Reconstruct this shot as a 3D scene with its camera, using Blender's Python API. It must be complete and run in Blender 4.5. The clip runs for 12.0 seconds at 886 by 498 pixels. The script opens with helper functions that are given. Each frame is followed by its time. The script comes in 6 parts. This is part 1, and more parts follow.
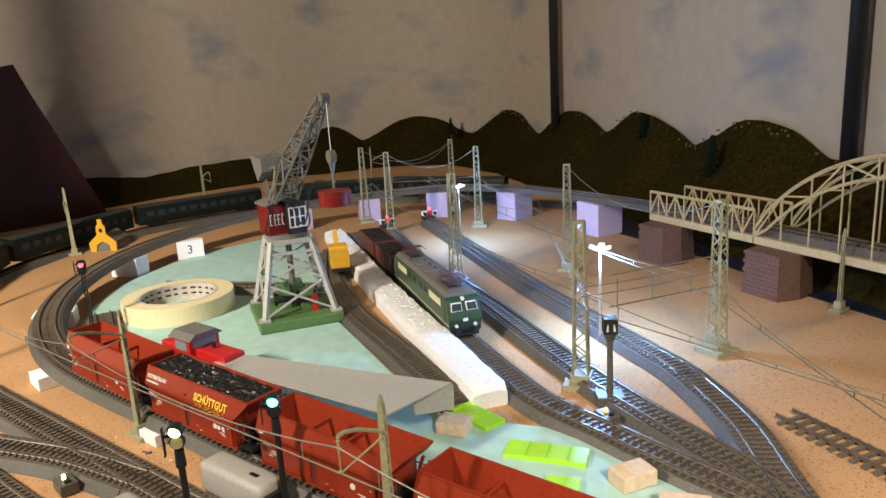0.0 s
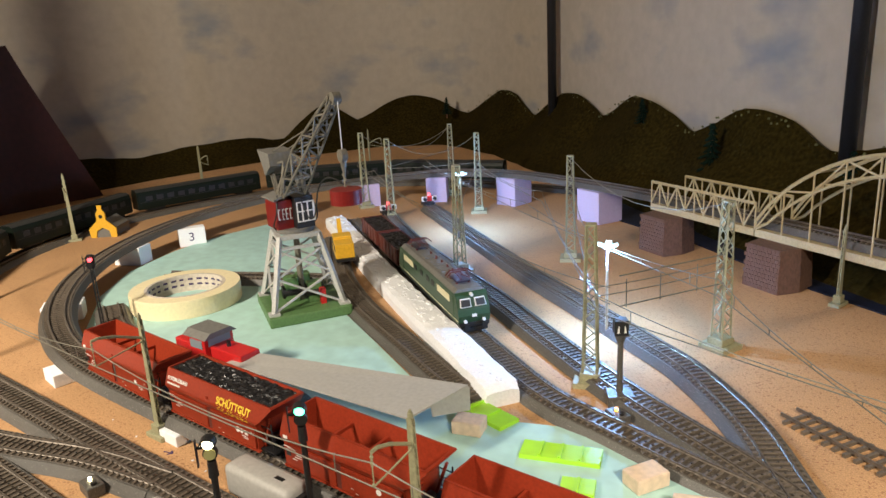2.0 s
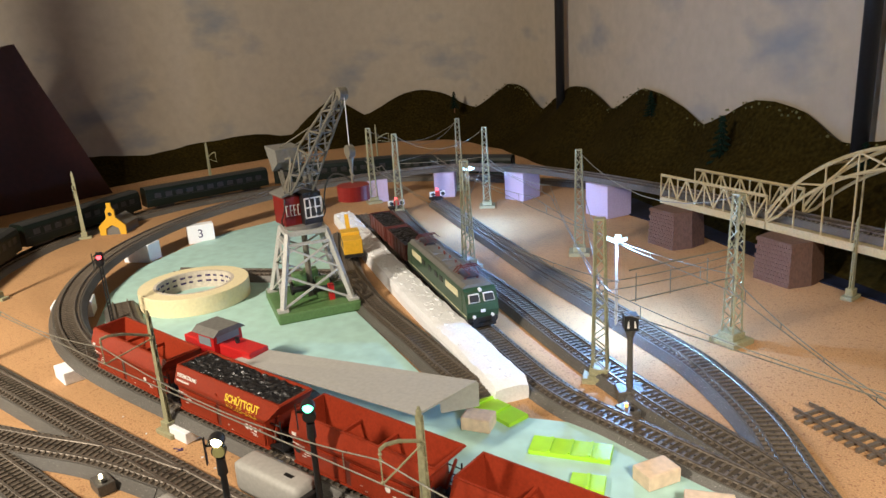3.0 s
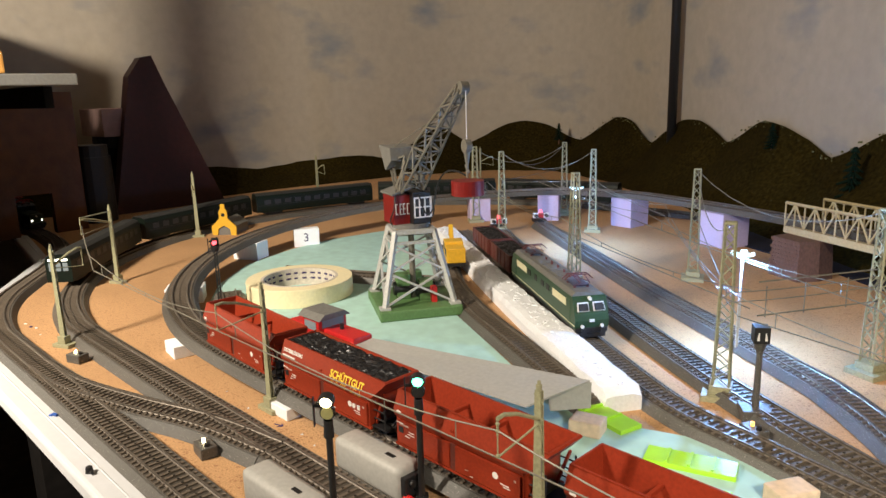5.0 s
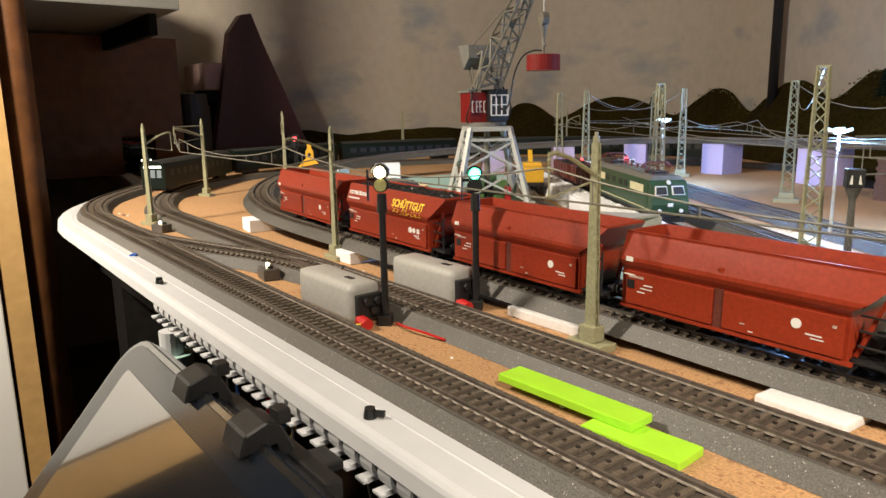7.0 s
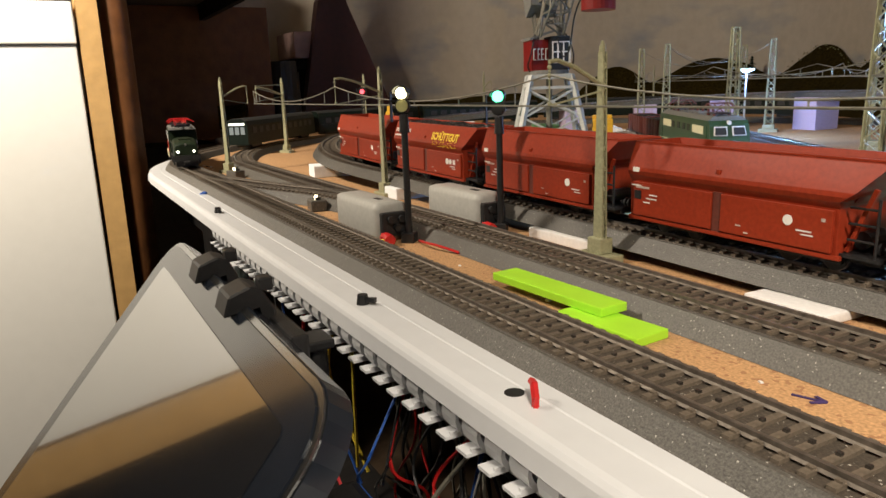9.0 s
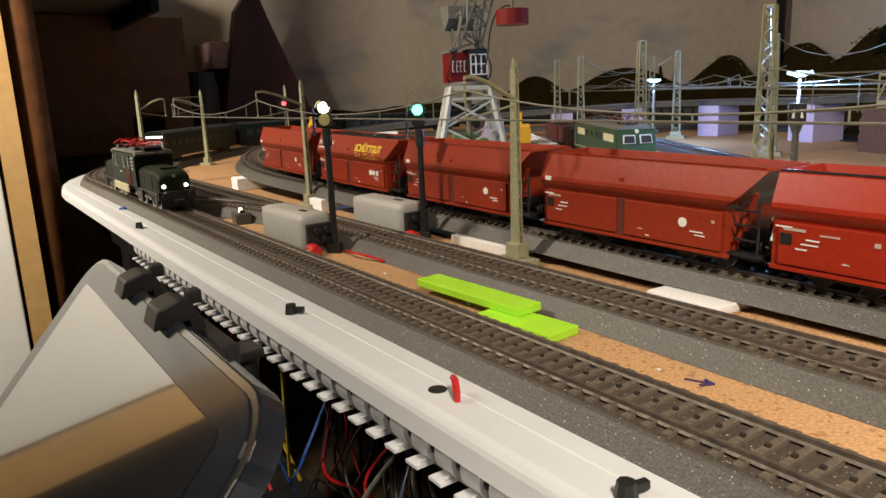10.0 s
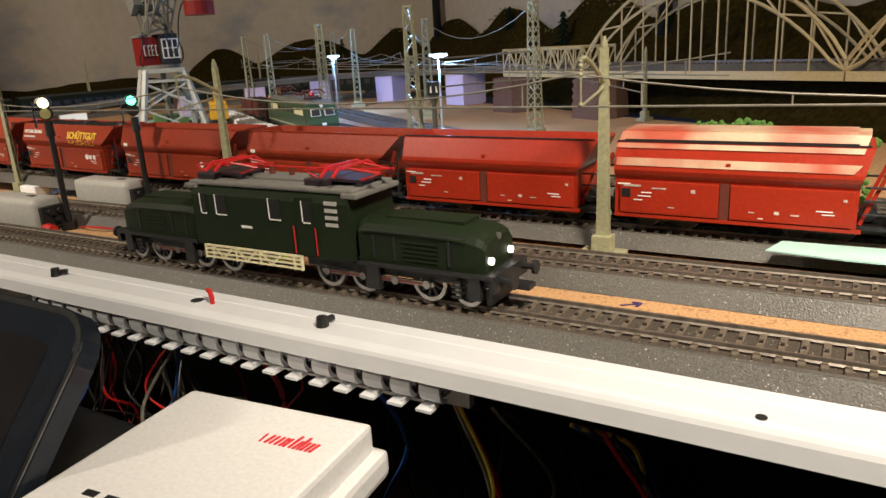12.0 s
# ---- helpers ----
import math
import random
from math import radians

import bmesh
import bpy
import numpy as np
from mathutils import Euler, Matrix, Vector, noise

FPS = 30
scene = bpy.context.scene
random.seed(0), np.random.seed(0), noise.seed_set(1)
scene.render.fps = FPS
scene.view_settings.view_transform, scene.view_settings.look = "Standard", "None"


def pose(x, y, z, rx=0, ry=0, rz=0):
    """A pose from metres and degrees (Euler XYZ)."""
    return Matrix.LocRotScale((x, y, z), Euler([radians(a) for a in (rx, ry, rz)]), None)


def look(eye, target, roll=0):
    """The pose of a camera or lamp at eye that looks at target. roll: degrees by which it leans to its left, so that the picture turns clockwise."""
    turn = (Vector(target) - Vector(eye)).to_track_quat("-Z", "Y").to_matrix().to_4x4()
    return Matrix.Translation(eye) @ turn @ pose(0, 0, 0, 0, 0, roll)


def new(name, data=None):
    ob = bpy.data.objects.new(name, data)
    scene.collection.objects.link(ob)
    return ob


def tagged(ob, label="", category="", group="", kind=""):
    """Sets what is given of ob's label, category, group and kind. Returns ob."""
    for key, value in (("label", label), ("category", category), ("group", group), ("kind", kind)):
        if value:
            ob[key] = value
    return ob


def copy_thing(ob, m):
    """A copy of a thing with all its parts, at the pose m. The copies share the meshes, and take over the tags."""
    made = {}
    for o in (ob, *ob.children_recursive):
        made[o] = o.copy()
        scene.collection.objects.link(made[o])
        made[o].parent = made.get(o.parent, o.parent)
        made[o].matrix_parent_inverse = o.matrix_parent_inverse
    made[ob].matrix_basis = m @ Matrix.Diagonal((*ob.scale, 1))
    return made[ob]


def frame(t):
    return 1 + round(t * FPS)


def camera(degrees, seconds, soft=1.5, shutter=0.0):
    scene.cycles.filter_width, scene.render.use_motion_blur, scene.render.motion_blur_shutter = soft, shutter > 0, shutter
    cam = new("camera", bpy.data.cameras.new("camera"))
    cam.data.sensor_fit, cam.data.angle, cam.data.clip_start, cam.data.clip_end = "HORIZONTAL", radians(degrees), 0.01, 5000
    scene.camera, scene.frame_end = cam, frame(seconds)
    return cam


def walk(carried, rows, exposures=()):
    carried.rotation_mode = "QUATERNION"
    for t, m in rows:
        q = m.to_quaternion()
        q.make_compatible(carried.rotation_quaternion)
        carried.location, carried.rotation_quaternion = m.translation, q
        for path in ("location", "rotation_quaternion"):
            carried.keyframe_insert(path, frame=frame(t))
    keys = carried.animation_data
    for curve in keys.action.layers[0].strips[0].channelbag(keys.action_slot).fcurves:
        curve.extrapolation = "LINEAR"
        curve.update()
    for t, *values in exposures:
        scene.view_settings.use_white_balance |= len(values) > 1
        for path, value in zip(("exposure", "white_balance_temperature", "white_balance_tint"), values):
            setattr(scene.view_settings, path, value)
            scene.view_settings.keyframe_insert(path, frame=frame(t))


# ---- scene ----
cam = camera(64.4, 12.0)
PATH = [
    (0, (0.048, 0.054, 0.263), (-1.16, 1.577, -0.206), -3.4),
    (0.5, (0.039, 0.048, 0.283), (-1.167, 1.58, -0.163), -2.9),
    (1, (0.036, 0.039, 0.294), (-1.151, 1.579, -0.178), -3.0),
    (1.5, (0.036, 0.04, 0.291), (-1.133, 1.576, -0.232), -2.8),
    (2, (0.034, 0.041, 0.29), (-1.141, 1.565, -0.257), -3.2),
    (2.5, (0.035, 0.044, 0.288), (-1.15, 1.556, -0.268), -3.6),
    (4.5, (0.015, 0.036, 0.3), (-1.277, 1.465, -0.237), -3.3),
    (5, (0.012, 0.033, 0.248), (-1.384, 1.398, -0.188), -1.6),
    (5.5, (0.023, 0.038, 0.193), (-1.45, 1.323, -0.227), -1.6),
    (6, (0.03, 0.035, 0.153), (-1.498, 1.257, -0.263), -1.8),
    (6.5, (0.033, 0.032, 0.131), (-1.521, 1.228, -0.263), -1.3),
    (8.5, (0.061, 0.047, 0.096), (-1.591, 1.086, -0.34), -1.1),
    (9, (0.077, 0.058, 0.088), (-1.634, 0.992, -0.358), -2.1),
    (9.5, (0.083, 0.057, 0.089), (-1.609, 1.033, -0.341), -2.1),
    (10, (0.09, 0.052, 0.091), (-1.515, 1.164, -0.34), -2.4),
    (10.5, (0.089, 0.028, 0.093), (-1.27, 1.402, -0.42), -1.8),
    (11, (0.123, -0.012, 0.104), (-1.152, 1.431, -0.437), -3.8),
    (11.5, (0.157, -0.036, 0.108), (-1.045, 1.466, -0.441), -2.7),
    (12, (0.178, -0.036, 0.108), (-0.826, 1.601, -0.452), -3.5),
]
walk(cam, [(t, look(eye, target, roll)) for t, eye, target, roll in PATH],
     [(0.0, -0.06), (6.5, 0.02), (8.5, -0.16), (9.5, -0.38), (11.0, -0.38), (12.0, -0.44)])

# ---- light ----
world = bpy.data.worlds.new("world")
scene.world = world
world.use_nodes = True
world.node_tree.nodes["Background"].inputs[0].default_value = (0.9, 0.75, 0.6, 1)
world.node_tree.nodes["Background"].inputs[1].default_value = 0.01
scene.view_settings.exposure = 0.0


def lamp(name, kind, at, to, energy, color, size=0.1, spread=180.0):
    data = bpy.data.lights.new(name, kind)
    data.energy, data.color = energy, color
    if kind == "AREA":
        data.shape, data.size = "DISK", size
        data.spread = radians(spread)
    else:
        data.shadow_soft_size = size
    ob = new(name, data)
    ob.matrix_world = look(at, to)
    return ob


WARM = (1.0, 0.88, 0.72)
COOL = (0.24, 0.49, 1.0)
lamp("ceiling_light", "AREA", (-0.64, -0.36, 0.66), (-1.40, 0.42, 0.26), 24.5, WARM, 0.14)
lamp("desk_light", "AREA", (0.40, -0.02, 0.56), (0.16, 0.30, 0), 2.8, WARM, 0.12, 80.0)
YARD = [(-0.244, 0.667, 0.0, 0.097), (-0.614, 0.937, 0.0, 0.099)]
for n, (x, y, z, h) in enumerate(YARD):
    lamp("yard_light", "POINT", (x, y, h - 0.013), (x, y, 0), 2.9, COOL, 0.004)

# ---- materials ----


def mat(name, color, rough=0.6, metal=0.0, grain=400.0, amount=0.25, bump=0.15, patch=12.0, glow=None, speck=None, coat=0.0, spec=0.5):
    m = bpy.data.materials.new(name)
    m.use_nodes = True
    nt = m.node_tree
    b = nt.nodes["Principled BSDF"]
    b.inputs["Roughness"].default_value, b.inputs["Metallic"].default_value = rough, metal
    b.inputs["Coat Weight"].default_value = coat
    b.inputs["Specular IOR Level"].default_value = spec
    tc = nt.nodes.new("ShaderNodeTexCoord")

    def tex(scale, detail=3.0):
        n = nt.nodes.new("ShaderNodeTexNoise")
        n.inputs["Scale"].default_value, n.inputs["Detail"].default_value = scale, detail
        nt.links.new(tc.outputs["Object"], n.inputs["Vector"])
        return n

    def mix(kind, fac, a, b2):
        n = nt.nodes.new("ShaderNodeMix")
        n.data_type, n.blend_type = "RGBA", kind
        for sock, v in ((n.inputs[0], fac), (n.inputs[6], a), (n.inputs[7], b2)):
            if isinstance(v, (int, float)):
                sock.default_value = v
            elif isinstance(v, tuple):
                sock.default_value = (*v, 1) if len(v) == 3 else v
            else:
                nt.links.new(v, sock)
        return n.outputs[2]

    def ramp(src, lo, hi):
        n = nt.nodes.new("ShaderNodeMapRange")
        nt.links.new(src, n.inputs[0])
        n.inputs[1].default_value, n.inputs[2].default_value = lo, hi
        return n.outputs[0]

    fine, wide = tex(grain), tex(patch, 5.0)
    dark = tuple(c * (1 - amount) for c in color)
    light = tuple(min(1.0, c * (1 + amount * 0.8)) for c in color)
    col = mix("MIX", ramp(fine.outputs[0], 0.3, 0.7), dark, light)
    col = mix("MULTIPLY", 0.6, col, mix("MIX", ramp(wide.outputs[0], 0.3, 0.75), tuple([1 - amount * 1.2] * 3), (1, 1, 1)))
    if speck:
        sc, cut, scol = speck
        v = nt.nodes.new("ShaderNodeTexVoronoi")
        v.inputs["Scale"].default_value = sc
        nt.links.new(tc.outputs["Object"], v.inputs["Vector"])
        s = nt.nodes.new("ShaderNodeSeparateColor")
        nt.links.new(v.outputs["Color"], s.inputs[0])
        col = mix("MIX", ramp(s.outputs[0], cut, cut + 0.01), col, scol)
    nt.links.new(col, b.inputs["Base Color"])
    if bump:
        bp = nt.nodes.new("ShaderNodeBump")
        bp.inputs["Strength"].default_value, bp.inputs["Distance"].default_value = bump, 0.35 / grain
        nt.links.new(fine.outputs[0], bp.inputs["Height"])
        nt.links.new(bp.outputs[0], b.inputs["Normal"])
    rr = nt.nodes.new("ShaderNodeMapRange")
    nt.links.new(wide.outputs[0], rr.inputs[0])
    rr.inputs[3].default_value, rr.inputs[4].default_value = max(0.03, rough - 0.08), min(1.0, rough + 0.1)
    nt.links.new(rr.outputs[0], b.inputs["Roughness"])
    if glow:
        b.inputs["Emission Color"].default_value = (*glow[:3], 1)
        b.inputs["Emission Strength"].default_value = glow[3]
    return m


CORK = mat("cork", (0.57, 0.325, 0.15), 0.85, grain=900, amount=0.32, bump=0.35, patch=6, speck=(650, 0.92, (0.34, 0.17, 0.08)))
BALLAST = mat("ballast", (0.118, 0.110, 0.097), 0.42, grain=1500, amount=0.4, bump=0.8, patch=14, speck=(2600, 0.987, (0.42, 0.40, 0.36)))
ROADBED = mat("brown_road_bed", (0.075, 0.060, 0.046), 0.6, grain=1300, amount=0.4, bump=0.6, patch=18, speck=(2400, 0.985, (0.4, 0.37, 0.32)))
SLEEPER = mat("sleeper_plastic", (0.150, 0.120, 0.090), 0.5, grain=900, amount=0.3, patch=30)
RAIL = mat("rail_steel", (0.26, 0.225, 0.19), 0.45, 0.7, grain=300, amount=0.3, bump=0.05)
STUD = mat("stud_steel", (0.12, 0.11, 0.1), 0.35, 0.8)
WHITE = mat("white_edge_plastic", (0.64, 0.65, 0.67), 0.38, grain=90, amount=0.025, bump=0.02)
PAPER = mat("white_paper", (0.8, 0.79, 0.78), 0.7, grain=500, amount=0.06, bump=0.1)
FOAM = mat("lilac_foam", (0.55, 0.46, 0.62), 0.8, grain=600, amount=0.12, bump=0.3)
STYRO = mat("white_foam", (0.88, 0.89, 0.91), 0.8, grain=500, amount=0.06, bump=0.3)
TURQ = mat("turquoise_card", (0.43, 0.66, 0.60), 0.65, grain=60, amount=0.1, bump=0.04, patch=7)
LIME = mat("lime_plastic", (0.42, 0.82, 0.04), 0.35, grain=80, amount=0.06, bump=0.02)
TAPE = mat("masking_tape", (0.82, 0.72, 0.45), 0.6, grain=300, amount=0.06, bump=0.1)
CARD = mat("tape_core_card", (0.62, 0.55, 0.46), 0.8, grain=300, amount=0.15)
RED = mat("oxide_red_plastic", (0.285, 0.034, 0.013), 0.38, spec=0.22, grain=500, amount=0.14, bump=0.04, patch=25)
RED2 = mat("fresh_red_plastic", (0.34, 0.026, 0.010), 0.33, spec=0.35, grain=500, amount=0.12, bump=0.04, patch=25)
BRIGHT = mat("signal_red_plastic", (0.55, 0.02, 0.02), 0.35, grain=500, amount=0.1, bump=0.03)
DARKRED = mat("dark_red_plastic", (0.13, 0.03, 0.02), 0.5, grain=500, amount=0.2)
BLACK = mat("black_plastic", (0.016, 0.016, 0.017), 0.45, grain=500, amount=0.3, bump=0.1)
COAL = mat("coal", (0.012, 0.012, 0.014), 0.3, grain=700, amount=0.5, bump=0.9)
GREEN = mat("loco_green", (0.011, 0.019, 0.008), 0.55, spec=0.18, grain=500, amount=0.15, bump=0.03)
LGREEN = mat("bright_loco_green", (0.030, 0.070, 0.034), 0.35, spec=0.35, grain=500, amount=0.12, bump=0.03)
COACH = mat("coach_dark_green", (0.006, 0.011, 0.008), 0.4, spec=0.2, grain=300, amount=0.2)
CREAM = mat("cream_plastic", (0.72, 0.66, 0.42), 0.5, grain=400, amount=0.1)
GREY = mat("grey_plastic", (0.42, 0.41, 0.38), 0.5, grain=300, amount=0.08, bump=0.05)
ROOFG = mat("roof_grey", (0.17, 0.165, 0.15), 0.6, spec=0.3, grain=300, amount=0.12)
MAST = mat("mast_olive_grey", (0.34, 0.33, 0.20), 0.5, grain=500, amount=0.18)
SILVER = mat("silver_grey_plastic", (0.52, 0.52, 0.50), 0.4, 0.2, grain=400, amount=0.12)
STEEL = mat("crane_steel_grey", (0.20, 0.185, 0.15), 0.45, 0.2, grain=400, amount=0.2)
BASEG = mat("crane_base_green", (0.10, 0.20, 0.07), 0.45, grain=300, amount=0.15)
YELLOW = mat("yellow_plastic", (0.75, 0.42, 0.03), 0.4, grain=300, amount=0.1)
DEEPRED = mat("deep_red_plastic", (0.20, 0.014, 0.012), 0.4, grain=400, amount=0.12, bump=0.03, spec=0.3)
BRIDGE = mat("bridge_beige", (0.50, 0.41, 0.23), 0.6, grain=500, amount=0.15)
WIRE = mat("catenary_wire", (0.25, 0.235, 0.19), 0.45, 0.3, grain=300, amount=0.2)
CHROME = mat("wheel_steel", (0.45, 0.43, 0.4), 0.3, 0.9, grain=300, amount=0.2)
WOOD = mat("pale_wood", (0.58, 0.36, 0.14), 0.55, grain=60, amount=0.08, patch=5)
DKWOOD = mat("brown_cabinet", (0.14, 0.055, 0.018), 0.5, spec=0.3, grain=40, amount=0.25, patch=3)
FRIDGE = mat("white_enamel", (0.86, 0.85, 0.81), 0.4, grain=60, amount=0.012, bump=0.02)
MAROON = mat("maroon_board", (0.05, 0.012, 0.012), 0.6, grain=80, amount=0.2)
DARK = mat("dark_board", (0.014, 0.012, 0.011), 0.8, spec=0.15, grain=60, amount=0.3)
WALL = mat("painted_wall", (0.45, 0.40, 0.34), 0.85, grain=60, amount=0.1, patch=2)
FLOOR = mat("floor_laminate", (0.12, 0.08, 0.05), 0.6, grain=20, amount=0.3, patch=3)
BRICK = mat("brick_pier", (0.15, 0.080, 0.055), 0.85, grain=250, amount=0.25, bump=0.3)
TIMBER = mat("pale_balsa", (0.75, 0.58, 0.42), 0.7, grain=200, amount=0.12)
LIGHTW = mat("lamp_white", (0.9, 0.95, 1.0), 0.4, glow=(0.45, 0.82, 1.0, 2.6))
LAMPY = mat("lamp_warm", (1.0, 0.9, 0.6), 0.4, glow=(1.0, 0.86, 0.5, 9.0))
LAMPG = mat("lamp_green", (0.2, 0.9, 0.6), 0.4, glow=(0.12, 1.0, 0.5, 7.0))
LAMPR = mat("lamp_red", (0.9, 0.1, 0.1), 0.4, glow=(1.0, 0.08, 0.1, 4.0))
WHITEP = mat("white_print", (0.8, 0.78, 0.74), 0.6, grain=300, amount=0.05)
WORNP = mat("worn_pale_print", (0.60, 0.47, 0.42), 0.6, grain=900, amount=0.3)
YELLOWP = mat("yellow_print", (0.85, 0.6, 0.05), 0.5, grain=300, amount=0.05)
REDP = mat("red_print", (0.7, 0.03, 0.04), 0.5, grain=300, amount=0.05)
INK = mat("violet_ink", (0.05, 0.03, 0.12), 0.7, grain=300, amount=0.2)
MOSS = mat("moss", (0.10, 0.22, 0.04), 0.9, grain=500, amount=0.4, bump=0.5)
MOSSD = mat("dry_scatter", (0.16, 0.16, 0.07), 0.95, grain=300, amount=0.4)
FIR = mat("fir_green", (0.008, 0.02, 0.014), 0.95, spec=0.05, grain=300, amount=0.4, bump=0.5)
YCABLE = mat("yellow_cable", (0.8, 0.6, 0.05), 0.4)
GCABLE = mat("green_cable", (0.1, 0.5, 0.1), 0.4)
COACHROOF = mat("coach_roof_dark", (0.035, 0.035, 0.033), 0.6, grain=300, amount=0.15, spec=0.2)
NAVY = mat("navy_shade", (0.010, 0.014, 0.032), 0.6, grain=90, amount=0.3, bump=0.05, patch=6, spec=0.2)
ORANGE = mat("orange_folder_card", (0.62, 0.30, 0.07), 0.5, grain=60, amount=0.12, patch=5)
BROWNC = mat("brown_carton", (0.20, 0.105, 0.045), 0.7, grain=60, amount=0.2, patch=5)
PINKC = mat("faded_pink_carton", (0.34, 0.22, 0.20), 0.7, grain=60, amount=0.15, patch=5)
GLASSG = mat("green_bottle_glass", (0.10, 0.22, 0.03), 0.12, grain=60, amount=0.2, bump=0.0)
OLIVE = mat("olive_lens_cover", (0.40, 0.38, 0.16), 0.5, grain=300, amount=0.1)
NAVYRIM = mat("violet_black_plastic", (0.03, 0.02, 0.025), 0.4, grain=300, amount=0.2)
BCABLE = mat("blue_cable", (0.03, 0.12, 0.5), 0.4)


def glass(name, color, rough=0.05, alpha=0.3):
    m = bpy.data.materials.new(name)
    m.use_nodes = True
    b = m.node_tree.nodes["Principled BSDF"]
    b.inputs["Base Color"].default_value = (*color, 1)
    b.inputs["Roughness"].default_value = rough
    b.inputs["Transmission Weight"].default_value = alpha
    b.inputs["IOR"].default_value = 1.2
    return m


PANE = glass("window_glass", (0.25, 0.30, 0.33), 0.1, 0.2)


def hill_paint():
    """Painted backdrop: dusky sky with soft blue patches above, brown-green hills below are a relief of their own."""
    m = mat("backdrop_sky", (0.44, 0.385, 0.31), 0.85, grain=40, amount=0.06, bump=0.05, patch=1.6)
    nt = m.node_tree
    b = nt.nodes["Principled BSDF"]
    old = b.inputs["Base Color"].links[0].from_socket
    tc = [n for n in nt.nodes if n.type == "TEX_COORD"][0]
    mp = nt.nodes.new("ShaderNodeMapping")
    mp.inputs["Scale"].default_value = (2.2, 2.2, 4.5)
    nt.links.new(tc.outputs["Object"], mp.inputs[0])
    n = nt.nodes.new("ShaderNodeTexNoise")
    n.inputs["Scale"].default_value, n.inputs["Detail"].default_value = 2.0, 4.0
    nt.links.new(mp.outputs[0], n.inputs["Vector"])
    r = nt.nodes.new("ShaderNodeMapRange")
    r.inputs[1].default_value, r.inputs[2].default_value, r.inputs[4].default_value = 0.55, 0.75, 0.8
    nt.links.new(n.outputs[0], r.inputs[0])
    x = nt.nodes.new("ShaderNodeMix")
    x.data_type = "RGBA"
    nt.links.new(r.outputs[0], x.inputs[0])
    nt.links.new(old, x.inputs[6])
    x.inputs[7].default_value = (0.15, 0.20, 0.26, 1)
    nt.links.new(x.outputs[2], b.inputs["Base Color"])
    return m


SKY = hill_paint()


def faded_shine_paint():
    """Red wagon paint bleached to sand in soft patches; doubles as the sides' painted highlight."""
    m = mat("faded_red_and_shine", (0.55, 0.40, 0.27), 0.4, grain=500, amount=0.08, bump=0.03)
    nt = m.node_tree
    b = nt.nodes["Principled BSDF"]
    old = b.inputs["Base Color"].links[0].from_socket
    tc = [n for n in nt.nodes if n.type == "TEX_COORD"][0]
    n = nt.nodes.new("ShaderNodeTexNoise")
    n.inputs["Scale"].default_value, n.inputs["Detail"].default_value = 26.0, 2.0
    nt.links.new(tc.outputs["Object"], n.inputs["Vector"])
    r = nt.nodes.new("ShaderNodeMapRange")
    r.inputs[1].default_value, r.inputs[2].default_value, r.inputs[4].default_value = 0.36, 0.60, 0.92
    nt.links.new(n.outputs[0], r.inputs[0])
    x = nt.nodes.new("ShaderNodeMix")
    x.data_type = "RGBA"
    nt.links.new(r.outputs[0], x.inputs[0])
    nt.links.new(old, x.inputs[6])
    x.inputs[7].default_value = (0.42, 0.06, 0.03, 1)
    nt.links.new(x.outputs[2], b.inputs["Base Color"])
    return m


FADED_SHINE = faded_shine_paint()
HILL = mat("hill_scatter", (0.030, 0.021, 0.004), 0.98, spec=0.05, grain=160, amount=0.5, bump=0.5, patch=9, speck=(260, 0.998, (0.12, 0.12, 0.07)))

# ---- building helpers ----


def part(name, bm, material, parent=None, label="", smooth=False):
    me = bpy.data.meshes.new(name)
    bmesh.ops.recalc_face_normals(bm, faces=bm.faces)
    bm.to_mesh(me)
    bm.free()
    me.materials.append(material)
    if smooth:
        me.polygons.foreach_set("use_smooth", [True] * len(me.polygons))
    ob = new(name, me)
    if parent:
        ob.parent = parent
    if label:
        ob["label"] = label
    return ob


def thing(name, label, category, m=None, group=""):
    ob = tagged(new(name), label, category, group)
    ob.empty_display_size = 0.02
    if m is not None:
        ob.matrix_basis = m
    return ob


def share(name, data, parent, m):
    ob = new(name, data)
    ob.parent = parent
    ob.matrix_basis = m
    return ob


def box(bm, x0, x1, y0, y1, z0, z1, bevel=0.0, m=None):
    vs = [bm.verts.new(v) for v in ((x0, y0, z0), (x1, y0, z0), (x1, y1, z0), (x0, y1, z0), (x0, y0, z1), (x1, y0, z1), (x1, y1, z1), (x0, y1, z1))]
    fs = [bm.faces.new([vs[i] for i in f]) for f in ((3, 2, 1, 0), (4, 5, 6, 7), (0, 1, 5, 4), (1, 2, 6, 5), (2, 3, 7, 6), (3, 0, 4, 7))]
    if bevel:
        es = list({e for f in fs for e in f.edges})
        r = bmesh.ops.bevel(bm, geom=es, offset=bevel, segments=2, profile=0.6, affect="EDGES")
        vs = list({v for f in r["faces"] for v in f.verts} | {v for v in vs if v.is_valid})
    if m is not None:
        bmesh.ops.transform(bm, matrix=m, verts=vs)
    return bm


def bx(*a, bevel=0.0):
    return box(bmesh.new(), *a, bevel=bevel)


def rod(bm, p, q, r, seg=6, r2=None):
    p, q = Vector(p), Vector(q)
    d = q - p
    m = Matrix.Translation((p + q) / 2) @ d.to_track_quat("Z", "Y").to_matrix().to_4x4()
    bmesh.ops.create_cone(bm, cap_ends=True, segments=seg, radius1=r, radius2=r if r2 is None else r2, depth=d.length, matrix=m)
    return bm


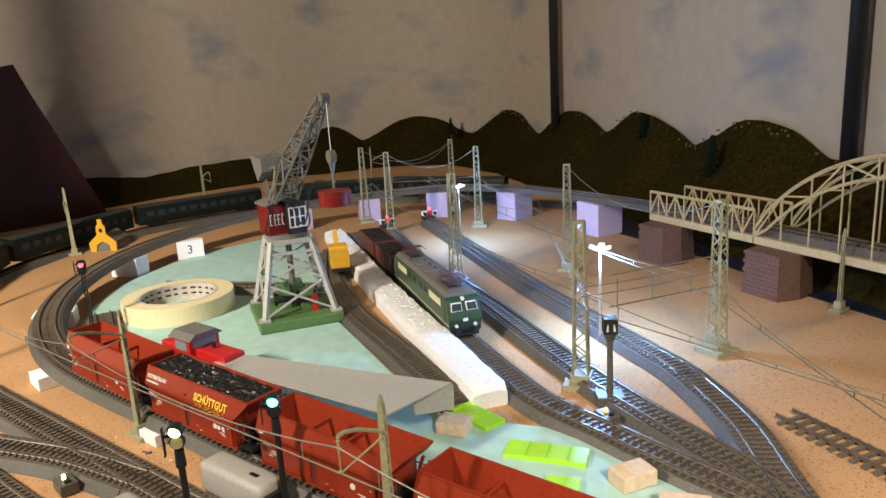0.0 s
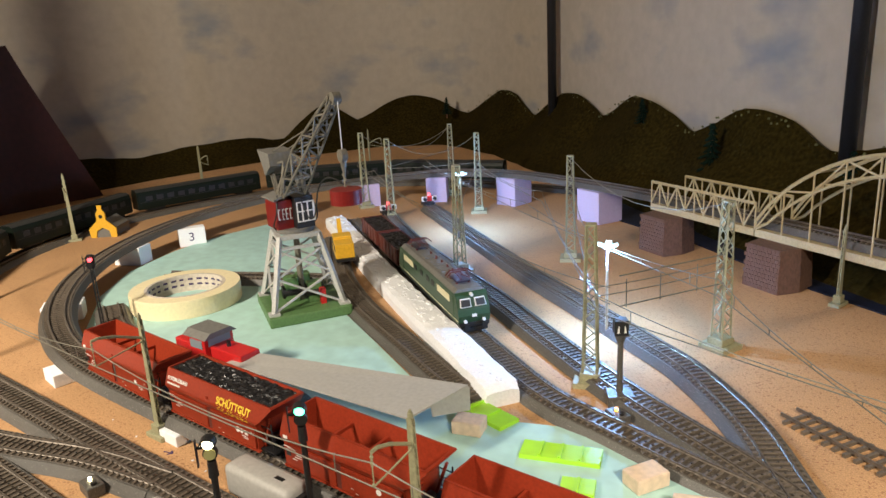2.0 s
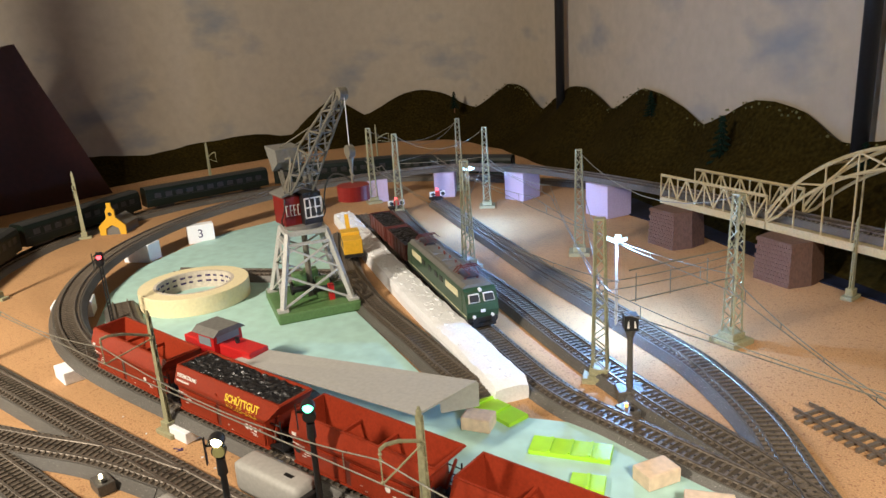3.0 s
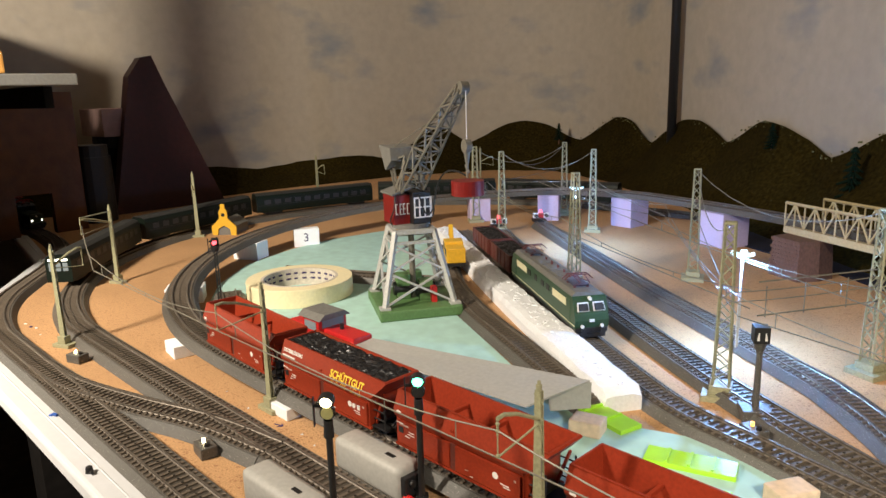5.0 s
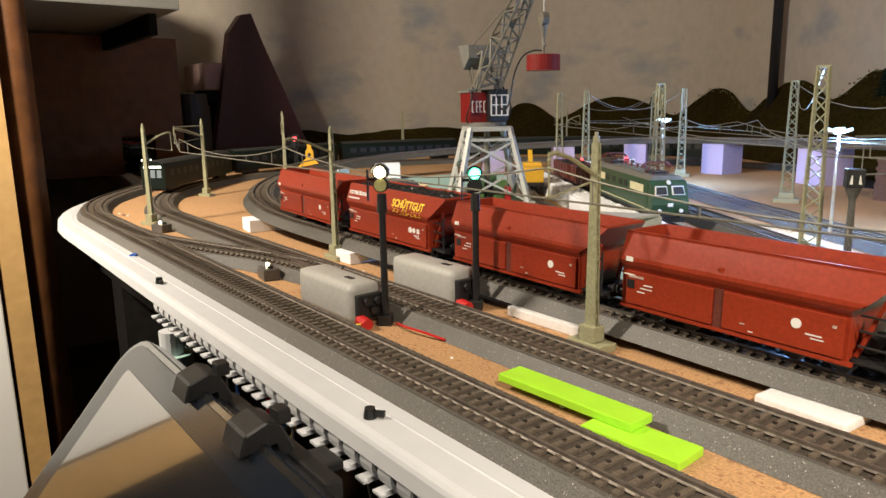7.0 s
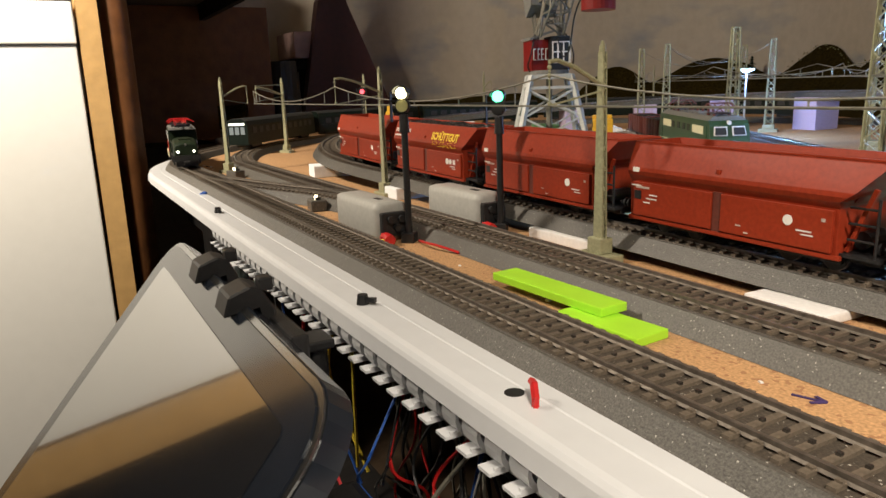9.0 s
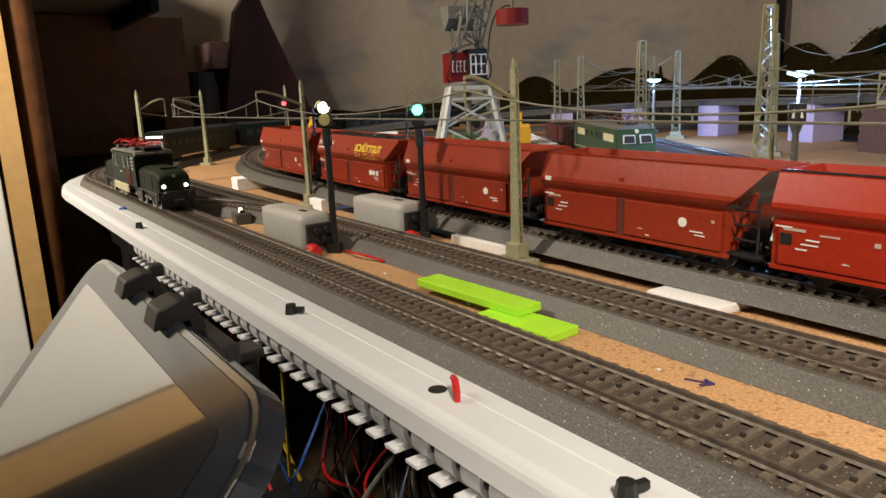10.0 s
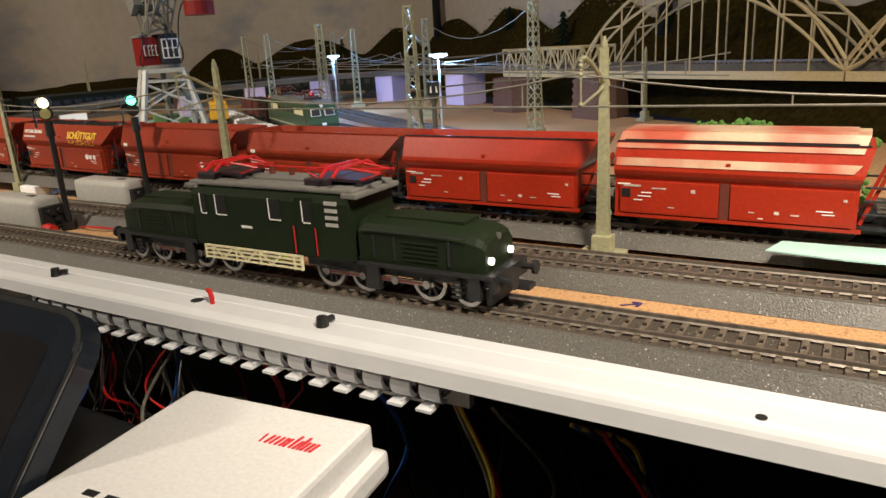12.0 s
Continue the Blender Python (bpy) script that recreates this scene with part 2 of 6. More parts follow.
def bar(bm, p, q, w, h):
    """A square strut from p to q."""
    p, q = Vector(p), Vector(q)
    d = q - p
    m = Matrix.Translation((p + q) / 2) @ d.to_track_quat("Z", "Y").to_matrix().to_4x4()
    box(bm, -w / 2, w / 2, -h / 2, h / 2, -d.length / 2, d.length / 2, m=m)
    return bm


def tube(bm, pts, r, seg=5):
    """One unbroken round tube along the points."""
    pts = [Vector(p) for p in pts]
    rings = []
    for i, p in enumerate(pts):
        d = pts[min(i + 1, len(pts) - 1)] - pts[max(i - 1, 0)]
        q = d.to_track_quat("Z", "Y")
        rings.append([bm.verts.new(p + q @ Vector((r * math.cos(2 * math.pi * k / seg), r * math.sin(2 * math.pi * k / seg), 0))) for k in range(seg)])
    for a, b in zip(rings, rings[1:]):
        for k in range(seg):
            bm.faces.new((a[k], a[(k + 1) % seg], b[(k + 1) % seg], b[k]))
    bm.faces.new(rings[0][::-1])
    bm.faces.new(rings[-1])
    return bm


def poly(bm, pts, push):
    """A flat polygon pushed along a vector into a solid."""
    push = Vector(push)
    a = [bm.verts.new(Vector(p)) for p in pts]
    b = [bm.verts.new(Vector(p) + push) for p in pts]
    n = len(a)
    bm.faces.new(a[::-1])
    bm.faces.new(b)
    for i in range(n):
        bm.faces.new((a[i], a[(i + 1) % n], b[(i + 1) % n], b[i]))
    return bm


def smooth_path(pts, step=0.006):
    """Catmull-Rom through the points, sampled at even steps."""
    P = [Vector(p) for p in pts]
    P = [2 * P[0] - P[1]] + P + [2 * P[-1] - P[-2]]
    out = []
    for i in range(1, len(P) - 2):
        a, b, c, d = P[i - 1:i + 3]
        for k in range(12):
            t = k / 12
            out.append(0.5 * ((2 * b) + (c - a) * t + (2 * a - 5 * b + 4 * c - d) * t * t + (3 * b - a - 3 * c + d) * t ** 3))
    out.append(P[-2])
    res, need = [out[0]], step
    for a, b in zip(out, out[1:]):
        L = (b - a).length
        at = need
        while at <= L:
            res.append(a.lerp(b, at / L))
            at += step
        need = at - L
    return res


def sweep(bm, path, profile, close=True):
    """Sweep a cross-section (side, up) along a path."""
    rings = []
    for i, p in enumerate(path):
        t = path[min(i + 1, len(path) - 1)] - path[max(i - 1, 0)]
        t.z = 0
        t.normalize()
        s = Vector((-t.y, t.x, 0))
        rings.append([bm.verts.new(p + s * u + Vector((0, 0, v))) for u, v in profile])
    n = len(profile)
    for a, b in zip(rings, rings[1:]):
        for k in range(n if close else n - 1):
            bm.faces.new((a[k], a[(k + 1) % n], b[(k + 1) % n], b[k]))
    if close:
        bm.faces.new(rings[0][::-1])
        bm.faces.new(rings[-1])
    return bm


def writing(name, text, size, material, parent, m, label="", squash=1.0, bold=0.0):
    cu = bpy.data.curves.new(name, "FONT")
    cu.body, cu.size, cu.extrude, cu.align_x = text, size, 0.00008, "LEFT"
    cu.offset = bold
    cu.materials.append(material)
    ob = new(name, cu)
    ob.parent = parent
    ob.matrix_basis = m @ Matrix.Diagonal((squash, 1, 1, 1))
    if label:
        ob["label"] = label
    return ob

# ---- the room ----
tagged(part("floor", bx(-3.2, 2.2, -2.0, 2.9, -0.92, -0.85), FLOOR), "dark brown laminate floor in shadow", "floor", kind="structure")
tagged(part("ceiling", bx(-3.2, 2.2, -2.0, 2.9, 1.6, 1.66), WALL), "plain plastered ceiling", "ceiling", kind="structure")
tagged(part("wall_north", bx(-3.2, 2.2, 2.84, 2.9, -0.85, 1.6), WALL), "plain painted room wall", "wall", kind="structure")
tagged(part("wall_south", bx(-3.2, 2.2, -2.06, -2.0, -0.85, 1.6), WALL), "plain painted room wall", "wall", kind="structure")
tagged(part("wall_east", bx(2.2, 2.26, -2.0, 2.84, -0.85, 1.6), WALL), "plain painted room wall", "wall", kind="structure")
tagged(part("wall_west", bx(-3.26, -3.2, -2.0, 2.84, -0.85, 1.6), WALL), "plain painted room wall", "wall", kind="structure")

BACK = smooth_path([(1.1, 0.16, 0), (0.3, 0.8, 0), (-0.505, 1.45, 0), (-1.0, 1.82, 0), (-1.35, 1.93, 0), (-1.62, 1.75, 0), (-1.75, 1.35, 0), (-1.8, 0.9, 0), (-1.84, 0.2, 0), (-1.86, -0.4, 0)], 0.02)
bm = sweep(bmesh.new(), BACK, [(0, -0.1), (0, 1.58), (-0.02, 1.58), (-0.02, -0.1)])
tagged(part("backdrop", bm, SKY), "hand-painted cloudy grey sky backdrop board", "backdrop", kind="structure")

# rolling hills in relief in front of the painted sky: crests and dips, place along the board and height
HILLS = [(0.0, 0.12), (0.3, 0.18), (0.6, 0.12), (0.9, 0.17), (1.2, 0.12), (1.4, 0.15), (1.55, 0.124), (1.705, 0.174), (1.886, 0.121), (2.08, 0.175), (2.234, 0.122), (2.39, 0.17), (2.629, 0.10), (2.784, 0.163), (2.983, 0.087),
         (3.191, 0.148), (3.376, 0.080), (3.49, 0.134), (3.64, 0.046), (3.82, 0.064), (4.096, 0.050), (4.35, 0.076), (4.9, 0.06), (5.5, 0.05)]


def hill_top(s):
    for (a, za), (b, zb) in zip(HILLS, HILLS[1:]):
        if a <= s <= b:
            u = (s - a) / (b - a)
            u = u if zb > za else 1 - u
            k = math.sin(u * math.pi / 2) ** 1.25
            h = min(za, zb) + abs(zb - za) * k
            return h + 0.004 * noise.noise((s * 14, 0, 0)) + 0.002 * noise.noise((s * 70, 3, 0))
    return 0.05


bm = bmesh.new()
prev = None
for i, p in enumerate(BACK):
    t = (BACK[min(i + 1, len(BACK) - 1)] - BACK[max(i - 1, 0)]).normalized()
    inn = Vector((t.y, -t.x, 0)) * -1
    top = hill_top(i * 0.02)
    col = []
    for k in range(13):
        u = k / 12
        out = 0.012 + 0.16 * (1 - u) ** 1.4 + 0.012 * noise.noise((i * 0.2, u * 4, 1))
        col.append(bm.verts.new(p + inn * out + Vector((0, 0, -0.02 + u * (top + 0.02)))))
    if prev:
        for a in range(12):
            bm.faces.new((prev[a], col[a], col[a + 1], prev[a + 1]))
    prev = col
tagged(part("hills", bm, HILL, smooth=True), "brown-green scattered hills along the painted sky", "hills", kind="structure")

random.seed(21)
bm = bmesh.new()
for i in range(70, 150):
    for k in range(3):
        if random.random() < 0.55:
            p = BACK[i].lerp(BACK[i + 1], random.random())
            t = (BACK[i + 1] - BACK[i]).normalized()
            z = hill_top(i * 0.02) - 0.012 * random.random() ** 2
            bmesh.ops.create_icosphere(bm, subdivisions=1, radius=0.0008 + 0.0018 * random.random(), matrix=Matrix.Translation(p + Vector((-t.y, t.x, 0)) * 0.016 + Vector((0, 0, z))))
tagged(part("hill_scatter", bm, MOSSD), "pale green scatter flakes along the hill crests", "scatter", kind="stuff")

# ---- the layout board ----
T2C, T2R = (-0.75, 0.777), 0.515
bm = bmesh.new()
rim = [(1.3, 0.160), (-0.80, 0.160)] + [(-0.80 - 0.46 * math.sin(radians(a)), 0.62 - 0.46 * math.cos(radians(a))) for a in range(6, 37, 6)] + [(-1.22, 0.335), (-1.5, 0.375), (-1.84, 0.375), (-1.82, 1.0), (-1.6, 1.75), (-1.2, 1.9), (1.3, 0.12)]
poly(bm, [(x, y, -0.012) for x, y in rim], (0, 0, 0.012))
tagged(part("ground", bm, CORK), "tan cork-covered layout baseboard", "baseboard", kind="structure")
RIM = [Vector((x, y, 0)) for x, y in rim[:10]]
bm = sweep(bmesh.new(), RIM, [(-0.018, 0.0012), (-0.004, 0.0012), (0.0015, 0.0011), (0.0034, 0.0004), (0.0045, -0.0010), (0.0052, -0.0025), (0.0060, -0.0086), (0.0005, -0.0086), (0.0003, -0.003), (-0.004, 0.0002), (-0.018, 0.0002)][::-1])
tagged(part("trim", bm, WHITE), "white plastic edging strip of the baseboard", "edging", kind="structure")
bm = sweep(bmesh.new(), RIM, [(-0.0105, 0.0012), (-0.0100, 0.00155), (-0.0094, 0.00155), (-0.0089, 0.0012)])
tagged(part("trim_bead", bm, WHITE), "raised bead along the white edging", "edging", kind="structure")

table = thing("table_frame", "dark wooden frame under the layout board", "table frame")
part("apron", bx(-1.2, 1.2, 0.25, 0.28, -0.12, -0.0168), DARK, table)
for x in (-1.05, 0.0, 1.1):
    part("leg", bx(x - 0.03, x + 0.03, 0.252, 0.312, -0.85, -0.0168), DARK, table)

# ---- tracks ----
BED = [(-0.020, 0.0), (-0.0148, 0.0072), (0.0148, 0.0072), (0.020, 0.0)]
SLP = bx(-0.0011, 0.0011, -0.0128, 0.0128, 0.0066, 0.0086)
sleeper_mesh = part("sleeper", SLP, SLEEPER)
SLEEPER_DATA = sleeper_mesh.data
bpy.data.objects.remove(sleeper_mesh)


def track(pts, label, near=None, bed=BED, pitch=0.0063):
    th = thing("track", label, "track", group="tracks of the layout")
    path = smooth_path(pts, 0.012)
    part("ballast_bed", sweep(bmesh.new(), path, bed), BALLAST, th)
    part("road_bed", sweep(bmesh.new(), path, [(-0.0136, 0.0069), (-0.0130, 0.0076), (0.0130, 0.0076), (0.0136, 0.0069)]), ROADBED, th, "brown strip under the sleepers")
    for s in (-1, 1):
        part("rail", sweep(bmesh.new(), path, [(s * 0.00825 + a, b) for a, b in ((-0.0012, 0.0084), (-0.0005, 0.009), (-0.0006, 0.0103), (0.0006, 0.0103), (0.0005, 0.009), (0.0012, 0.0084))]), RAIL, th)
    fine = smooth_path(pts, pitch)
    rest, studs = bmesh.new(), bmesh.new()
    for i in range(1, len(fine) - 1):
        t = fine[i + 1] - fine[i - 1]
        m = Matrix.Translation(fine[i]) @ Matrix.Rotation(math.atan2(t.y, t.x), 4, "Z")
        if near and near[0] < fine[i].x < near[1]:
            share("sleeper", SLEEPER_DATA, th, m)
        else:
            box(rest, -0.0011, 0.0011, -0.0128, 0.0128, 0.0066, 0.0086, m=m)
        box(studs, -0.0006, 0.0006, -0.0006, 0.0006, 0.0085, 0.0094, m=m)
        for s in (-1, 1):
            box(rest, -0.0009, 0.0009, s * 0.0098 - 0.0006, s * 0.0098 + 0.0006, 0.0085, 0.0092, m=m)
    if len(rest.verts):
        tagged(part("sleeper_run", rest, SLEEPER, th), kind="stuff")
    tagged(part("stud_run", studs, STUD, th), kind="stuff")
    return th


def arc(c, r, a0, a1, z=0.0, n=9):
    return [(c[0] + r * math.cos(radians(a0 + (a1 - a0) * i / (n - 1))), c[1] + r * math.sin(radians(a0 + (a1 - a0) * i / (n - 1))), z) for i in range(n)]


T1C, T1R, T1Y = (-0.81, 0.626), 0.43, 0.196
T1END = arc(T1C, T1R, 270, 235, 0, 6) + [(-1.16, 0.338, 0), (-1.28, 0.387, 0), (-1.42, 0.408, 0), (-1.6, 0.41, 0), (-1.8, 0.41, 0)]
track([(1.1, T1Y, 0), (0.5, T1Y, 0), (0.0, T1Y, 0), (-0.5, T1Y, 0)] + T1END, "grey ballasted front track with brown sleepers", (-0.5, 0.35))
T2Y = 0.262
track([(1.1, T2Y, 0.0002), (0.5, T2Y, 0.0002), (0.0, T2Y, 0.0002), (-0.4, T2Y, 0.0002)] + arc(T2C, T2R, 270, 90, 0.0002, 19) + [(-0.55, 1.29, 0.0002), (-0.3, 1.2, 0.0002)], "grey ballasted second track under the overhead wire", (-0.45, 0.35))
track([(-0.70, T1Y, 0.0004), (-0.63, 0.201, 0.0004), (-0.55, 0.222, 0.0004), (-0.47, 0.248, 0.0004), (-0.39, T2Y, 0.0004)], "ballasted crossover track between the two front tracks")

# the climbing loop: rises from the front track to the bridge at the back
T3Y, LC, LR = 0.3225, (-0.58, 0.76), 0.4375


LOOP = [(1.1, T3Y, 0.001), (0.6, T3Y, 0.001), (0.2, T3Y, 0.002), (-0.05, T3Y, 0.004), (-0.3, T3Y, 0.007), (-0.45, T3Y, 0.0095)]
A = arc(LC, LR, 270, 118, 0, 16)
LOOP += [(x, y, 0.0115 + 0.0385 * i / 15) for i, (x, y, _) in enumerate(A)]
LOOP += [(-0.65, 1.165, 0.052), (-0.52, 1.135, 0.0525), (-0.42, 1.092, 0.055), (-0.3145, 1.037, 0.058), (-0.1387, 0.9416, 0.0595), (0.125, 0.7984, 0.060), (0.476, 0.6076, 0.060)]
track(LOOP, "climbing loop track on foam supports", (-0.2, 0.3))

# station tracks
track([(-0.272, 0.474, 0.0002), (-0.324, 0.497, 0.0002), (-0.406, 0.539, 0.0002), (-0.512, 0.593, 0.0002), (-0.614, 0.660, 0.0002), (-0.69, 0.725, 0.0002), (-0.78, 0.81, 0.0002)], "curved brown siding beside the white platform")
track([(0.7, 0.30, 0.0), (0.2, 0.41, 0.0), (-0.056, 0.463, 0.0), (-0.155, 0.489, 0.0), (-0.203, 0.502, 0.0), (-0.244, 0.520, 0.0), (-0.300, 0.554, 0.0), (-0.359, 0.592, 0.0), (-0.556, 0.720, 0.0), (-0.84, 0.915, 0.0)], "station track with the green electric locomotive")
track([(-0.02, 0.462, 0.0006), (-0.063, 0.489, 0.0006), (-0.152, 0.537, 0.0006), (-0.226, 0.581, 0.0006), (-0.301, 0.630, 0.0006), (-0.399, 0.696, 0.0006), (-0.514, 0.766, 0.0006), (-0.631, 0.838, 0.0006), (-0.80, 0.966, 0.0006)], "station track ending at a buffer stop")
track([(-0.015, 0.455, 0.0009), (-0.038, 0.489, 0.0009), (-0.078, 0.550, 0.0009), (-0.141, 0.615, 0.0009), (-0.198, 0.655, 0.0009), (-0.285, 0.713, 0.0009), (-0.389, 0.780, 0.0009), (-0.545, 0.891, 0.0009), (-0.775, 1.056, 0.0009)], "blue-lit curved station track ending at a buffer stop")
track([(-0.79, 0.437, 0.0024), (-0.70, 0.40, 0.0024), (-0.60, 0.39, 0.0024), (-0.40, 0.388, 0.0024)], "short siding behind the red hopper train")
track([(-0.84, 0.548, 0.0024), (-0.725, 0.600, 0.0024), (-0.632, 0.642, 0.0024)], "short length of track on the turquoise card")

# loose flexible track at the board's right
loose = thing("flexible_track", "loose brown flexible track length lying on the cork", "track", pose(-0.05, 0.585, 0, 0, 0, -30))
for s in (-1, 1):
    part("rail", bx(-0.008, 0.22, s * 0.0083 - 0.0007, s * 0.0083 + 0.0007, 0.0025, 0.0052), RAIL, loose)
SL2 = bx(-0.0014, 0.0014, -0.0145, 0.0145, 0, 0.0026)
d2 = part("sleeper", SL2, SLEEPER, loose)
for i in range(1, 26):
    share("sleeper", d2.data, loose, pose(i * 0.0085, 0, 0))

# ---- supports ----


def pad(x, y, w, d, h, rz, material, label):
    ob = tagged(part("track_support", bx(-w / 2, w / 2, -d / 2, d / 2, 0, h, bevel=0.001), material), label, "support", "supports of the loop")
    ob.matrix_basis = pose(x, y, 0, 0, 0, rz)
    return ob


pad(-0.647, 0.322, 0.030, 0.048, 0.0128, -8, STYRO, "small white foam block propping the loop track")
pad(-0.455, 0.322, 0.034, 0.048, 0.0095, 0, STYRO, "small white foam block propping the loop track")
pad(-0.23, 0.322, 0.055, 0.046, 0.006, 0, PAPER, "folded white card shim under the loop track")
pad(-0.083, 0.316, 0.036, 0.050, 0.004, -3, PAPER, "folded white card shim under the loop track")
for a, w in ((236, 0.03), (205, 0.03), (158, 0.035), (140, 0.04), (122, 0.04)):
    k = (270 - a) / 152
    pad(LC[0] + LR * math.cos(radians(a)), LC[1] + LR * math.sin(radians(a)), w, 0.045, 0.0113 + 0.0385 * k, a + 90, FOAM if a < 170 else STYRO, "lilac rigid foam pillar under the loop track" if a < 170 else "pale foam block under the loop track")
pad(-0.655, 1.165, 0.045, 0.05, 0.0518, -8, FOAM, "lilac rigid foam pillar under the loop track")
pad(-0.455, 1.108, 0.055, 0.05, 0.0535, -25, FOAM, "lilac rigid foam pillar under the loop track")


def pier(x, y):
    th = thing("bridge_pier", "brown brick-patterned bridge pier", "pier", pose(x, y, 0, 0, 0, -28.5), "bridge piers")
    th.scale = (0.70, 0.80, 1.17)
    bm = bmesh.new()
    poly(bm, [(-0.036, -0.035, 0), (0.036, -0.035, 0), (0.045, 0, 0), (0.036, 0.035, 0), (-0.036, 0.035, 0), (-0.045, 0, 0)], (0, 0, 0.044))
    for v in bm.verts:
        if v.co.z > 0.02:
            v.co.x *= 0.92
            v.co.y *= 0.92
    part("core", bm, BRICK, th)
    d = None
    for r in range(10):
        for c in range(9):
            x0 = -0.033 + c * 0.0077 - (0.0035 if r % 2 else 0)
            z0 = 0.001 + r * 0.0043
            off = -0.0352 + 0.0028 * z0 / 0.044
            if d is None:
                d = part("brick", bx(0, 0.0068, -0.0006, 0.001, 0, 0.0036), BRICK, th)
                d.location = (x0, off, z0)
            else:
                share("brick", d.data, th, pose(x0, off, z0))


pier(-0.298, 0.988)
pier(-0.134, 0.900)
pier(0.235, 0.735)

# ---- bridge ----
BDIR = Vector((0.8788, -0.4772, 0)).normalized()


def bridge(s0, length, arch, label):
    o = Vector((-0.3145, 1.037, 0.0595)) + BDIR * s0
    th = thing("railway_bridge", label, "bridge", Matrix.Translation(o) @ Matrix.Rotation(math.atan2(BDIR.y, BDIR.x), 4, "Z"), "railway bridge spans")
    part("deck", bx(0, length, -0.030, 0.030, -0.006, -0.0005), BRIDGE, th)
    for s in (-1, 1):
        y = s * 0.031
        part("lower_chord", bx(0, length, y - 0.0015, y + 0.0015, -0.008, 0.001), BRIDGE, th)
        n = 11 if not arch else 10
        step = length / n

        def top(x):
            if arch:
                return 0.012 + 0.098 * max(0.0, 1 - ((x / length) * 2 - 1) ** 2) ** 0.85
            return 0.032

        def low(x):
            return max(0.002, top(x) - 0.022) if arch else 0.002
        m = 24
        xs = [length * i / m for i in range(m + 1)]
        part("upper_chord", tube(bmesh.new(), [(a, y, top(a)) for a in xs], 0.0021, 4), BRIDGE, th)
        if arch:
            part("lower_arch", tube(bmesh.new(), [(a, y, max(0.002, top(a) - 0.022)) for a in xs], 0.0018, 4), BRIDGE, th)
        for i in range(n + 1):
            x = i * step
            part("post", bar(bmesh.new(), (x, y, 0), (x, y, top(x)), 0.0015, 0.0015), BRIDGE, th)
            if i < n:
                x2 = x + step
                if i % 2:
                    part("diagonal", bar(bmesh.new(), (x, y, top(x)), (x2, y, low(x2)), 0.0018, 0.0018), BRIDGE, th)
                else:
                    part("diagonal", bar(bmesh.new(), (x, y, low(x)), (x2, y, top(x2)), 0.0018, 0.0018), BRIDGE, th)
    if arch:
        for i in range(2, 9):
            x = length * i / 10
            z = 0.012 + 0.098 * max(0.0, 1 - ((x / length) * 2 - 1) ** 2) ** 0.85
            part("cross_brace", bar(bmesh.new(), (x, -0.031, z), (x, 0.031, z), 0.002, 0.002), BRIDGE, th)
    return th


bridge(0.0, 0.184, False, "beige plastic girder bridge span with lattice sides")
bridge(0.186, 0.365, True, "beige plastic arched railway bridge span")
bridge(0.553, 0.365, True, "beige plastic arched railway bridge span")

# navy sheet: shade of the backdrop zone under the bridge, put in as colour
bm = bmesh.new()
poly(bm, [(-0.45, 1.13, 0), (-0.27, 1.03, 0), (-0.106, 0.905, 0), (-0.024, 0.855, 0), (0.2, 0.72, 0), (0.5, 0.52, 0), (0.62, 0.50, 0), (-0.1, 1.10, 0), (-0.5, 1.38, 0)], (0, 0, 0.0018))
tagged(part("shade_sheet", bm, NAVY), "dark navy sheet for the shaded zone below the bridge", "painted water", kind="structure")

# ---- turquoise card and things on it ----
bm = bmesh.new()
poly(bm, [(-0.05, 0.438, 0), (-0.115, 0.468, 0), (-0.20, 0.478, 0), (-0.275, 0.452, 0), (-0.335, 0.476, 0), (-0.415, 0.518, 0), (-0.52, 0.572, 0), (-0.615, 0.636, 0), (-0.70, 0.71, 0), (-0.80, 0.80, 0), (-0.93, 0.90, 0),
          (-0.97, 0.84, 0), (-0.985, 0.74, 0), (-0.97, 0.64, 0), (-0.93, 0.54, 0), (-0.86, 0.46, 0), (-0.76, 0.39, 0), (-0.64, 0.352, 0), (-0.3, 0.350, 0), (0.05, 0.35, 0), (0.1, 0.40, 0)], (0, 0, 0.0022))
tagged(part("turquoise_card", bm, TURQ), "pale turquoise card sheet laid on the board", "card sheet")


def tape_roll():
    th = thing("masking_tape_roll", "cream masking tape roll with printed card core", "tape roll", pose(-0.733, 0.506, 0.0022))

    def ring(r0, r1, h, z0=0.0):
        bm = bmesh.new()
        n = 64
        prof = [(r0, z0), (r1, z0), (r1 + 0.0004, z0 + 0.001), (r1 + 0.0004, h - 0.001), (r1, h), (r0, h)]
        rings = [[bm.verts.new((r * math.cos(2 * math.pi * i / n), r * math.sin(2 * math.pi * i / n), z)) for r, z in prof] for i in range(n)]
        for i in range(n):
            a, b = rings[i], rings[(i + 1) % n]
            for k in range(len(prof)):
                bm.faces.new((a[k], b[k], b[(k + 1) % len(prof)], a[(k + 1) % len(prof)]))
        return bm
    part("tape", ring(0.0485, 0.0660, 0.022), TAPE, th)
    core = part("core", ring(0.0445, 0.0482, 0.0222), CARD, th, "grey-white printed card core")
    for i in range(26):
        a = 360 / 26 * i
        for k in range(2):
            part("print_bar", bx(-0.0035 + 0.001 * (i % 3), 0.0035, -0.0001, 0.0001, 0, 0.0025), INK, core).matrix_basis = pose(0.0443 * math.cos(radians(a)), 0.0443 * math.sin(radians(a)), 0.008 + 0.007 * k, 0, 0, a + 90)


tape_roll()


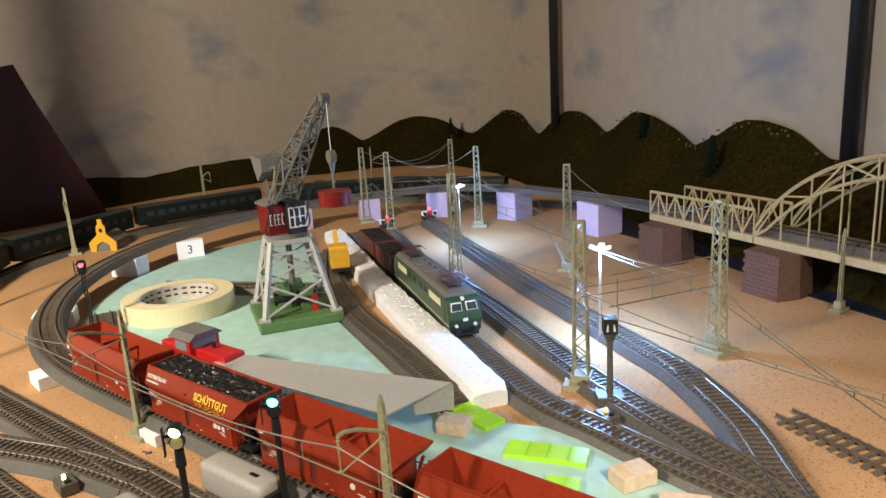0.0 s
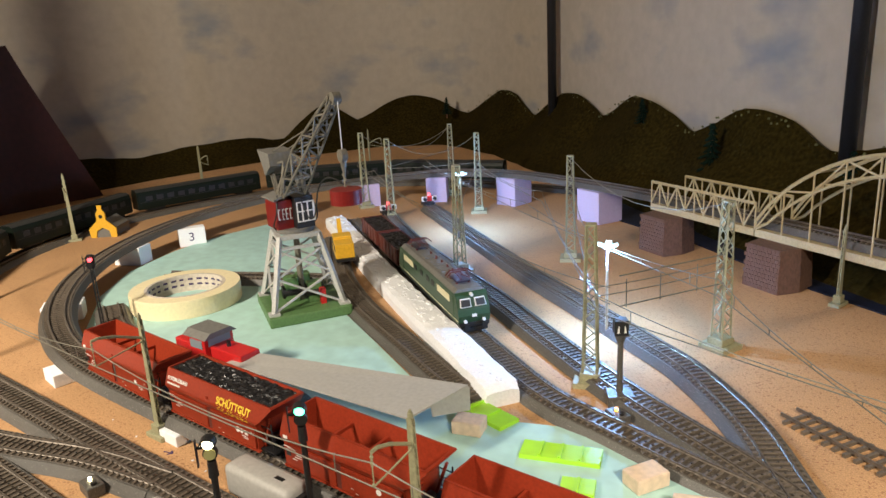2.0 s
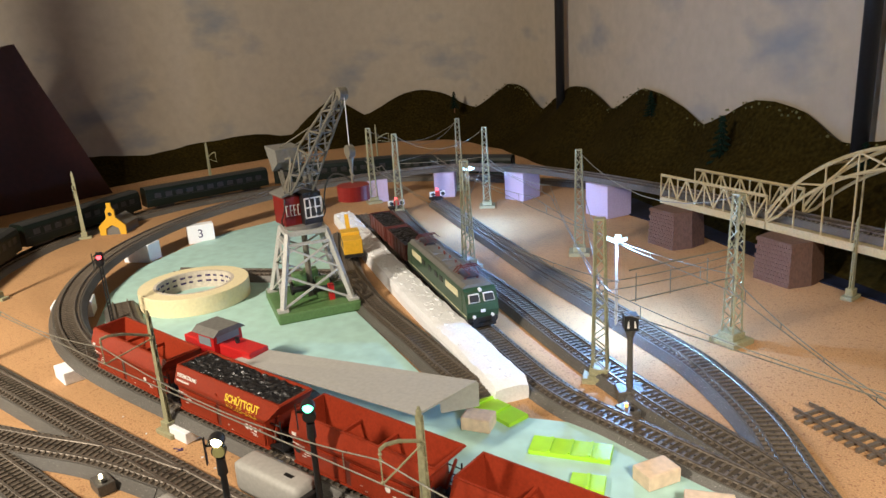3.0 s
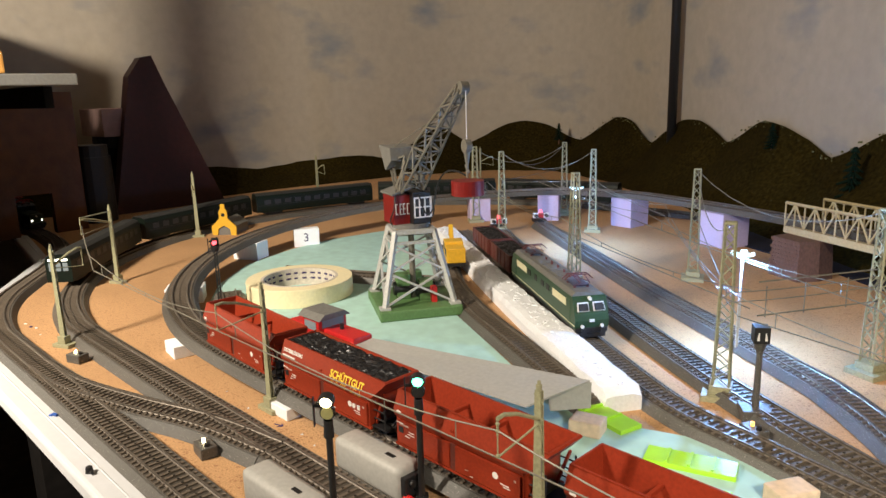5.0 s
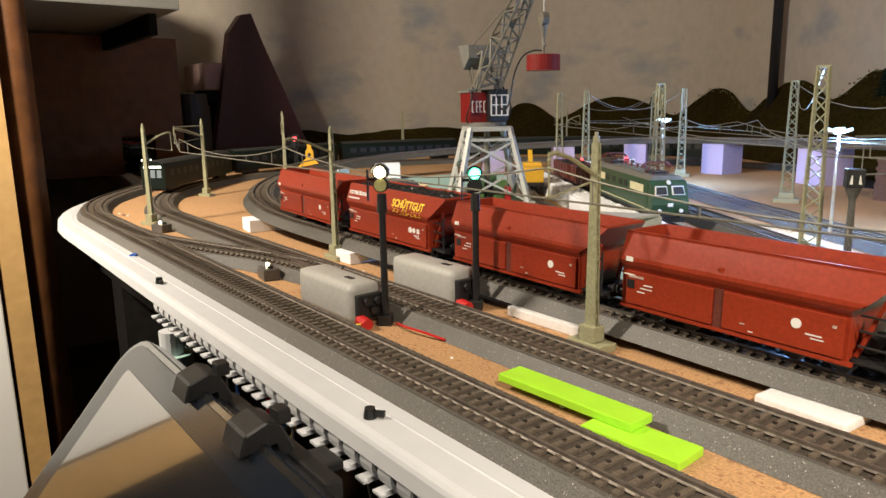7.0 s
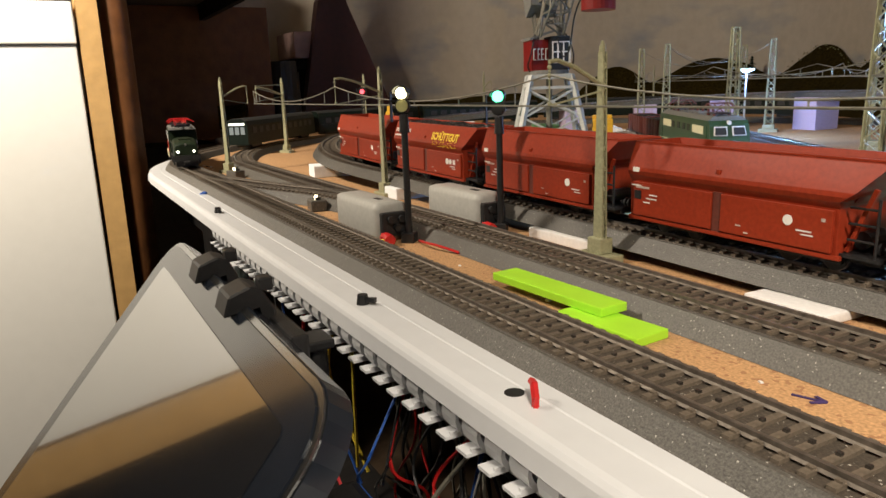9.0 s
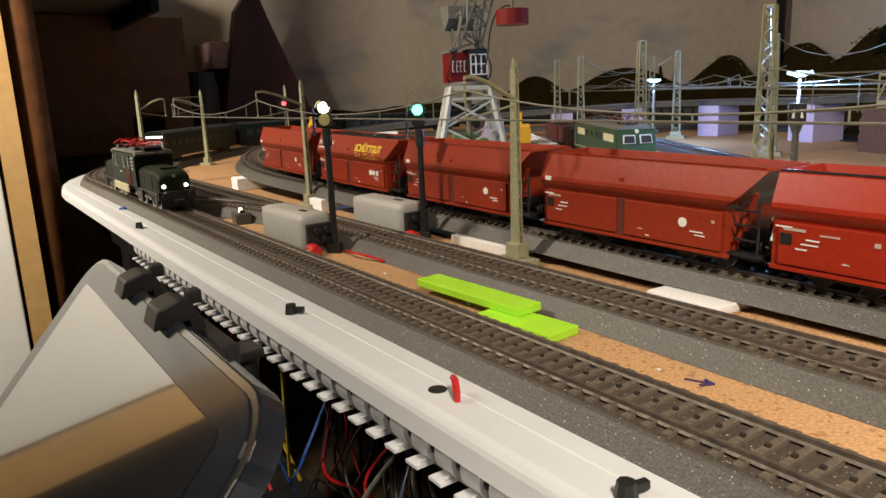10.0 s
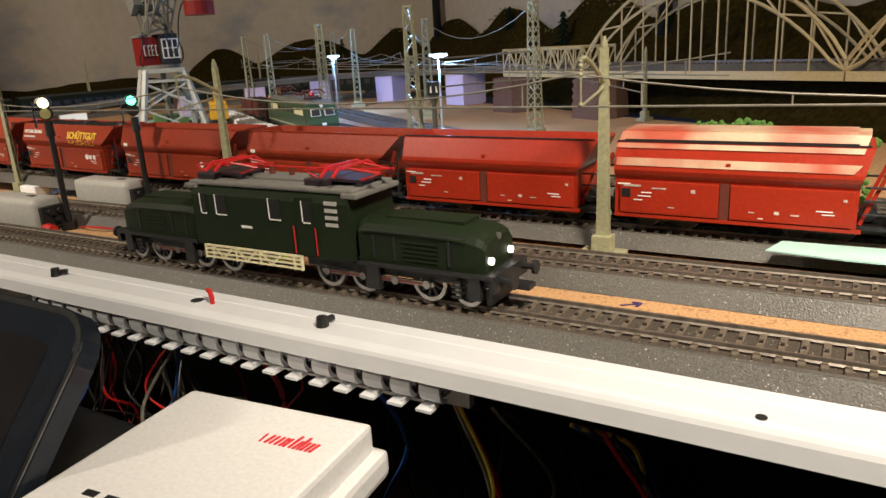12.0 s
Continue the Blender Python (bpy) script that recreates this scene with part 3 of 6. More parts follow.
def lime_strip(m, n, w=0.026, d=0.022, label="lime green plastic strip with raised ribs", ribs=True):
    th = thing("lime_plastic_strip", label, "plastic strip", m, "lime plastic strips")
    part("strip", bx(0, n * w, 0, d, 0, 0.0035, bevel=0.0005), LIME, th)
    for i in range(1, n if ribs else 1):
        part("rib", bx(i * w - 0.001, i * w + 0.001, 0.0012, d - 0.0012, 0.0034, 0.0048), LIME, th)


lime_strip(pose(-0.203, 0.424, 0.0022, 0, 0, 18), 4, 0.0145, 0.021)
lime_strip(pose(-0.292, 0.462, 0.0022, 0, 0, -14), 3, 0.02, 0.021)
lime_strip(pose(-0.158, 0.400, 0.0022, 0, 0, 20), 2, 0.0115, 0.018)
lime_strip(pose(-0.179, 0.2225, 0.0036, 0, 0, 3), 3, 0.0225, 0.0135, "flat lime green plastic strip between the front tracks", False)
lime_strip(pose(-0.128, 0.2175, 0.0, 0, 0, 5), 2, 0.0200, 0.0165, "flat lime green plastic strip between the front tracks", False)
for x, y, r, w in ((-0.255, 0.437, 15, 0.024), (-0.115, 0.442, 60, 0.026), (-0.075, 0.425, 20, 0.03)):
    tagged(part("balsa_block", bx(-w / 2, w / 2, -0.009, 0.009, 0, 0.011, bevel=0.0015), TIMBER), "small pale balsa wood offcut", "wood block", "wood offcuts").matrix_basis = pose(x, y, 0.0022, 0, 0, r)

# white platform beside the locomotive track
PL = smooth_path([(-0.2555, 0.487, 0), (-0.312, 0.524, 0), (-0.37, 0.561, 0), (-0.566, 0.687, 0), (-0.86, 0.888, 0)], 0.009)
plat = thing("station_platform", "white foam station platform along the locomotive track", "platform")
random.seed(31)
bm = bmesh.new()
rings = []
for i, p in enumerate(PL):
    t = PL[min(i + 1, len(PL) - 1)] - PL[max(i - 1, 0)]
    side = Vector((-t.y, t.x, 0)).normalized()
    end = 0.004 if i in (0, len(PL) - 1) else 0.0
    row = []
    for k, (u, v) in enumerate(((-0.0165, 0.0), (-0.0168, 0.010), (-0.0160, 0.0172), (-0.008, 0.0180), (0.0, 0.0182), (0.008, 0.0180), (0.0150, 0.0172), (0.0165, 0.010), (0.0165, 0.0))):
        chip = 0.0011 if k in (2, 6) else 0.0004
        lift = random.uniform(-chip, chip * 0.5) if v > 0.0 else 0.0
        row.append(bm.verts.new(p + side * (u * (1 - end * 20) + (random.uniform(-0.0009, 0.0009) if k in (2, 6) else 0.0)) + Vector((0, 0, v + lift - (end if v > 0.012 else 0)))))
    rings.append(row)
for r0, r1 in zip(rings, rings[1:]):
    for k in range(9):
        bm.faces.new((r0[k], r0[(k + 1) % 9], r1[(k + 1) % 9], r1[k]))
bm.faces.new(rings[0][::-1])
bm.faces.new(rings[-1])
part("slab", bm, STYRO, plat)
bm = bmesh.new()
for i, p in enumerate(PL[1:-1]):
    t = PL[i + 2] - PL[i]
    for k in range(3):
        u, w, d = random.uniform(-0.014, 0.012), random.uniform(0.0006, 0.0028), random.uniform(0.0005, 0.002)
        if i > 8 or k == 0:
            box(bm, -w, w, u - d, u + d, 0.0168, 0.0184 + random.uniform(0, 0.0006), m=Matrix.Translation(p + t * random.uniform(-0.2, 0.2)) @ Matrix.Rotation(math.atan2(t.y, t.x) + random.uniform(-0.3, 0.3), 4, "Z"))
tagged(part("foam_crumb_texture", bm, STYRO, plat), "raised crumbs on the cut foam", kind="stuff")

# folded grey card canopy
can = thing("card_canopy", "folded grey card canopy behind the hopper train", "canopy")
bm = bmesh.new()
poly(bm, [(-0.47, 0.372, 0.034), (-0.255, 0.366, 0.046), (-0.248, 0.428, 0.046), (-0.46, 0.398, 0.036)], (0, 0, 0.0014))
part("roof_sheet", bm, GREY, can)
bm = bmesh.new()
poly(bm, [(-0.264, 0.403, 0.028), (-0.2475, 0.427, 0.027), (-0.248, 0.428, 0.046), (-0.266, 0.402, 0.046)], (0.0012, 0.0004, 0))
part("end_flap", bm, GREY, can)
bm = bmesh.new()
poly(bm, [(-0.47, 0.372, 0.0022), (-0.455, 0.372, 0.0022), (-0.452, 0.372, 0.0345), (-0.47, 0.372, 0.034)], (0, -0.0012, 0))
part("side_flap", bm, GREY, can)

# number block
th = thing("number_block", "white foam block with a handwritten figure three", "foam block", pose(-0.985, 0.685, 0.0, 0, 0, 62))
bm = bx(-0.021, 0.021, -0.010, 0.010, 0, 0.030, bevel=0.001)
part("block", bm, STYRO, th)
writing("figure", "3", 0.02, INK, th, pose(-0.006, -0.0102, 0.009, 90, 0, 0), "handwritten black figure")

# ---- crane ----


def crane():
    th = thing("harbour_crane", "grey lattice harbour crane with red cab on green base", "crane", pose(-0.582, 0.563, 0.0022, 0, 0, 59))
    base = part("base", bx(-0.047, 0.047, -0.05, 0.05, 0, 0.012, bevel=0.002), BASEG, th, "dark green base plate")
    for sx in (-1, 1):
        for sy in (-1, 1):
            part("leg", bar(bmesh.new(), (sx * 0.040, sy * 0.040, 0.012), (sx * 0.022, sy * 0.022, 0.095), 0.005, 0.005), SILVER, th)
            part("foot", bx(sx * 0.040 - 0.006, sx * 0.040 + 0.006, sy * 0.040 - 0.006, sy * 0.040 + 0.006, 0.012, 0.0145), SILVER, th)
    for k in range(4):
        m = Matrix.Rotation(radians(90 * k), 4, "Z")

        def P(u, z):
            w = 0.040 - 0.018 * (z - 0.012) / 0.083
            return m @ Vector((u * w, w, z))
        for z0, z1 in ((0.014, 0.05), (0.05, 0.080)):
            part("cross_brace", bar(bmesh.new(), P(-1, z0), P(1, z1), 0.0028, 0.002), SILVER, th)
            part("cross_brace", bar(bmesh.new(), P(1, z0), P(-1, z1), 0.0028, 0.002), SILVER, th)
        part("top_beam", bar(bmesh.new(), P(-1, 0.082), P(1, 0.082), 0.004, 0.003), SILVER, th)
        part("top_beam", bar(bmesh.new(), P(-1, 0.094), P(1, 0.094), 0.005, 0.005), SILVER, th)
    # winding gear on the base
    for x, y, h in ((-0.012, 0.0, 0.030), (0.012, -0.012, 0.024), (0.005, 0.016, 0.028)):
        part("motor_block", bx(x - 0.008, x + 0.008, y - 0.007, y + 0.007, 0.012, 0.012 + h, bevel=0.0015), BASEG, th)
        g = rod(bmesh.new(), (x - 0.011, y, 0.024), (x + 0.011, y, 0.024), 0.008, 16)
        part("gear_wheel", g, BLACK, th)
    part("red_lever", bx(0.016, 0.022, -0.030, -0.022, 0.012, 0.03), BRIGHT, th, "red control box")
    part("centre_shaft", rod(bmesh.new(), (0, 0, 0.012), (0, 0, 0.098), 0.0035, 10), STEEL, th)
    part("turntable", rod(bmesh.new(), (0, 0, 0.096), (0, 0, 0.101), 0.022, 24), ROOFG, th)
    # slewing upper part, turned towards the jib's tip
    a = math.degrees(math.atan2(0.514 - 0.563, -0.447 + 0.582)) - 59
    R = Matrix.Rotation(radians(a), 4, "Z")

    def up(name, bm, material, label=""):
        bmesh.ops.transform(bm, matrix=R, verts=bm.verts)
        return part(name, bm, material, th, label)
    bm = bmesh.new()
    poly(bm, [(-0.026, -0.0225, 0.101), (0.008, -0.0225, 0.101), (0.008, -0.0035, 0.101), (-0.026, -0.0035, 0.101)], (0, 0, 0.033))
    up("cab", bm, DEEPRED, "red engine house with white window bars")
    bm = bmesh.new()
    poly(bm, [(-0.029, -0.0245, 0.134), (0.010, -0.0245, 0.134), (0.008, 0.004, 0.142), (-0.027, 0.004, 0.142)], (0, 0, 0.0022))
    up("cab_roof", bm, ROOFG, "sloping grey roof")
    for k, yy in enumerate((-0.0208, -0.0158, -0.0118, -0.0070)):
        bm = bmesh.new()
        box(bm, 0.0081, 0.0086, yy, yy + 0.0009, 0.112, 0.1245)
        for z in (0.112, 0.118, 0.1235):
            if k not in (0, 3) or z != 0.118:
                box(bm, 0.0081, 0.0086, yy, yy + 0.0027, z, z + 0.0011)
        up("window_frame", bm, WHITEP)
    up("driver_cab", bx(-0.010, 0.017, -0.003, 0.0185, 0.101, 0.137), BLACK, "black glazed driver's cab")
    bm = bmesh.new()
    for z in (0.108, 0.1195, 0.130):
        box(bm, 0.0171, 0.0181, -0.002, 0.0185, z, z + 0.0014)
        box(bm, -0.008, 0.018, 0.0186, 0.0194, z, z + 0.0014)
    for y in (-0.002, 0.004, 0.0105, 0.0172):
        box(bm, 0.0171, 0.0181, y, y + 0.0013, 0.108, 0.1314)
    for x in (-0.008, 0.004, 0.0168):
        box(bm, x, x + 0.0013, 0.0186, 0.0194, 0.108, 0.1314)
    up("cab_window_frame", bm, WHITEP, "white window frame")
    # tower and counterweight
    for s in (-1, 1):
        for p, q in (((0.004, s * 0.014, 0.135), (0.012, s * 0.009, 0.178)), ((-0.006, s * 0.014, 0.135), (-0.026, s * 0.013, 0.170)), ((-0.026, s * 0.012, 0.170), (0.012, s * 0.009, 0.178)), ((0.004, s * 0.014, 0.135), (-0.018, s * 0.012, 0.166)), ((-0.012, s * 0.014, 0.137), (0.008, s * 0.011, 0.160)), ((-0.004, s * 0.014, 0.14), (0.014, s * 0.009, 0.172))):
            up("tower_strut", bar(bmesh.new(), p, q, 0.0022, 0.002), STEEL)
    bm = bmesh.new()
    poly(bm, [(-0.040, -0.020, 0.188), (-0.004, -0.020, 0.186), (-0.002, -0.020, 0.172), (-0.022, -0.020, 0.160)], (0, 0.032, 0))
    up("counterweight", bm, ROOFG, "grey counterweight box")
    # jib
    tip = Vector((0.143, 0, 0.247))
    foot = Vector((0.010, 0, 0.137))
    ax = (tip - foot).normalized()
    nz = Vector((-ax.z, 0, ax.x))
    L = (tip - foot).length

    def J(u, s, v):
        taper = 1 - 0.72 * abs(u - 0.35) / 0.65 if u > 0.35 else 0.45 + 0.55 * u / 0.35
        return foot + ax * (u * L) + Vector((0, s * 0.013 * (1 - 0.65 * u), 0)) + nz * (v * 0.022 * taper)
    for s in (-1, 1):
        for v in (0, 1):
            up("jib_chord", tube(bmesh.new(), [J(i / 8, s, v) for i in range(9)], 0.0014, 6), STEEL)
    n = 9
    for i in range(n):
        a0, a1 = i / n, (i + 1) / n
        for s in (-1, 1):
            up("jib_lattice", bar(bmesh.new(), J(a0, s, i % 2), J(a1, s, (i + 1) % 2), 0.0016, 0.0016), STEEL)
        for v in (0, 1):
            up("jib_lattice", bar(bmesh.new(), J(a0, -1 if i % 2 else 1, v), J(a1, 1 if i % 2 else -1, v), 0.0014, 0.0014), STEEL)
            up("jib_lattice", bar(bmesh.new(), J(a1, -1, v), J(a1, 1, v), 0.0014, 0.0014), STEEL)
    up("stay", rod(bmesh.new(), (-0.020, 0.008, 0.186), J(0.62, 1, 1), 0.0007, 5), STEEL)
    up("stay", rod(bmesh.new(), (-0.020, -0.010, 0.186), J(0.62, -1, 1), 0.0007, 5), STEEL)
    up("tip_pulley", rod(bmesh.new(), tip + Vector((0, -0.004, 0.002)), tip + Vector((0, 0.004, 0.002)), 0.006, 16), STEEL)
    # hook block and magnet
    hx = tip.x + 0.005
    up("hoist_rope", rod(bmesh.new(), (hx, 0, 0.2), tip + Vector((0.005, 0, 0)), 0.00045, 5), PAPER)
    bm = rod(bmesh.new(), (hx, -0.003, 0.196), (hx, 0.003, 0.196), 0.0062, 14)
    rod(bm, (hx, 0, 0.191), (hx, 0, 0.178), 0.0035, 8, 0.0012)
    up("hook_block", bm, STEEL)
    bm = rod(bmesh.new(), (hx, 0, 0.180), (hx, 0, 0.166), 0.0014, 6)
    rod(bm, (hx - 0.004, 0, 0.178), (hx + 0.004, 0, 0.172), 0.001, 6)
    up("hook", bm, STEEL)
    up("lifting_magnet", rod(bmesh.new(), (hx, 0, 0.150), (hx, 0, 0.164), 0.0155, 28), DEEPRED, "round red lifting magnet")
    bm = bmesh.new()
    pts = smooth_path([(0.018, 0.004, 0.135), (0.03, 0.006, 0.115), (0.045, 0.008, 0.12), (0.065, 0.006, 0.150), (0.09, 0.004, 0.166), (0.12, 0.002, 0.170), (hx - 0.003, 0, 0.168)], 0.006)
    tube(bm, pts, 0.0009)
    up("magnet_cable", bm, BLACK)
    for k in (-1, 1):
        bm = bmesh.new()
        pts = smooth_path([(0.004, k * 0.018, 0.14), (0.012, k * 0.024, 0.12), (0.004, k * 0.026, 0.106), (-0.004, k * 0.02, 0.098)], 0.006)
        tube(bm, pts, 0.0009)
        up("loose_cable", bm, BLACK)


crane()

# ---- hopper wagons ----


def axle(parent, x, material=BLACK, r=0.0052):
    for s in (-1, 1):
        bm = rod(bmesh.new(), (x, s * 0.0068, r), (x, s * 0.0092, r), r, 18)
        w = part("wheel", bm, material, parent)
        part("tyre", rod(bmesh.new(), (x, s * 0.0066, r), (x, s * 0.0085, r), r + 0.0003, 18), CHROME, w)


def hopper(m, label, load=False, text=False, roofed=False, shade=RED, reach=0.064):
    th = thing("hopper_wagon", label, "hopper wagon", m, "red hopper wagons")
    # x runs towards the platform end; origin on the rail top
    x0, x1, x2 = -0.058, 0.048, reach
    prof = [(0.0168, 0.0075), (0.0169, 0.0252), (0.0188, 0.0280), (0.0195, 0.0300), (0.0192, 0.0318), (0.0152, 0.0425), (0.0150, 0.0435)]
    bm = bmesh.new()
    secs = []
    for end in (0, 1):
        row = []
        for y, z in prof:
            if end == 0:
                xx = x0
            else:
                xx = x1 if z < 0.028 else x1 + (x2 - x1) * min(1, (z - 0.0275) / 0.011)
                if z > 0.0425:
                    xx = x2 - 0.001
            row.append((xx, y, z))
        secs.append(row)
    n = len(prof)
    L0 = [bm.verts.new((x, -y, z)) for x, y, z in secs[0]]
    L1 = [bm.verts.new((x, -y, z)) for x, y, z in secs[1]]
    R0 = [bm.verts.new((x, y, z)) for x, y, z in secs[0]]
    R1 = [bm.verts.new((x, y, z)) for x, y, z in secs[1]]
    for k in range(n - 1):
        bm.faces.new((L0[k], L1[k], L1[k + 1], L0[k + 1]))
        bm.faces.new((R1[k], R0[k], R0[k + 1], R1[k + 1]))
        bm.faces.new((R0[k], L0[k], L0[k + 1], R0[k + 1]))
        bm.faces.new((L1[k], R1[k], R1[k + 1], L1[k + 1]))
    bm.faces.new((L0[0], R0[0], R1[0], L1[0]))
    # rim and funnel-shaped inside
    t = 0.0013
    rim = [bm.verts.new((v.co.x + (t if v.co.x < 0 else -t), v.co.y * (1 - t / 0.0150), v.co.z)) for v in (L0[-1], L1[-1], R1[-1], R0[-1])]
    outer = [L0[-1], L1[-1], R1[-1], R0[-1]]
    deep = [bm.verts.new((sx, sy, 0.016)) for sx, sy in ((-0.050, -0.006), (0.040, -0.006), (0.040, 0.006), (-0.050, 0.006))]
    for k in range(4):
        j = (k + 1) % 4
        bm.faces.new((outer[k], outer[j], rim[j], rim[k]))
        bm.faces.new((rim[k], rim[j], deep[j], deep[k]))
    bm.faces.new(deep)
    part("hopper_body", bm, shade, th)
    # discharge flaps, ribs and rails
    for s in (-1, 1):
        for a, b in ((-0.055, -0.0085), (-0.0035, 0.0465)):
            part("discharge_flap", bx(a, b, s * 0.0176 - 0.0007, s * 0.0176 + 0.0007, 0.0085, 0.0245, bevel=0.0003), shade, th)
        part("pillar", bx(-0.0082, -0.0038, s * 0.0171 - 0.0004, s * 0.0171 + 0.0004, 0.0078, 0.0250), DARKRED, th)
        part("sill", bx(-0.058, 0.050, s * 0.0172 - 0.0009, s * 0.0172 + 0.0009, 0.0062, 0.0078), shade, th)
        part("lifting_eye", bx(-0.006, -0.004, s * 0.0184 - 0.0008, s * 0.0184 + 0.0008, 0.0330, 0.0348), shade, th)
        # markings on the side
        y = s * 0.0185
        f = 180 if s > 0 else 0
        for x, z, w, h, mt in ((-0.052, 0.0185, 0.006, 0.0042, BLACK), (-0.053, 0.0240 - 0.001, 0.009, 0.0008, WHITEP), (-0.042, 0.0190, 0.007, 0.0008, WHITEP), (-0.043, 0.0172, 0.009, 0.0007, WHITEP), (-0.046, 0.0152, 0.006, 0.0007, WHITEP), (0.0355, 0.0152, 0.009, 0.0007, WHITEP), (0.037, 0.0138, 0.007, 0.0006, WHITEP), (0.010, 0.0100, 0.003, 0.0006, WHITEP)):
            w, h = w * 0.72, h * (1.0 if mt is BLACK else 0.72)
            part("marking", bx(x - w / 2, x + w / 2, y - 0.00008, y + 0.00008, z - h / 2, z + h / 2), mt, th)
        if shade is RED and not text:
            part("white_disc", rod(bmesh.new(), (0.0285, y - 0.0001, 0.0185), (0.0285, y + 0.0001, 0.0185), 0.0021, 20), WHITEP, th)
            part("emblem", bx(-0.0545, -0.0505, s * 0.0194 - 0.0003, s * 0.0194 + 0.0003, 0.0296, 0.0318, bevel=0.00005), WHITEP, th)
    if text:
        writing("lettering", "SCHÜTTGUT", 0.0076, YELLOWP, th, pose(0.006, -0.0192, 0.0330, 69, 0, 0), "yellow lettering", 0.86, 0.00022)
        writing("lettering", "SYSTEMLÖSUNG", 0.0038, WHITEP, th, pose(-0.055, -0.0182, 0.0360, 69, 0, 0), "white lettering", 0.9, 0.00012)
        bm = bmesh.new()
        for i in range(70):
            u, v = random.random(), random.random()
            box(bm, 0.008 + 0.034 * u, 0.0084 + 0.034 * u, -0.0199, -0.0185, 0.0280 + 0.004 * v, 0.0283 + 0.004 * v)
        part("yellow_speckles", bm, YELLOWP, th)
        part("print_bar", bx(-0.055, -0.039, -0.0193, -0.0180, 0.0326, 0.0337), WHITEP, th)
        part("white_ring", rod(bmesh.new(), (0.028, -0.0186, 0.0185), (0.028, -0.0183, 0.0185), 0.0021, 18), WHITEP, th)
        part("white_disc", rod(bmesh.new(), (0.0325, -0.0186, 0.0185), (0.0325, -0.0183, 0.0185), 0.0018, 18), WHITEP, th)
        part("white_mark", bx(0.036, 0.039, -0.0186, -0.0183, 0.0168, 0.0202), WHITEP, th)
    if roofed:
        # pale strip painted on as the highlight along the shoulder bevel
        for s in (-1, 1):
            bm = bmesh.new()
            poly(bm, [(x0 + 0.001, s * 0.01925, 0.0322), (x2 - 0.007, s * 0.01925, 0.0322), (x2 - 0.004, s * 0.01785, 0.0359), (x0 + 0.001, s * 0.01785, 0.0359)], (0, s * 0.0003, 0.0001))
            part("highlight_band", bm, FADED_SHINE, th, "painted highlight along the upper side")
    # small lettering blocks
    for s in (-1, 1):
        for k, (x, z, w, h) in enumerate(((-0.049, 0.0222, 0.012, 0.0014), (-0.036, 0.0213, 0.010, 0.0008), (-0.020, 0.0206, 0.0028, 0.0022), (-0.030, 0.0122, 0.004, 0.0007), (0.006, 0.0126, 0.0035, 0.0006), (0.0165, 0.0130, 0.0030, 0.0020), (0.024, 0.0125, 0.005, 0.0007), (0.043, 0.0205, 0.0022, 0.0016))):
            if roofed or shade is RED2 or k in (0, 4, 7):
                part("marking", bx(x - w * 0.35, x + w * 0.35, s * 0.01845 - 0.0001, s * 0.01845 + 0.0001, z - h * 0.36, z + h * 0.36), WORNP, th)
    if load:
        bm = bmesh.new()
        g = [[bm.verts.new((-0.056 + 0.118 * i / 60, -0.0126 + 0.0252 * j / 16, 0.0418 + 0.0016 * random.random() + 0.001 * noise.noise((i * 0.2, j * 0.3, 0)))) for j in range(17)] for i in range(61)]
        for i in range(60):
            for j in range(16):
                bm.faces.new((g[i][j], g[i + 1][j], g[i + 1][j + 1], g[i][j + 1]))
        part("coal_load", bm, COAL, th, "glossy black coal load")
    else:
        part("rim_lip", sweep(bmesh.new(), [Vector((x0 + 0.0005, 0, 0.0432)), Vector((x2 - 0.0015, 0, 0.0432))], [(-0.0153, 0), (-0.0153, 0.0007), (-0.0140, 0.0007), (-0.0140, 0)]), shade if shade is RED else NAVYRIM, th)
        for x in (-0.02, 0.012):
            part("inner_stay", bx(x - 0.001, x + 0.001, -0.0110, 0.0110, 0.034, 0.0365), shade, th)
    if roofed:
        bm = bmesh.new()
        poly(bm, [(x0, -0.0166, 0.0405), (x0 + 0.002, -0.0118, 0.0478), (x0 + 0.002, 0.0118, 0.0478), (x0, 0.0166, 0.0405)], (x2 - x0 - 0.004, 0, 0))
        part("roof", bm, FADED_SHINE, th, "red roof hatch bleached to sand")
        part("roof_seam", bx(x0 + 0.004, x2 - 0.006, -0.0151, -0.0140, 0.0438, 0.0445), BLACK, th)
        part("roof_top", bx(x0 + 0.003, x2 - 0.007, -0.0104, 0.0104, 0.0477, 0.0486), FADED_SHINE, th, "faded sandy roof walkway")
    part("underframe", bx(-0.062, 0.062, -0.010, 0.010, 0.0048, 0.0085), BLACK, th)
    part("end_platform", bx(0.046, 0.063, -0.015, 0.015, 0.0072, 0.0085), BLACK, th)
    for s in (-1, 1):
        for z in (0.014, 0.020, 0.026):
            part("handrail", rod(bmesh.new(), (0.060, s * 0.014, z), (0.050, s * 0.014, z), 0.0005, 5), BLACK, th)
        part("end_post", rod(bmesh.new(), (0.0605, s * 0.014, 0.008), (0.0605, s * 0.014, 0.030), 0.0006, 5), BLACK, th)
        part("end_strut", bar(bmesh.new(), (0.049, s * 0.012, 0.009), (0.058, s * 0.012, 0.033), 0.0016, 0.0016), shade, th)
        for e in (-1, 1):
            b = rod(bmesh.new(), (e * 0.062, s * 0.0095, 0.0115), (e * 0.0655, s * 0.0095, 0.0115), 0.0009, 8)
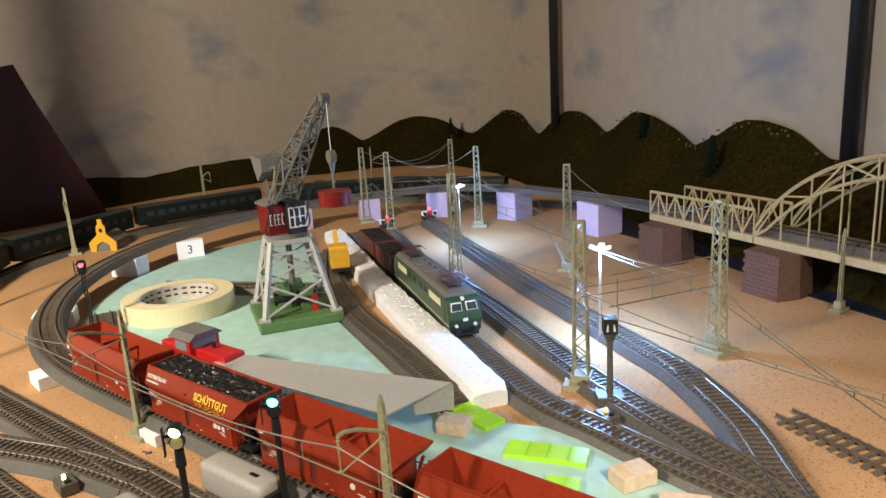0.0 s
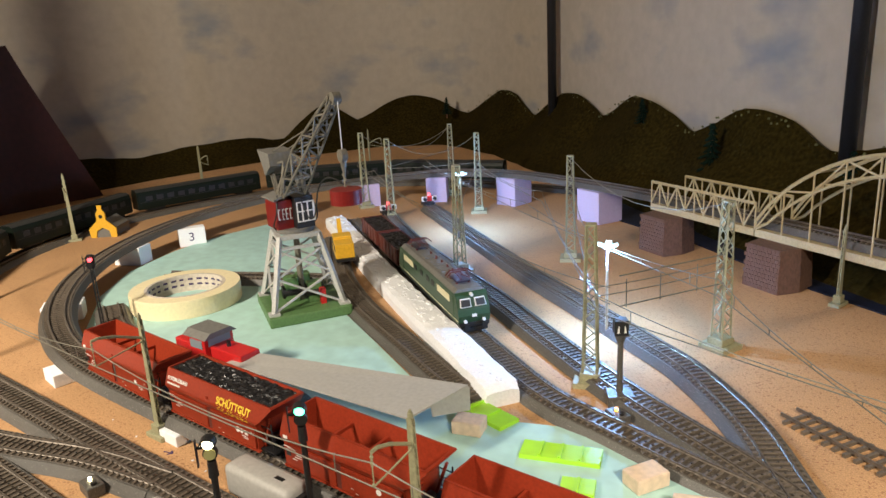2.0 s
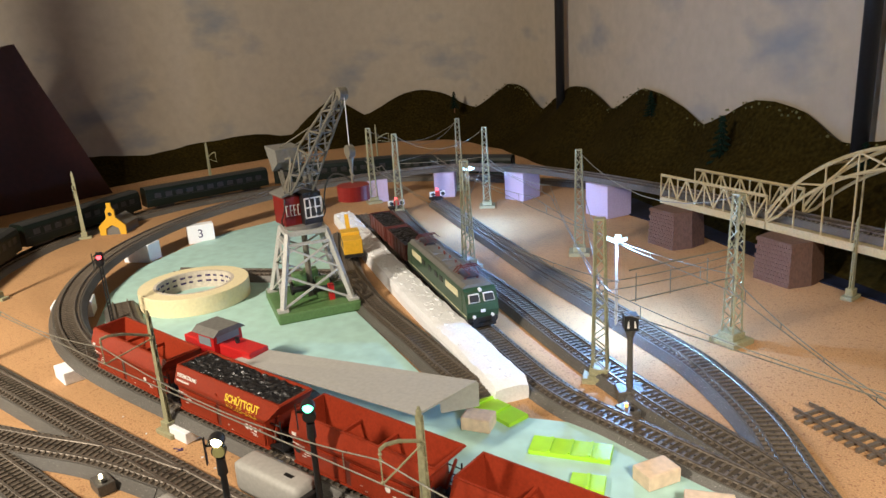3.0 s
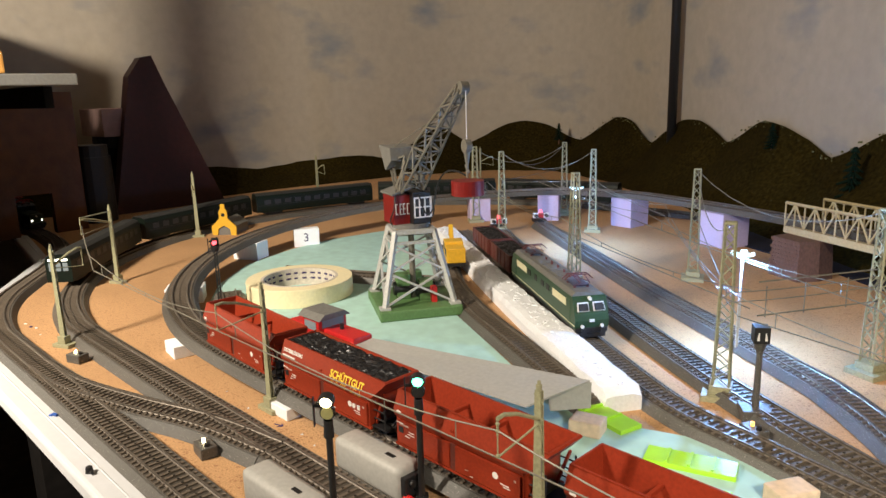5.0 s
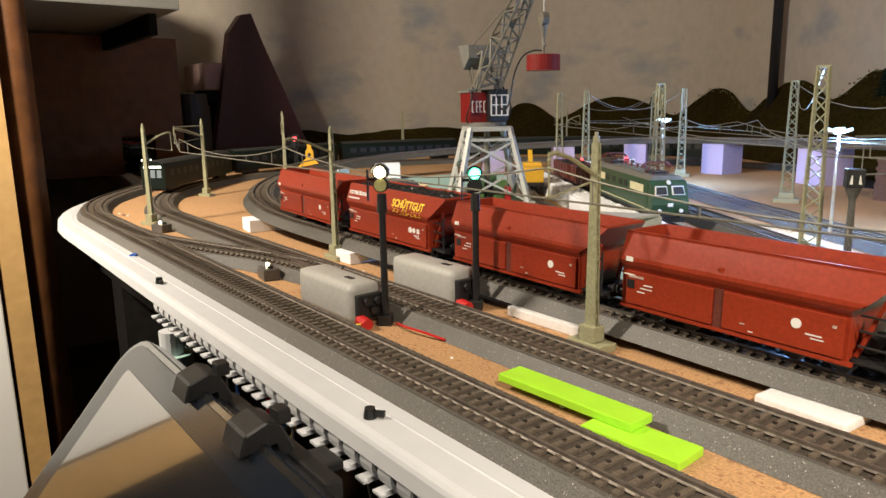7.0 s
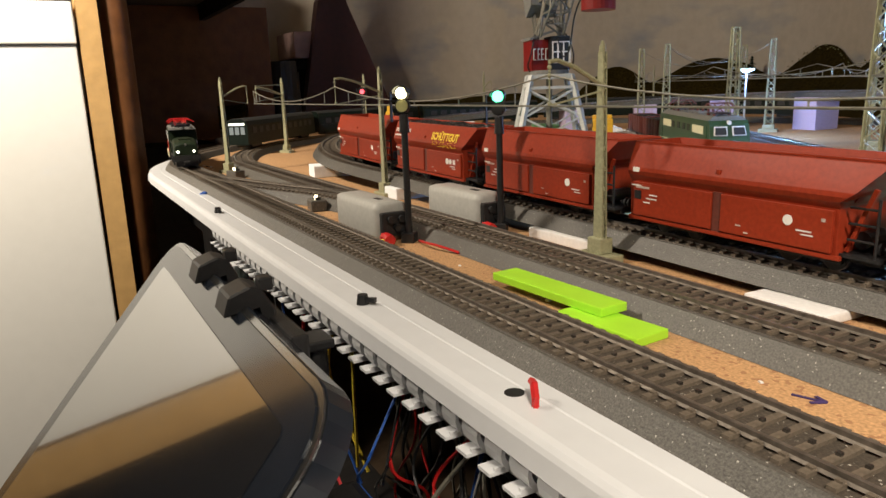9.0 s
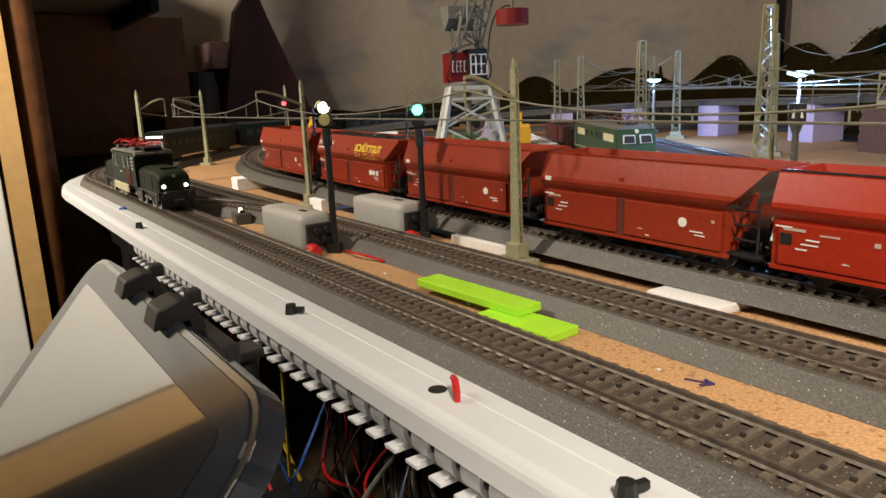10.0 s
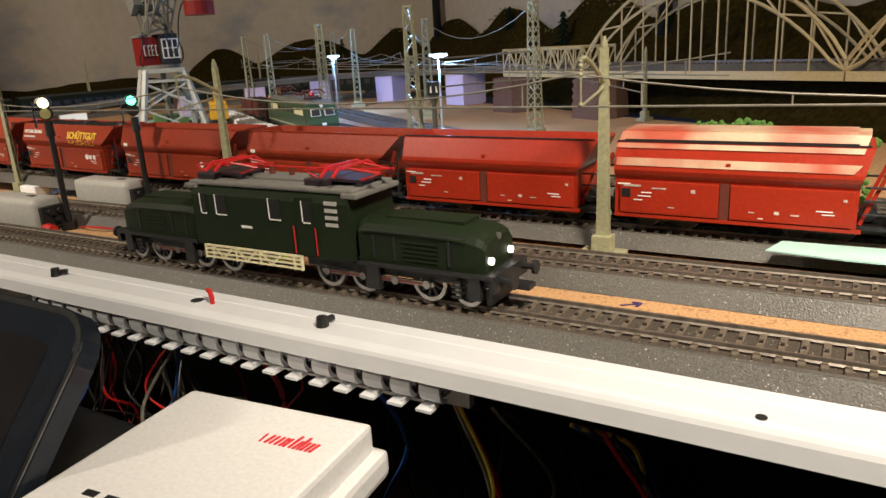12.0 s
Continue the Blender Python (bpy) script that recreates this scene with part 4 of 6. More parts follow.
            rod(b, (e * 0.0655, s * 0.0095, 0.0115), (e * 0.0663, s * 0.0095, 0.0115), 0.0024, 12)
            part("buffer", b, BLACK, th)
    part("tank", rod(bmesh.new(), (0.052, 0.004, 0.013), (0.052, -0.008, 0.013), 0.0035, 12), BLACK, th)
    for e in (-1, 1):
        part("coupler", bx(e * 0.066 - 0.004, e * 0.066 + 0.004, -0.003, 0.003, 0.005, 0.007), BLACK, th)
    for x in (-0.043, -0.024, 0.024, 0.043):
        axle(th, x)
    for x in (-0.0335, 0.0335):
        for s in (-1, 1):
            part("bogie_frame", bx(x - 0.014, x + 0.014, s * 0.0112 - 0.0012, s * 0.0112 + 0.0012, 0.0035, 0.0068, bevel=0.0004), BLACK, th)
    return th


def t3_z(x):
    pts = [(1.1, 0.001), (0.6, 0.001), (0.2, 0.002), (-0.05, 0.004), (-0.3, 0.007), (-0.45, 0.0095), (-0.62, 0.013)]
    for (a, za), (b, zb) in zip(pts, pts[1:]):
        if b <= x <= a:
            return za + (zb - za) * (a - x) / (a - b) + 0.0103
    return 0.02


P = 0.1343
for k in range(-3, 5):
    x = -0.1225 + (P * k if k < 1 else 0.1262 * k)
    z = t3_z(x)
    yaw, dy = 0, 0
    if k == -3:
        yaw, dy = -1.5, 0.001
    slope = math.degrees(math.atan2(t3_z(x - 0.05) - t3_z(x + 0.05), 0.1))
    m = pose(x, T3Y + dy, z, 0, slope, yaw)
    if k == -2:
        hopper(m, "oxide red hopper wagon loaded with coal, yellow lettering", True, True)
    elif k >= 2:
        hopper(m, "bright red roofed hopper wagon with faded sandy roof", roofed=True, shade=RED2, reach=0.052)
    elif k == 1:
        hopper(m, "brighter red empty hopper wagon with dark rim", shade=RED2, reach=0.058)
    else:
        hopper(m, "empty oxide red hopper wagon with open top")

# ---- signals, motor boxes, lanterns ----


def cable(bm, pts, r=0.0006):
    return tube(bm, smooth_path(pts, 0.004), r)


def point_motor(x, y, rz):
    th = thing("signal_motor_box", "rounded grey plastic signal motor housing with red plugs", "motor box", pose(x, y, 0, 0, 0, rz), "signal motor boxes")
    part("housing", bx(-0.066, 0.0, -0.0105, 0.0105, 0.0, 0.0235, bevel=0.0045), GREY, th, smooth=True)
    part("slot", bx(-0.022, -0.014, -0.002, 0.001, 0.0232, 0.0238), BLACK, th)
    part("socket_plate", bx(-0.0005, 0.004, -0.008, 0.008, 0.004, 0.018, bevel=0.001), BLACK, th)
    for yy, zz in ((-0.003, 0.014), (0.004, 0.014), (0.001, 0.009)):
        part("socket", rod(bmesh.new(), (0.003, yy, zz), (0.0065, yy, zz), 0.0022, 10), BLACK, th)
    part("plug", rod(bmesh.new(), (0.002, -0.006, 0.004), (0.012, -0.007, 0.0035), 0.0032, 10), BRIGHT, th, "red plug")
    part("cable", cable(bmesh.new(), [(0.010, -0.007, 0.004), (0.006, -0.013, 0.003), (-0.004, -0.0125, 0.001), (-0.012, -0.012, 0.0006)]), YCABLE, th, "yellow wire")
    part("cable", cable(bmesh.new(), [(0.010, -0.006, 0.003), (0.002, -0.012, 0.002), (-0.008, -0.014, 0.0006)]), GCABLE, th, "green wire")
    part("end_lug", bx(-0.070, -0.066, -0.003, 0.003, 0, 0.005), PAPER, th)
    return th


point_motor(-0.297, 0.2285, 0)
point_motor(-0.288, 0.2925, 0)


def light_signal(x, y, h, lit, label, rz=0.0, z=0.0, solid=False):
    th = thing("light_signal", label, "signal", pose(x, y, z, 0, 0, rz), "light signals")
    part("foot", bx(-0.004, 0.004, -0.004, 0.004, 0, 0.006, bevel=0.0006), BLACK, th)
    if solid:
        part("post", rod(bmesh.new(), (0, 0, 0.006), (0, 0, h - 0.010), 0.0021, 12, 0.0019), BLACK, th, smooth=False)
        part("collar", rod(bmesh.new(), (0, 0, h - 0.020), (0, 0, h - 0.010), 0.0030, 12, 0.0026), BLACK, th)
        head = rod(bmesh.new(), (0, 0.0010, h + 0.002), (0, -0.0018, h + 0.002), 0.0044, 20)
        rod(head, (0, 0.0010, h - 0.005), (0, -0.0016, h - 0.005), 0.0042, 20)
        hd = part("signal_head", head, BLACK, th)
        part("lit_lens", rod(bmesh.new(), (0, -0.0017, h + 0.002), (0, -0.0034, h + 0.002), 0.0032, 16), lit, hd, "glowing lens")
        part("lens_cover", rod(bmesh.new(), (0, -0.0015, h - 0.005), (0, -0.0028, h - 0.005), 0.0034, 16), OLIVE if lit is LAMPY else BLACK, hd, "olive lower disc" if lit is LAMPY else "")
        bm = bmesh.new()
        arcs = [(0.0046 * math.cos(radians(20 * k)), -0.0005, h + 0.002 + 0.0046 * math.sin(radians(20 * k))) for k in range(10)]
        arcs += [(0.0040 * math.cos(radians(20 * k)), -0.0005, h + 0.002 + 0.0040 * math.sin(radians(20 * k))) for k in range(9, -1, -1)]
        poly(bm, arcs, (0, -0.0062, 0))
        part("hood", bm, BLACK, hd)
        bm = bmesh.new()
        box(bm, -0.0082, -0.0076, 0.0, 0.003, h - 0.014, h + 0.003)
        box(bm, -0.0076, -0.0036, 0.001, 0.002, h - 0.003, h - 0.0015)
        part("bracket", bm, BLACK, th)
        return th
    for s in (-1, 1):
        part("post", bx(s * 0.0014 - 0.0007, s * 0.0014 + 0.0007, -0.001, 0.001, 0.006, h - 0.006), BLACK, th)
    bm = bmesh.new()
    for i in range(int((h - 0.016) / 0.005)):
        bar(bm, (-0.0014, 0, 0.008 + i * 0.005), (0.0014, 0, 0.013 + i * 0.005), 0.0007, 0.0007)
    part("lattice", bm, BLACK, th)
    head = bmesh.new()
    poly(head, [(-0.0044, -0.0015, h - 0.006), (-0.003, -0.0015, h - 0.009), (0.003, -0.0015, h - 0.009), (0.0044, -0.0015, h - 0.006), (0.0044, -0.0015, h + 0.0045), (0.003, -0.0015, h + 0.007), (-0.003, -0.0015, h + 0.007), (-0.0044, -0.0015, h + 0.0045)], (0, 0.004, 0))
    hd = part("signal_head", head, BLACK, th)
    part("lit_lens", rod(bmesh.new(), (0, -0.0014, h + 0.002), (0, -0.0036, h + 0.002), 0.0026, 14), lit, hd, "glowing lens")
    part("hood", bx(-0.003, 0.003, -0.0055, -0.0012, h + 0.0046, h + 0.0052), BLACK, hd)
    part("dark_lens", rod(bmesh.new(), (0, -0.0014, h - 0.005), (0, -0.0026, h - 0.005), 0.0022, 12), YCABLE if lit is LAMPY else BLACK, hd)
    bm = bmesh.new()
    for i in range(4):
        rod(bm, (-0.0055 - 0.0012 * (i % 2), 0.001, h - 0.010 + i * 0.004), (-0.0045, 0.001, h - 0.008 + i * 0.004), 0.0006, 5)
    box(bm, -0.008, -0.0074, 0, 0.003, h - 0.012, h + 0.006)
    part("ladder", bm, BLACK, th)
    return th


light_signal(-0.289, 0.2355, 0.084, LAMPY, "dark colour-light signal showing a white-yellow lamp", 45, solid=True)
light_signal(-0.279, 0.2935, 0.080, LAMPG, "dark colour-light signal showing green", 45, solid=True)
light_signal(-0.735, 0.398, 0.083, LAMPR, "colour-light signal showing red behind the hopper train", 55, 0.0022)


def turnout_lantern(x, y, rz, glow=LAMPY):
    th = thing("turnout_lantern", "grey turnout lantern box with a small lit bulb", "turnout lantern", pose(x, y, 0, 0, 0, rz), "turnout lanterns")
    part("box", bx(-0.009, 0.009, -0.006, 0.006, 0, 0.0085, bevel=0.001), BALLAST, th)
    part("bulb", rod(bmesh.new(), (-0.002, 0, 0.0085), (-0.002, 0, 0.0113), 0.0013, 10), glow, th, "lit bulb")
    part("knob", rod(bmesh.new(), (0.005, 0, 0.0085), (0.005, 0, 0.0105), 0.002, 10), BLACK, th)


turnout_lantern(-0.438, 0.2305, -8)
turnout_lantern(-0.705, 0.2305, 20)
turnout_lantern(-0.165, 0.512, -30, mat("lamp_amber", (1.0, 0.5, 0.1), 0.4, glow=(1.0, 0.42, 0.05, 4.0)))

# dwarf signal with two white bars
th = thing("dwarf_signal", "dark grey dwarf shunting signal with white markings", "signal", pose(-0.176, 0.541, 0, 0, 0, 35))
part("foot", bx(-0.011, 0.011, -0.009, 0.009, 0, 0.010, bevel=0.001), BALLAST, th)
part("post", rod(bmesh.new(), (0, 0, 0.008), (0, 0, 0.058), 0.0027, 12, 0.0022), BALLAST, th)
part("neck", rod(bmesh.new(), (0, 0, 0.054), (0, 0, 0.062), 0.0025, 12, 0.0055), BALLAST, th)
part("head", bx(-0.0055, 0.0055, -0.0055, 0.0055, 0.062, 0.0745, bevel=0.0005), BLACK, th)
for s in (-1, 1):
    for a in (0, 90):
        bm = bmesh.new()
        poly(bm, [(s * 0.0028 - 0.001, -0.0057, 0.0645), (s * 0.0028 + 0.001, -0.0057, 0.0645), (s * 0.0024 + 0.0002, -0.0057, 0.0705), (s * 0.0024 - 0.0004, -0.0057, 0.0705)], (0, -0.0002, 0))
        bmesh.ops.transform(bm, matrix=Matrix.Rotation(radians(a), 4, "Z"), verts=bm.verts)
        part("white_bar", bm, WHITEP, th)

# ---- masts and overhead wire ----


def lattice_mast(h, label, foot=0.014):
    th = thing("lattice_mast", label, "catenary mast", group="tall lattice masts")
    bm = bmesh.new()
    poly(bm, [(-foot, -foot, 0), (foot, -foot, 0), (foot, foot, 0), (-foot, foot, 0)], (0, 0, 0.005))
    bm2 = bx(-foot * 0.62, foot * 0.62, -foot * 0.62, foot * 0.62, 0.005, 0.012, bevel=0.001)
    part("foot", bm, MAST, th)
    part("plinth", bm2, MAST, th)
    w0, w1 = 0.0062, 0.0036

    def W(z):
        return w0 + (w1 - w0) * (z - 0.01) / (h - 0.01)
    for sx in (-1, 1):
        for sy in (-1, 1):
            part("corner_post", bar(bmesh.new(), (sx * W(0.01), sy * W(0.01), 0.01), (sx * W(h), sy * W(h), h), 0.0016, 0.0016), MAST, th)
    n = 13
    for f in range(4):
        bm = bmesh.new()
        m = Matrix.Rotation(radians(90 * f), 4, "Z")
        for i in range(n):
            z0, z1 = 0.012 + (h - 0.014) * i / n, 0.012 + (h - 0.014) * (i + 1) / n
            s = 1 if i % 2 else -1
            bar(bm, m @ Vector((s * W(z0), W(z0), z0)), m @ Vector((-s * W(z1), W(z1), z1)), 0.0013, 0.0009)
        part("lattice_face", bm, MAST, th)
    part("cap", bx(-0.0042, 0.0042, -0.0042, 0.0042, h - 0.001, h + 0.0008), MAST, th)
    return th


TALL = [(-0.212, 0.562), (-0.395, 0.885), (-0.675, 1.075), (-0.815, 1.185), (-0.79, 0.965), (-0.906, 1.022), (-0.50, 0.770), (-0.138, 0.690)]
ref = lattice_mast(0.144, "tall olive-grey lattice catenary mast between station tracks")
ref.matrix_basis = pose(TALL[0][0], TALL[0][1], 0, 0, 0, 20)
for i, (x, y) in enumerate(TALL[1:]):
    copy_thing(ref, pose(x, y, 0, 0, 0, 25 + 7 * i))


def line_mast(x, y, rz, h, arm, z=0.0, label="slim olive lattice mast holding the overhead wire", broad=False):
    th = thing("overhead_line_mast", label, "catenary mast", pose(x, y, z, 0, 0, rz), "overhead line masts")
    part("foot", bx(-0.011, 0.011, -0.006, 0.006, 0, 0.004, bevel=0.0006), MAST, th)
    part("plinth", bx(-0.005, 0.005, -0.004, 0.004, 0.004, 0.012, bevel=0.0006), MAST, th)
    bm = bmesh.new()
    poly(bm, [(-0.0033, -0.0016, 0.01), (0.0033, -0.0016, 0.01), (0.0018, -0.0012, h), (-0.0018, -0.0012, h)], (0, 0.0008, 0))
    poly(bm, [(-0.0033, 0.0008, 0.01), (0.0033, 0.0008, 0.01), (0.0018, 0.0006, h), (-0.0018, 0.0006, h)], (0, 0.0008, 0))
    n = 18
    for i in range(n):
        z0, z1 = 0.012 + (h - 0.014) * i / n, 0.012 + (h - 0.014) * (i + 1) / n
        s = 1 if i % 2 else -1
        bar(bm, (s * 0.0024, 0, z0), (-s * 0.0024, 0, z1), 0.0009, 0.0016)
    part("post", bm, MAST, th)
    bm = rod(bmesh.new(), (0, 0, h), (0, 0, h + 0.003), 0.0016, 8)
    rod(bm, (0, 0, h + 0.003), (0, 0, h + 0.005), 0.0009, 8)
    part("cap", bm, MAST, th)
    if arm:
        a = part("arm", tube(bmesh.new(), [(0, 0, 0.0865), (0, -arm * 0.55, 0.0955), (0, -arm * 0.86, 0.0985), (0, -arm, 0.0980)], 0.0011, 6), MAST, th)
        if broad:
            part("top_bar", bar(bmesh.new(), (0, 0, 0.1015), (0, -arm, 0.1005), 0.0012, 0.0014), MAST, th)
            part("brace", bar(bmesh.new(), (0, -arm * 0.1, 0.087), (0, -arm, 0.098), 0.0010, 0.0012), MAST, th)
        bm = bmesh.new()
        for k in range(5):
            bmesh.ops.create_uvsphere(bm, u_segments=8, v_segments=6, radius=0.0011 if k % 2 else 0.0007, matrix=pose(0, -arm, 0.0900 + 0.0018 * k))
        rod(bm, (0, -arm, 0.0785), (0, -arm, 0.0980), 0.0004, 6)
        bmesh.ops.create_uvsphere(bm, u_segments=8, v_segments=6, radius=0.0011, matrix=pose(0, -arm, 0.0790))
        part("insulator", bm, MAST, a, "string of small beaded insulators")
        part("steady_arm", bar(bmesh.new(), (0, 0, 0.084), (0, -arm, 0.0782), 0.0008, 0.0008), MAST, th)


for x in (0.351, 0.070, -0.189, -0.466):
    line_mast(x, 0.2935 if x > -0.4 else 0.301, 0, 0.102, 0.0315 if x > -0.4 else 0.039)
line_mast(-0.762, 0.236, 205, 0.104, 0.036)
line_mast(-0.985, 0.373, 25, 0.106, 0.05, broad=True)
for x, y, r in ((-1.21, 0.60, 60), (-1.30, 0.93, 90), (-1.1, 1.25, 120)):
    line_mast(x, y, r, 0.115, 0.03, label="slim mast in the dark at the back of the layout")


def catenary(label, pts, mid=3):
    """Contact wire with a sagging carrier wire and droppers, span by span."""
    th = thing("overhead_wire", label, "overhead wire", group="overhead wires")
    for p, q in zip(pts, pts[1:]):
        p, q = Vector(p), Vector(q)
        n = 10
        line = [p.lerp(q, i / n) + Vector((0, 0, 0.014 - 0.0115 * (1 - (2 * i / n - 1) ** 2))) for i in range(n + 1)]
        for i in (1, 3, 5, 7, 9):
            part("dropper", rod(bmesh.new(), p.lerp(q, i / n), line[i], 0.0004, 4), WIRE, th)
        part("contact_wire", rod(bmesh.new(), p, q, 0.0005, 5), WIRE, th)
        part("carrier_wire", tube(bmesh.new(), line, 0.00045), WIRE, th)


line_mast(-0.064, 0.862, 75, 0.085, 0, label="slim mast standing beside the bridge")
catenary("twin overhead wire with droppers above the second track", [(0.9, T2Y, 0.078), (0.63, T2Y, 0.078), (0.351, T2Y, 0.078), (0.068, T2Y, 0.078), (-0.189, T2Y, 0.078), (-0.466, T2Y, 0.078), (-0.745, 0.268, 0.078), (-0.95, 0.325, 0.078)])
catenary("overhead wire above the station tracks", [(0.1, 0.45, 0.078), (-0.185, 0.52, 0.085), (-0.425, 0.86, 0.085), (-0.66, 1.05, 0.085)])
catenary("overhead wire above the locomotive track", [(-0.185, 0.54, 0.086), (-0.47, 0.70, 0.086), (-0.77, 0.905, 0.086), (-0.9, 1.0, 0.086)])
catenary("overhead wire above the curved station track", [(0.05, 0.43, 0.07), (-0.118, 0.60, 0.085), (-0.41, 0.79, 0.085), (-0.78, 1.05, 0.085)])
span = thing("cross_span", "thin cross-span wires between the tall masts", "cross span")
for a, b, z in ((0, 1, 0.142), (0, 1, 0.088), (4, 3, 0.142), (4, 3, 0.095), (4, 2, 0.142), (4, 2, 0.092), (5, 3, 0.14), (0, 7, 0.088), (0, 7, 0.080), (6, 2, 0.088), (7, 1, 0.142)):
    p, q = Vector((*TALL[a], z)), Vector((*TALL[b], z))
    bm = tube(bmesh.new(), [p.lerp(q, i / 8) - Vector((0, 0, (0.03 if z > 0.13 else 0.002) * (1 - (i / 4 - 1) ** 2))) for i in range(9)], 0.0005)
    part("span_wire", bm, WIRE, span)


for u in (0.25, 0.5, 0.78):
    p = Vector((*TALL[0], 0)).lerp(Vector((*TALL[7], 0)), u)
    part("span_dropper", rod(bmesh.new(), p + Vector((0, 0, 0.064)), p + Vector((0, 0, 0.090)), 0.0005, 5), WIRE, span)
for z in (0.066, 0.094):
    p, q = Vector((*TALL[0], z)), Vector((*TALL[7], z))
    part("span_rod", rod(bmesh.new(), p.lerp(q, 0.2), q, 0.0007, 6), WIRE, span)


def yard_lamp(x, y, h):
    th = thing("yard_lamp", "white yard lamp with cross-shaped glowing heads", "lamp", pose(x, y, 0, 0, 0, 15), "yard lamps")
    part("post", rod(bmesh.new(), (0, 0, 0), (0, 0, h - 0.006), 0.0016, 8, 0.0012), SILVER, th)
    part("foot", rod(bmesh.new(), (0, 0, 0), (0, 0, 0.002), 0.004, 12), SILVER, th)
    for k in range(4):
        m = Matrix.Rotation(radians(90 * k), 4, "Z")
        part("lamp_head", box(bmesh.new(), 0.002, 0.0105, -0.0028, 0.0028, -0.001, 0.0015, m=Matrix.Translation((0, 0, h - 0.004)) @ m @ pose(0, 0, 0, 0, -18, 0)), LIGHTW, th, "glowing white lamp head")


for x, y, z, h in YARD:
    yard_lamp(x, y, h)


def buffer_stop(x, y, rz):
    th = thing("buffer_stop", "red and white buffer stop at a track end", "buffer stop", pose(x, y, 0, 0, 0, rz), "buffer stops")
    part("frame", bx(-0.012, 0.012, -0.011, 0.011, 0.008, 0.013), BLACK, th)
    for s in (-1, 1):
        part("strut", bar(bmesh.new(), (-0.012, s * 0.008, 0.010), (0.010, s * 0.008, 0.026), 0.003, 0.003), BLACK, th)
        part("buffer", rod(bmesh.new(), (0.011, s * 0.0095, 0.0215), (0.018, s * 0.0095, 0.0215), 0.0032, 14), BLACK, th)
    part("beam", bx(0.009, 0.012, -0.015, 0.015, 0.017, 0.026), WHITEP, th, "white beam")
    part("red_panel", bx(0.0118, 0.0128, -0.0048, 0.0048, 0.0168, 0.0265), BRIGHT, th)
    part("lamp", rod(bmesh.new(), (0.010, 0, 0.026), (0.010, 0, 0.0315), 0.0024, 10), LAMPR, th, "red lamp")


buffer_stop(-0.805, 0.970, -36)
buffer_stop(-0.782, 1.061, -36)

# ---- locomotives and other rolling stock ----


def pantograph(parent, x, z, material, raised=0.012, w=0.010):
    p = part("pantograph", bx(x - 0.012, x + 0.012, -0.0075, 0.0075, z, z + 0.0012), NAVYRIM, parent)
    bm = bmesh.new()
    for s in (-1, 1):
        for e in (-1, 1):
            part("folding_arm", tube(bmesh.new(), [(x + e * 0.011, s * 0.007, z + 0.001), (x + e * 0.020, s * 0.005, z + raised * 0.35), (x + e * 0.003, s * 0.006, z + raised * 0.55)], 0.0005), material, p)
        bar(bm, (x - 0.02, s * 0.005, z + raised * 0.35), (x + 0.02, -s * 0.005, z + raised * 0.4), 0.0007, 0.0007)
    part("cross_stay", bm, material, p)
    bm = bmesh.new()
    for e in (-1, 1):
        pts = [(x + e * 0.003, -w * 1.5, z + raised * 0.3), (x + e * 0.003, -w, z + raised * 0.6), (x + e * 0.003, w, z + raised * 0.6), (x + e * 0.003, w * 1.5, z + raised * 0.3)]
        for a, b in zip(pts, pts[1:]):
            bar(bm, a, b, 0.001, 0.001)
    part("collector_bow", bm, material, p)
    for s in (-1, 1):
        for e in (-1, 1):
            part("insulator", rod(bmesh.new(), (x + e * 0.010, s * 0.0065, z - 0.002), (x + e * 0.010, s * 0.0065, z), 0.0016, 8), BLACK if material is BRIGHT else DARKRED, p)
    return p


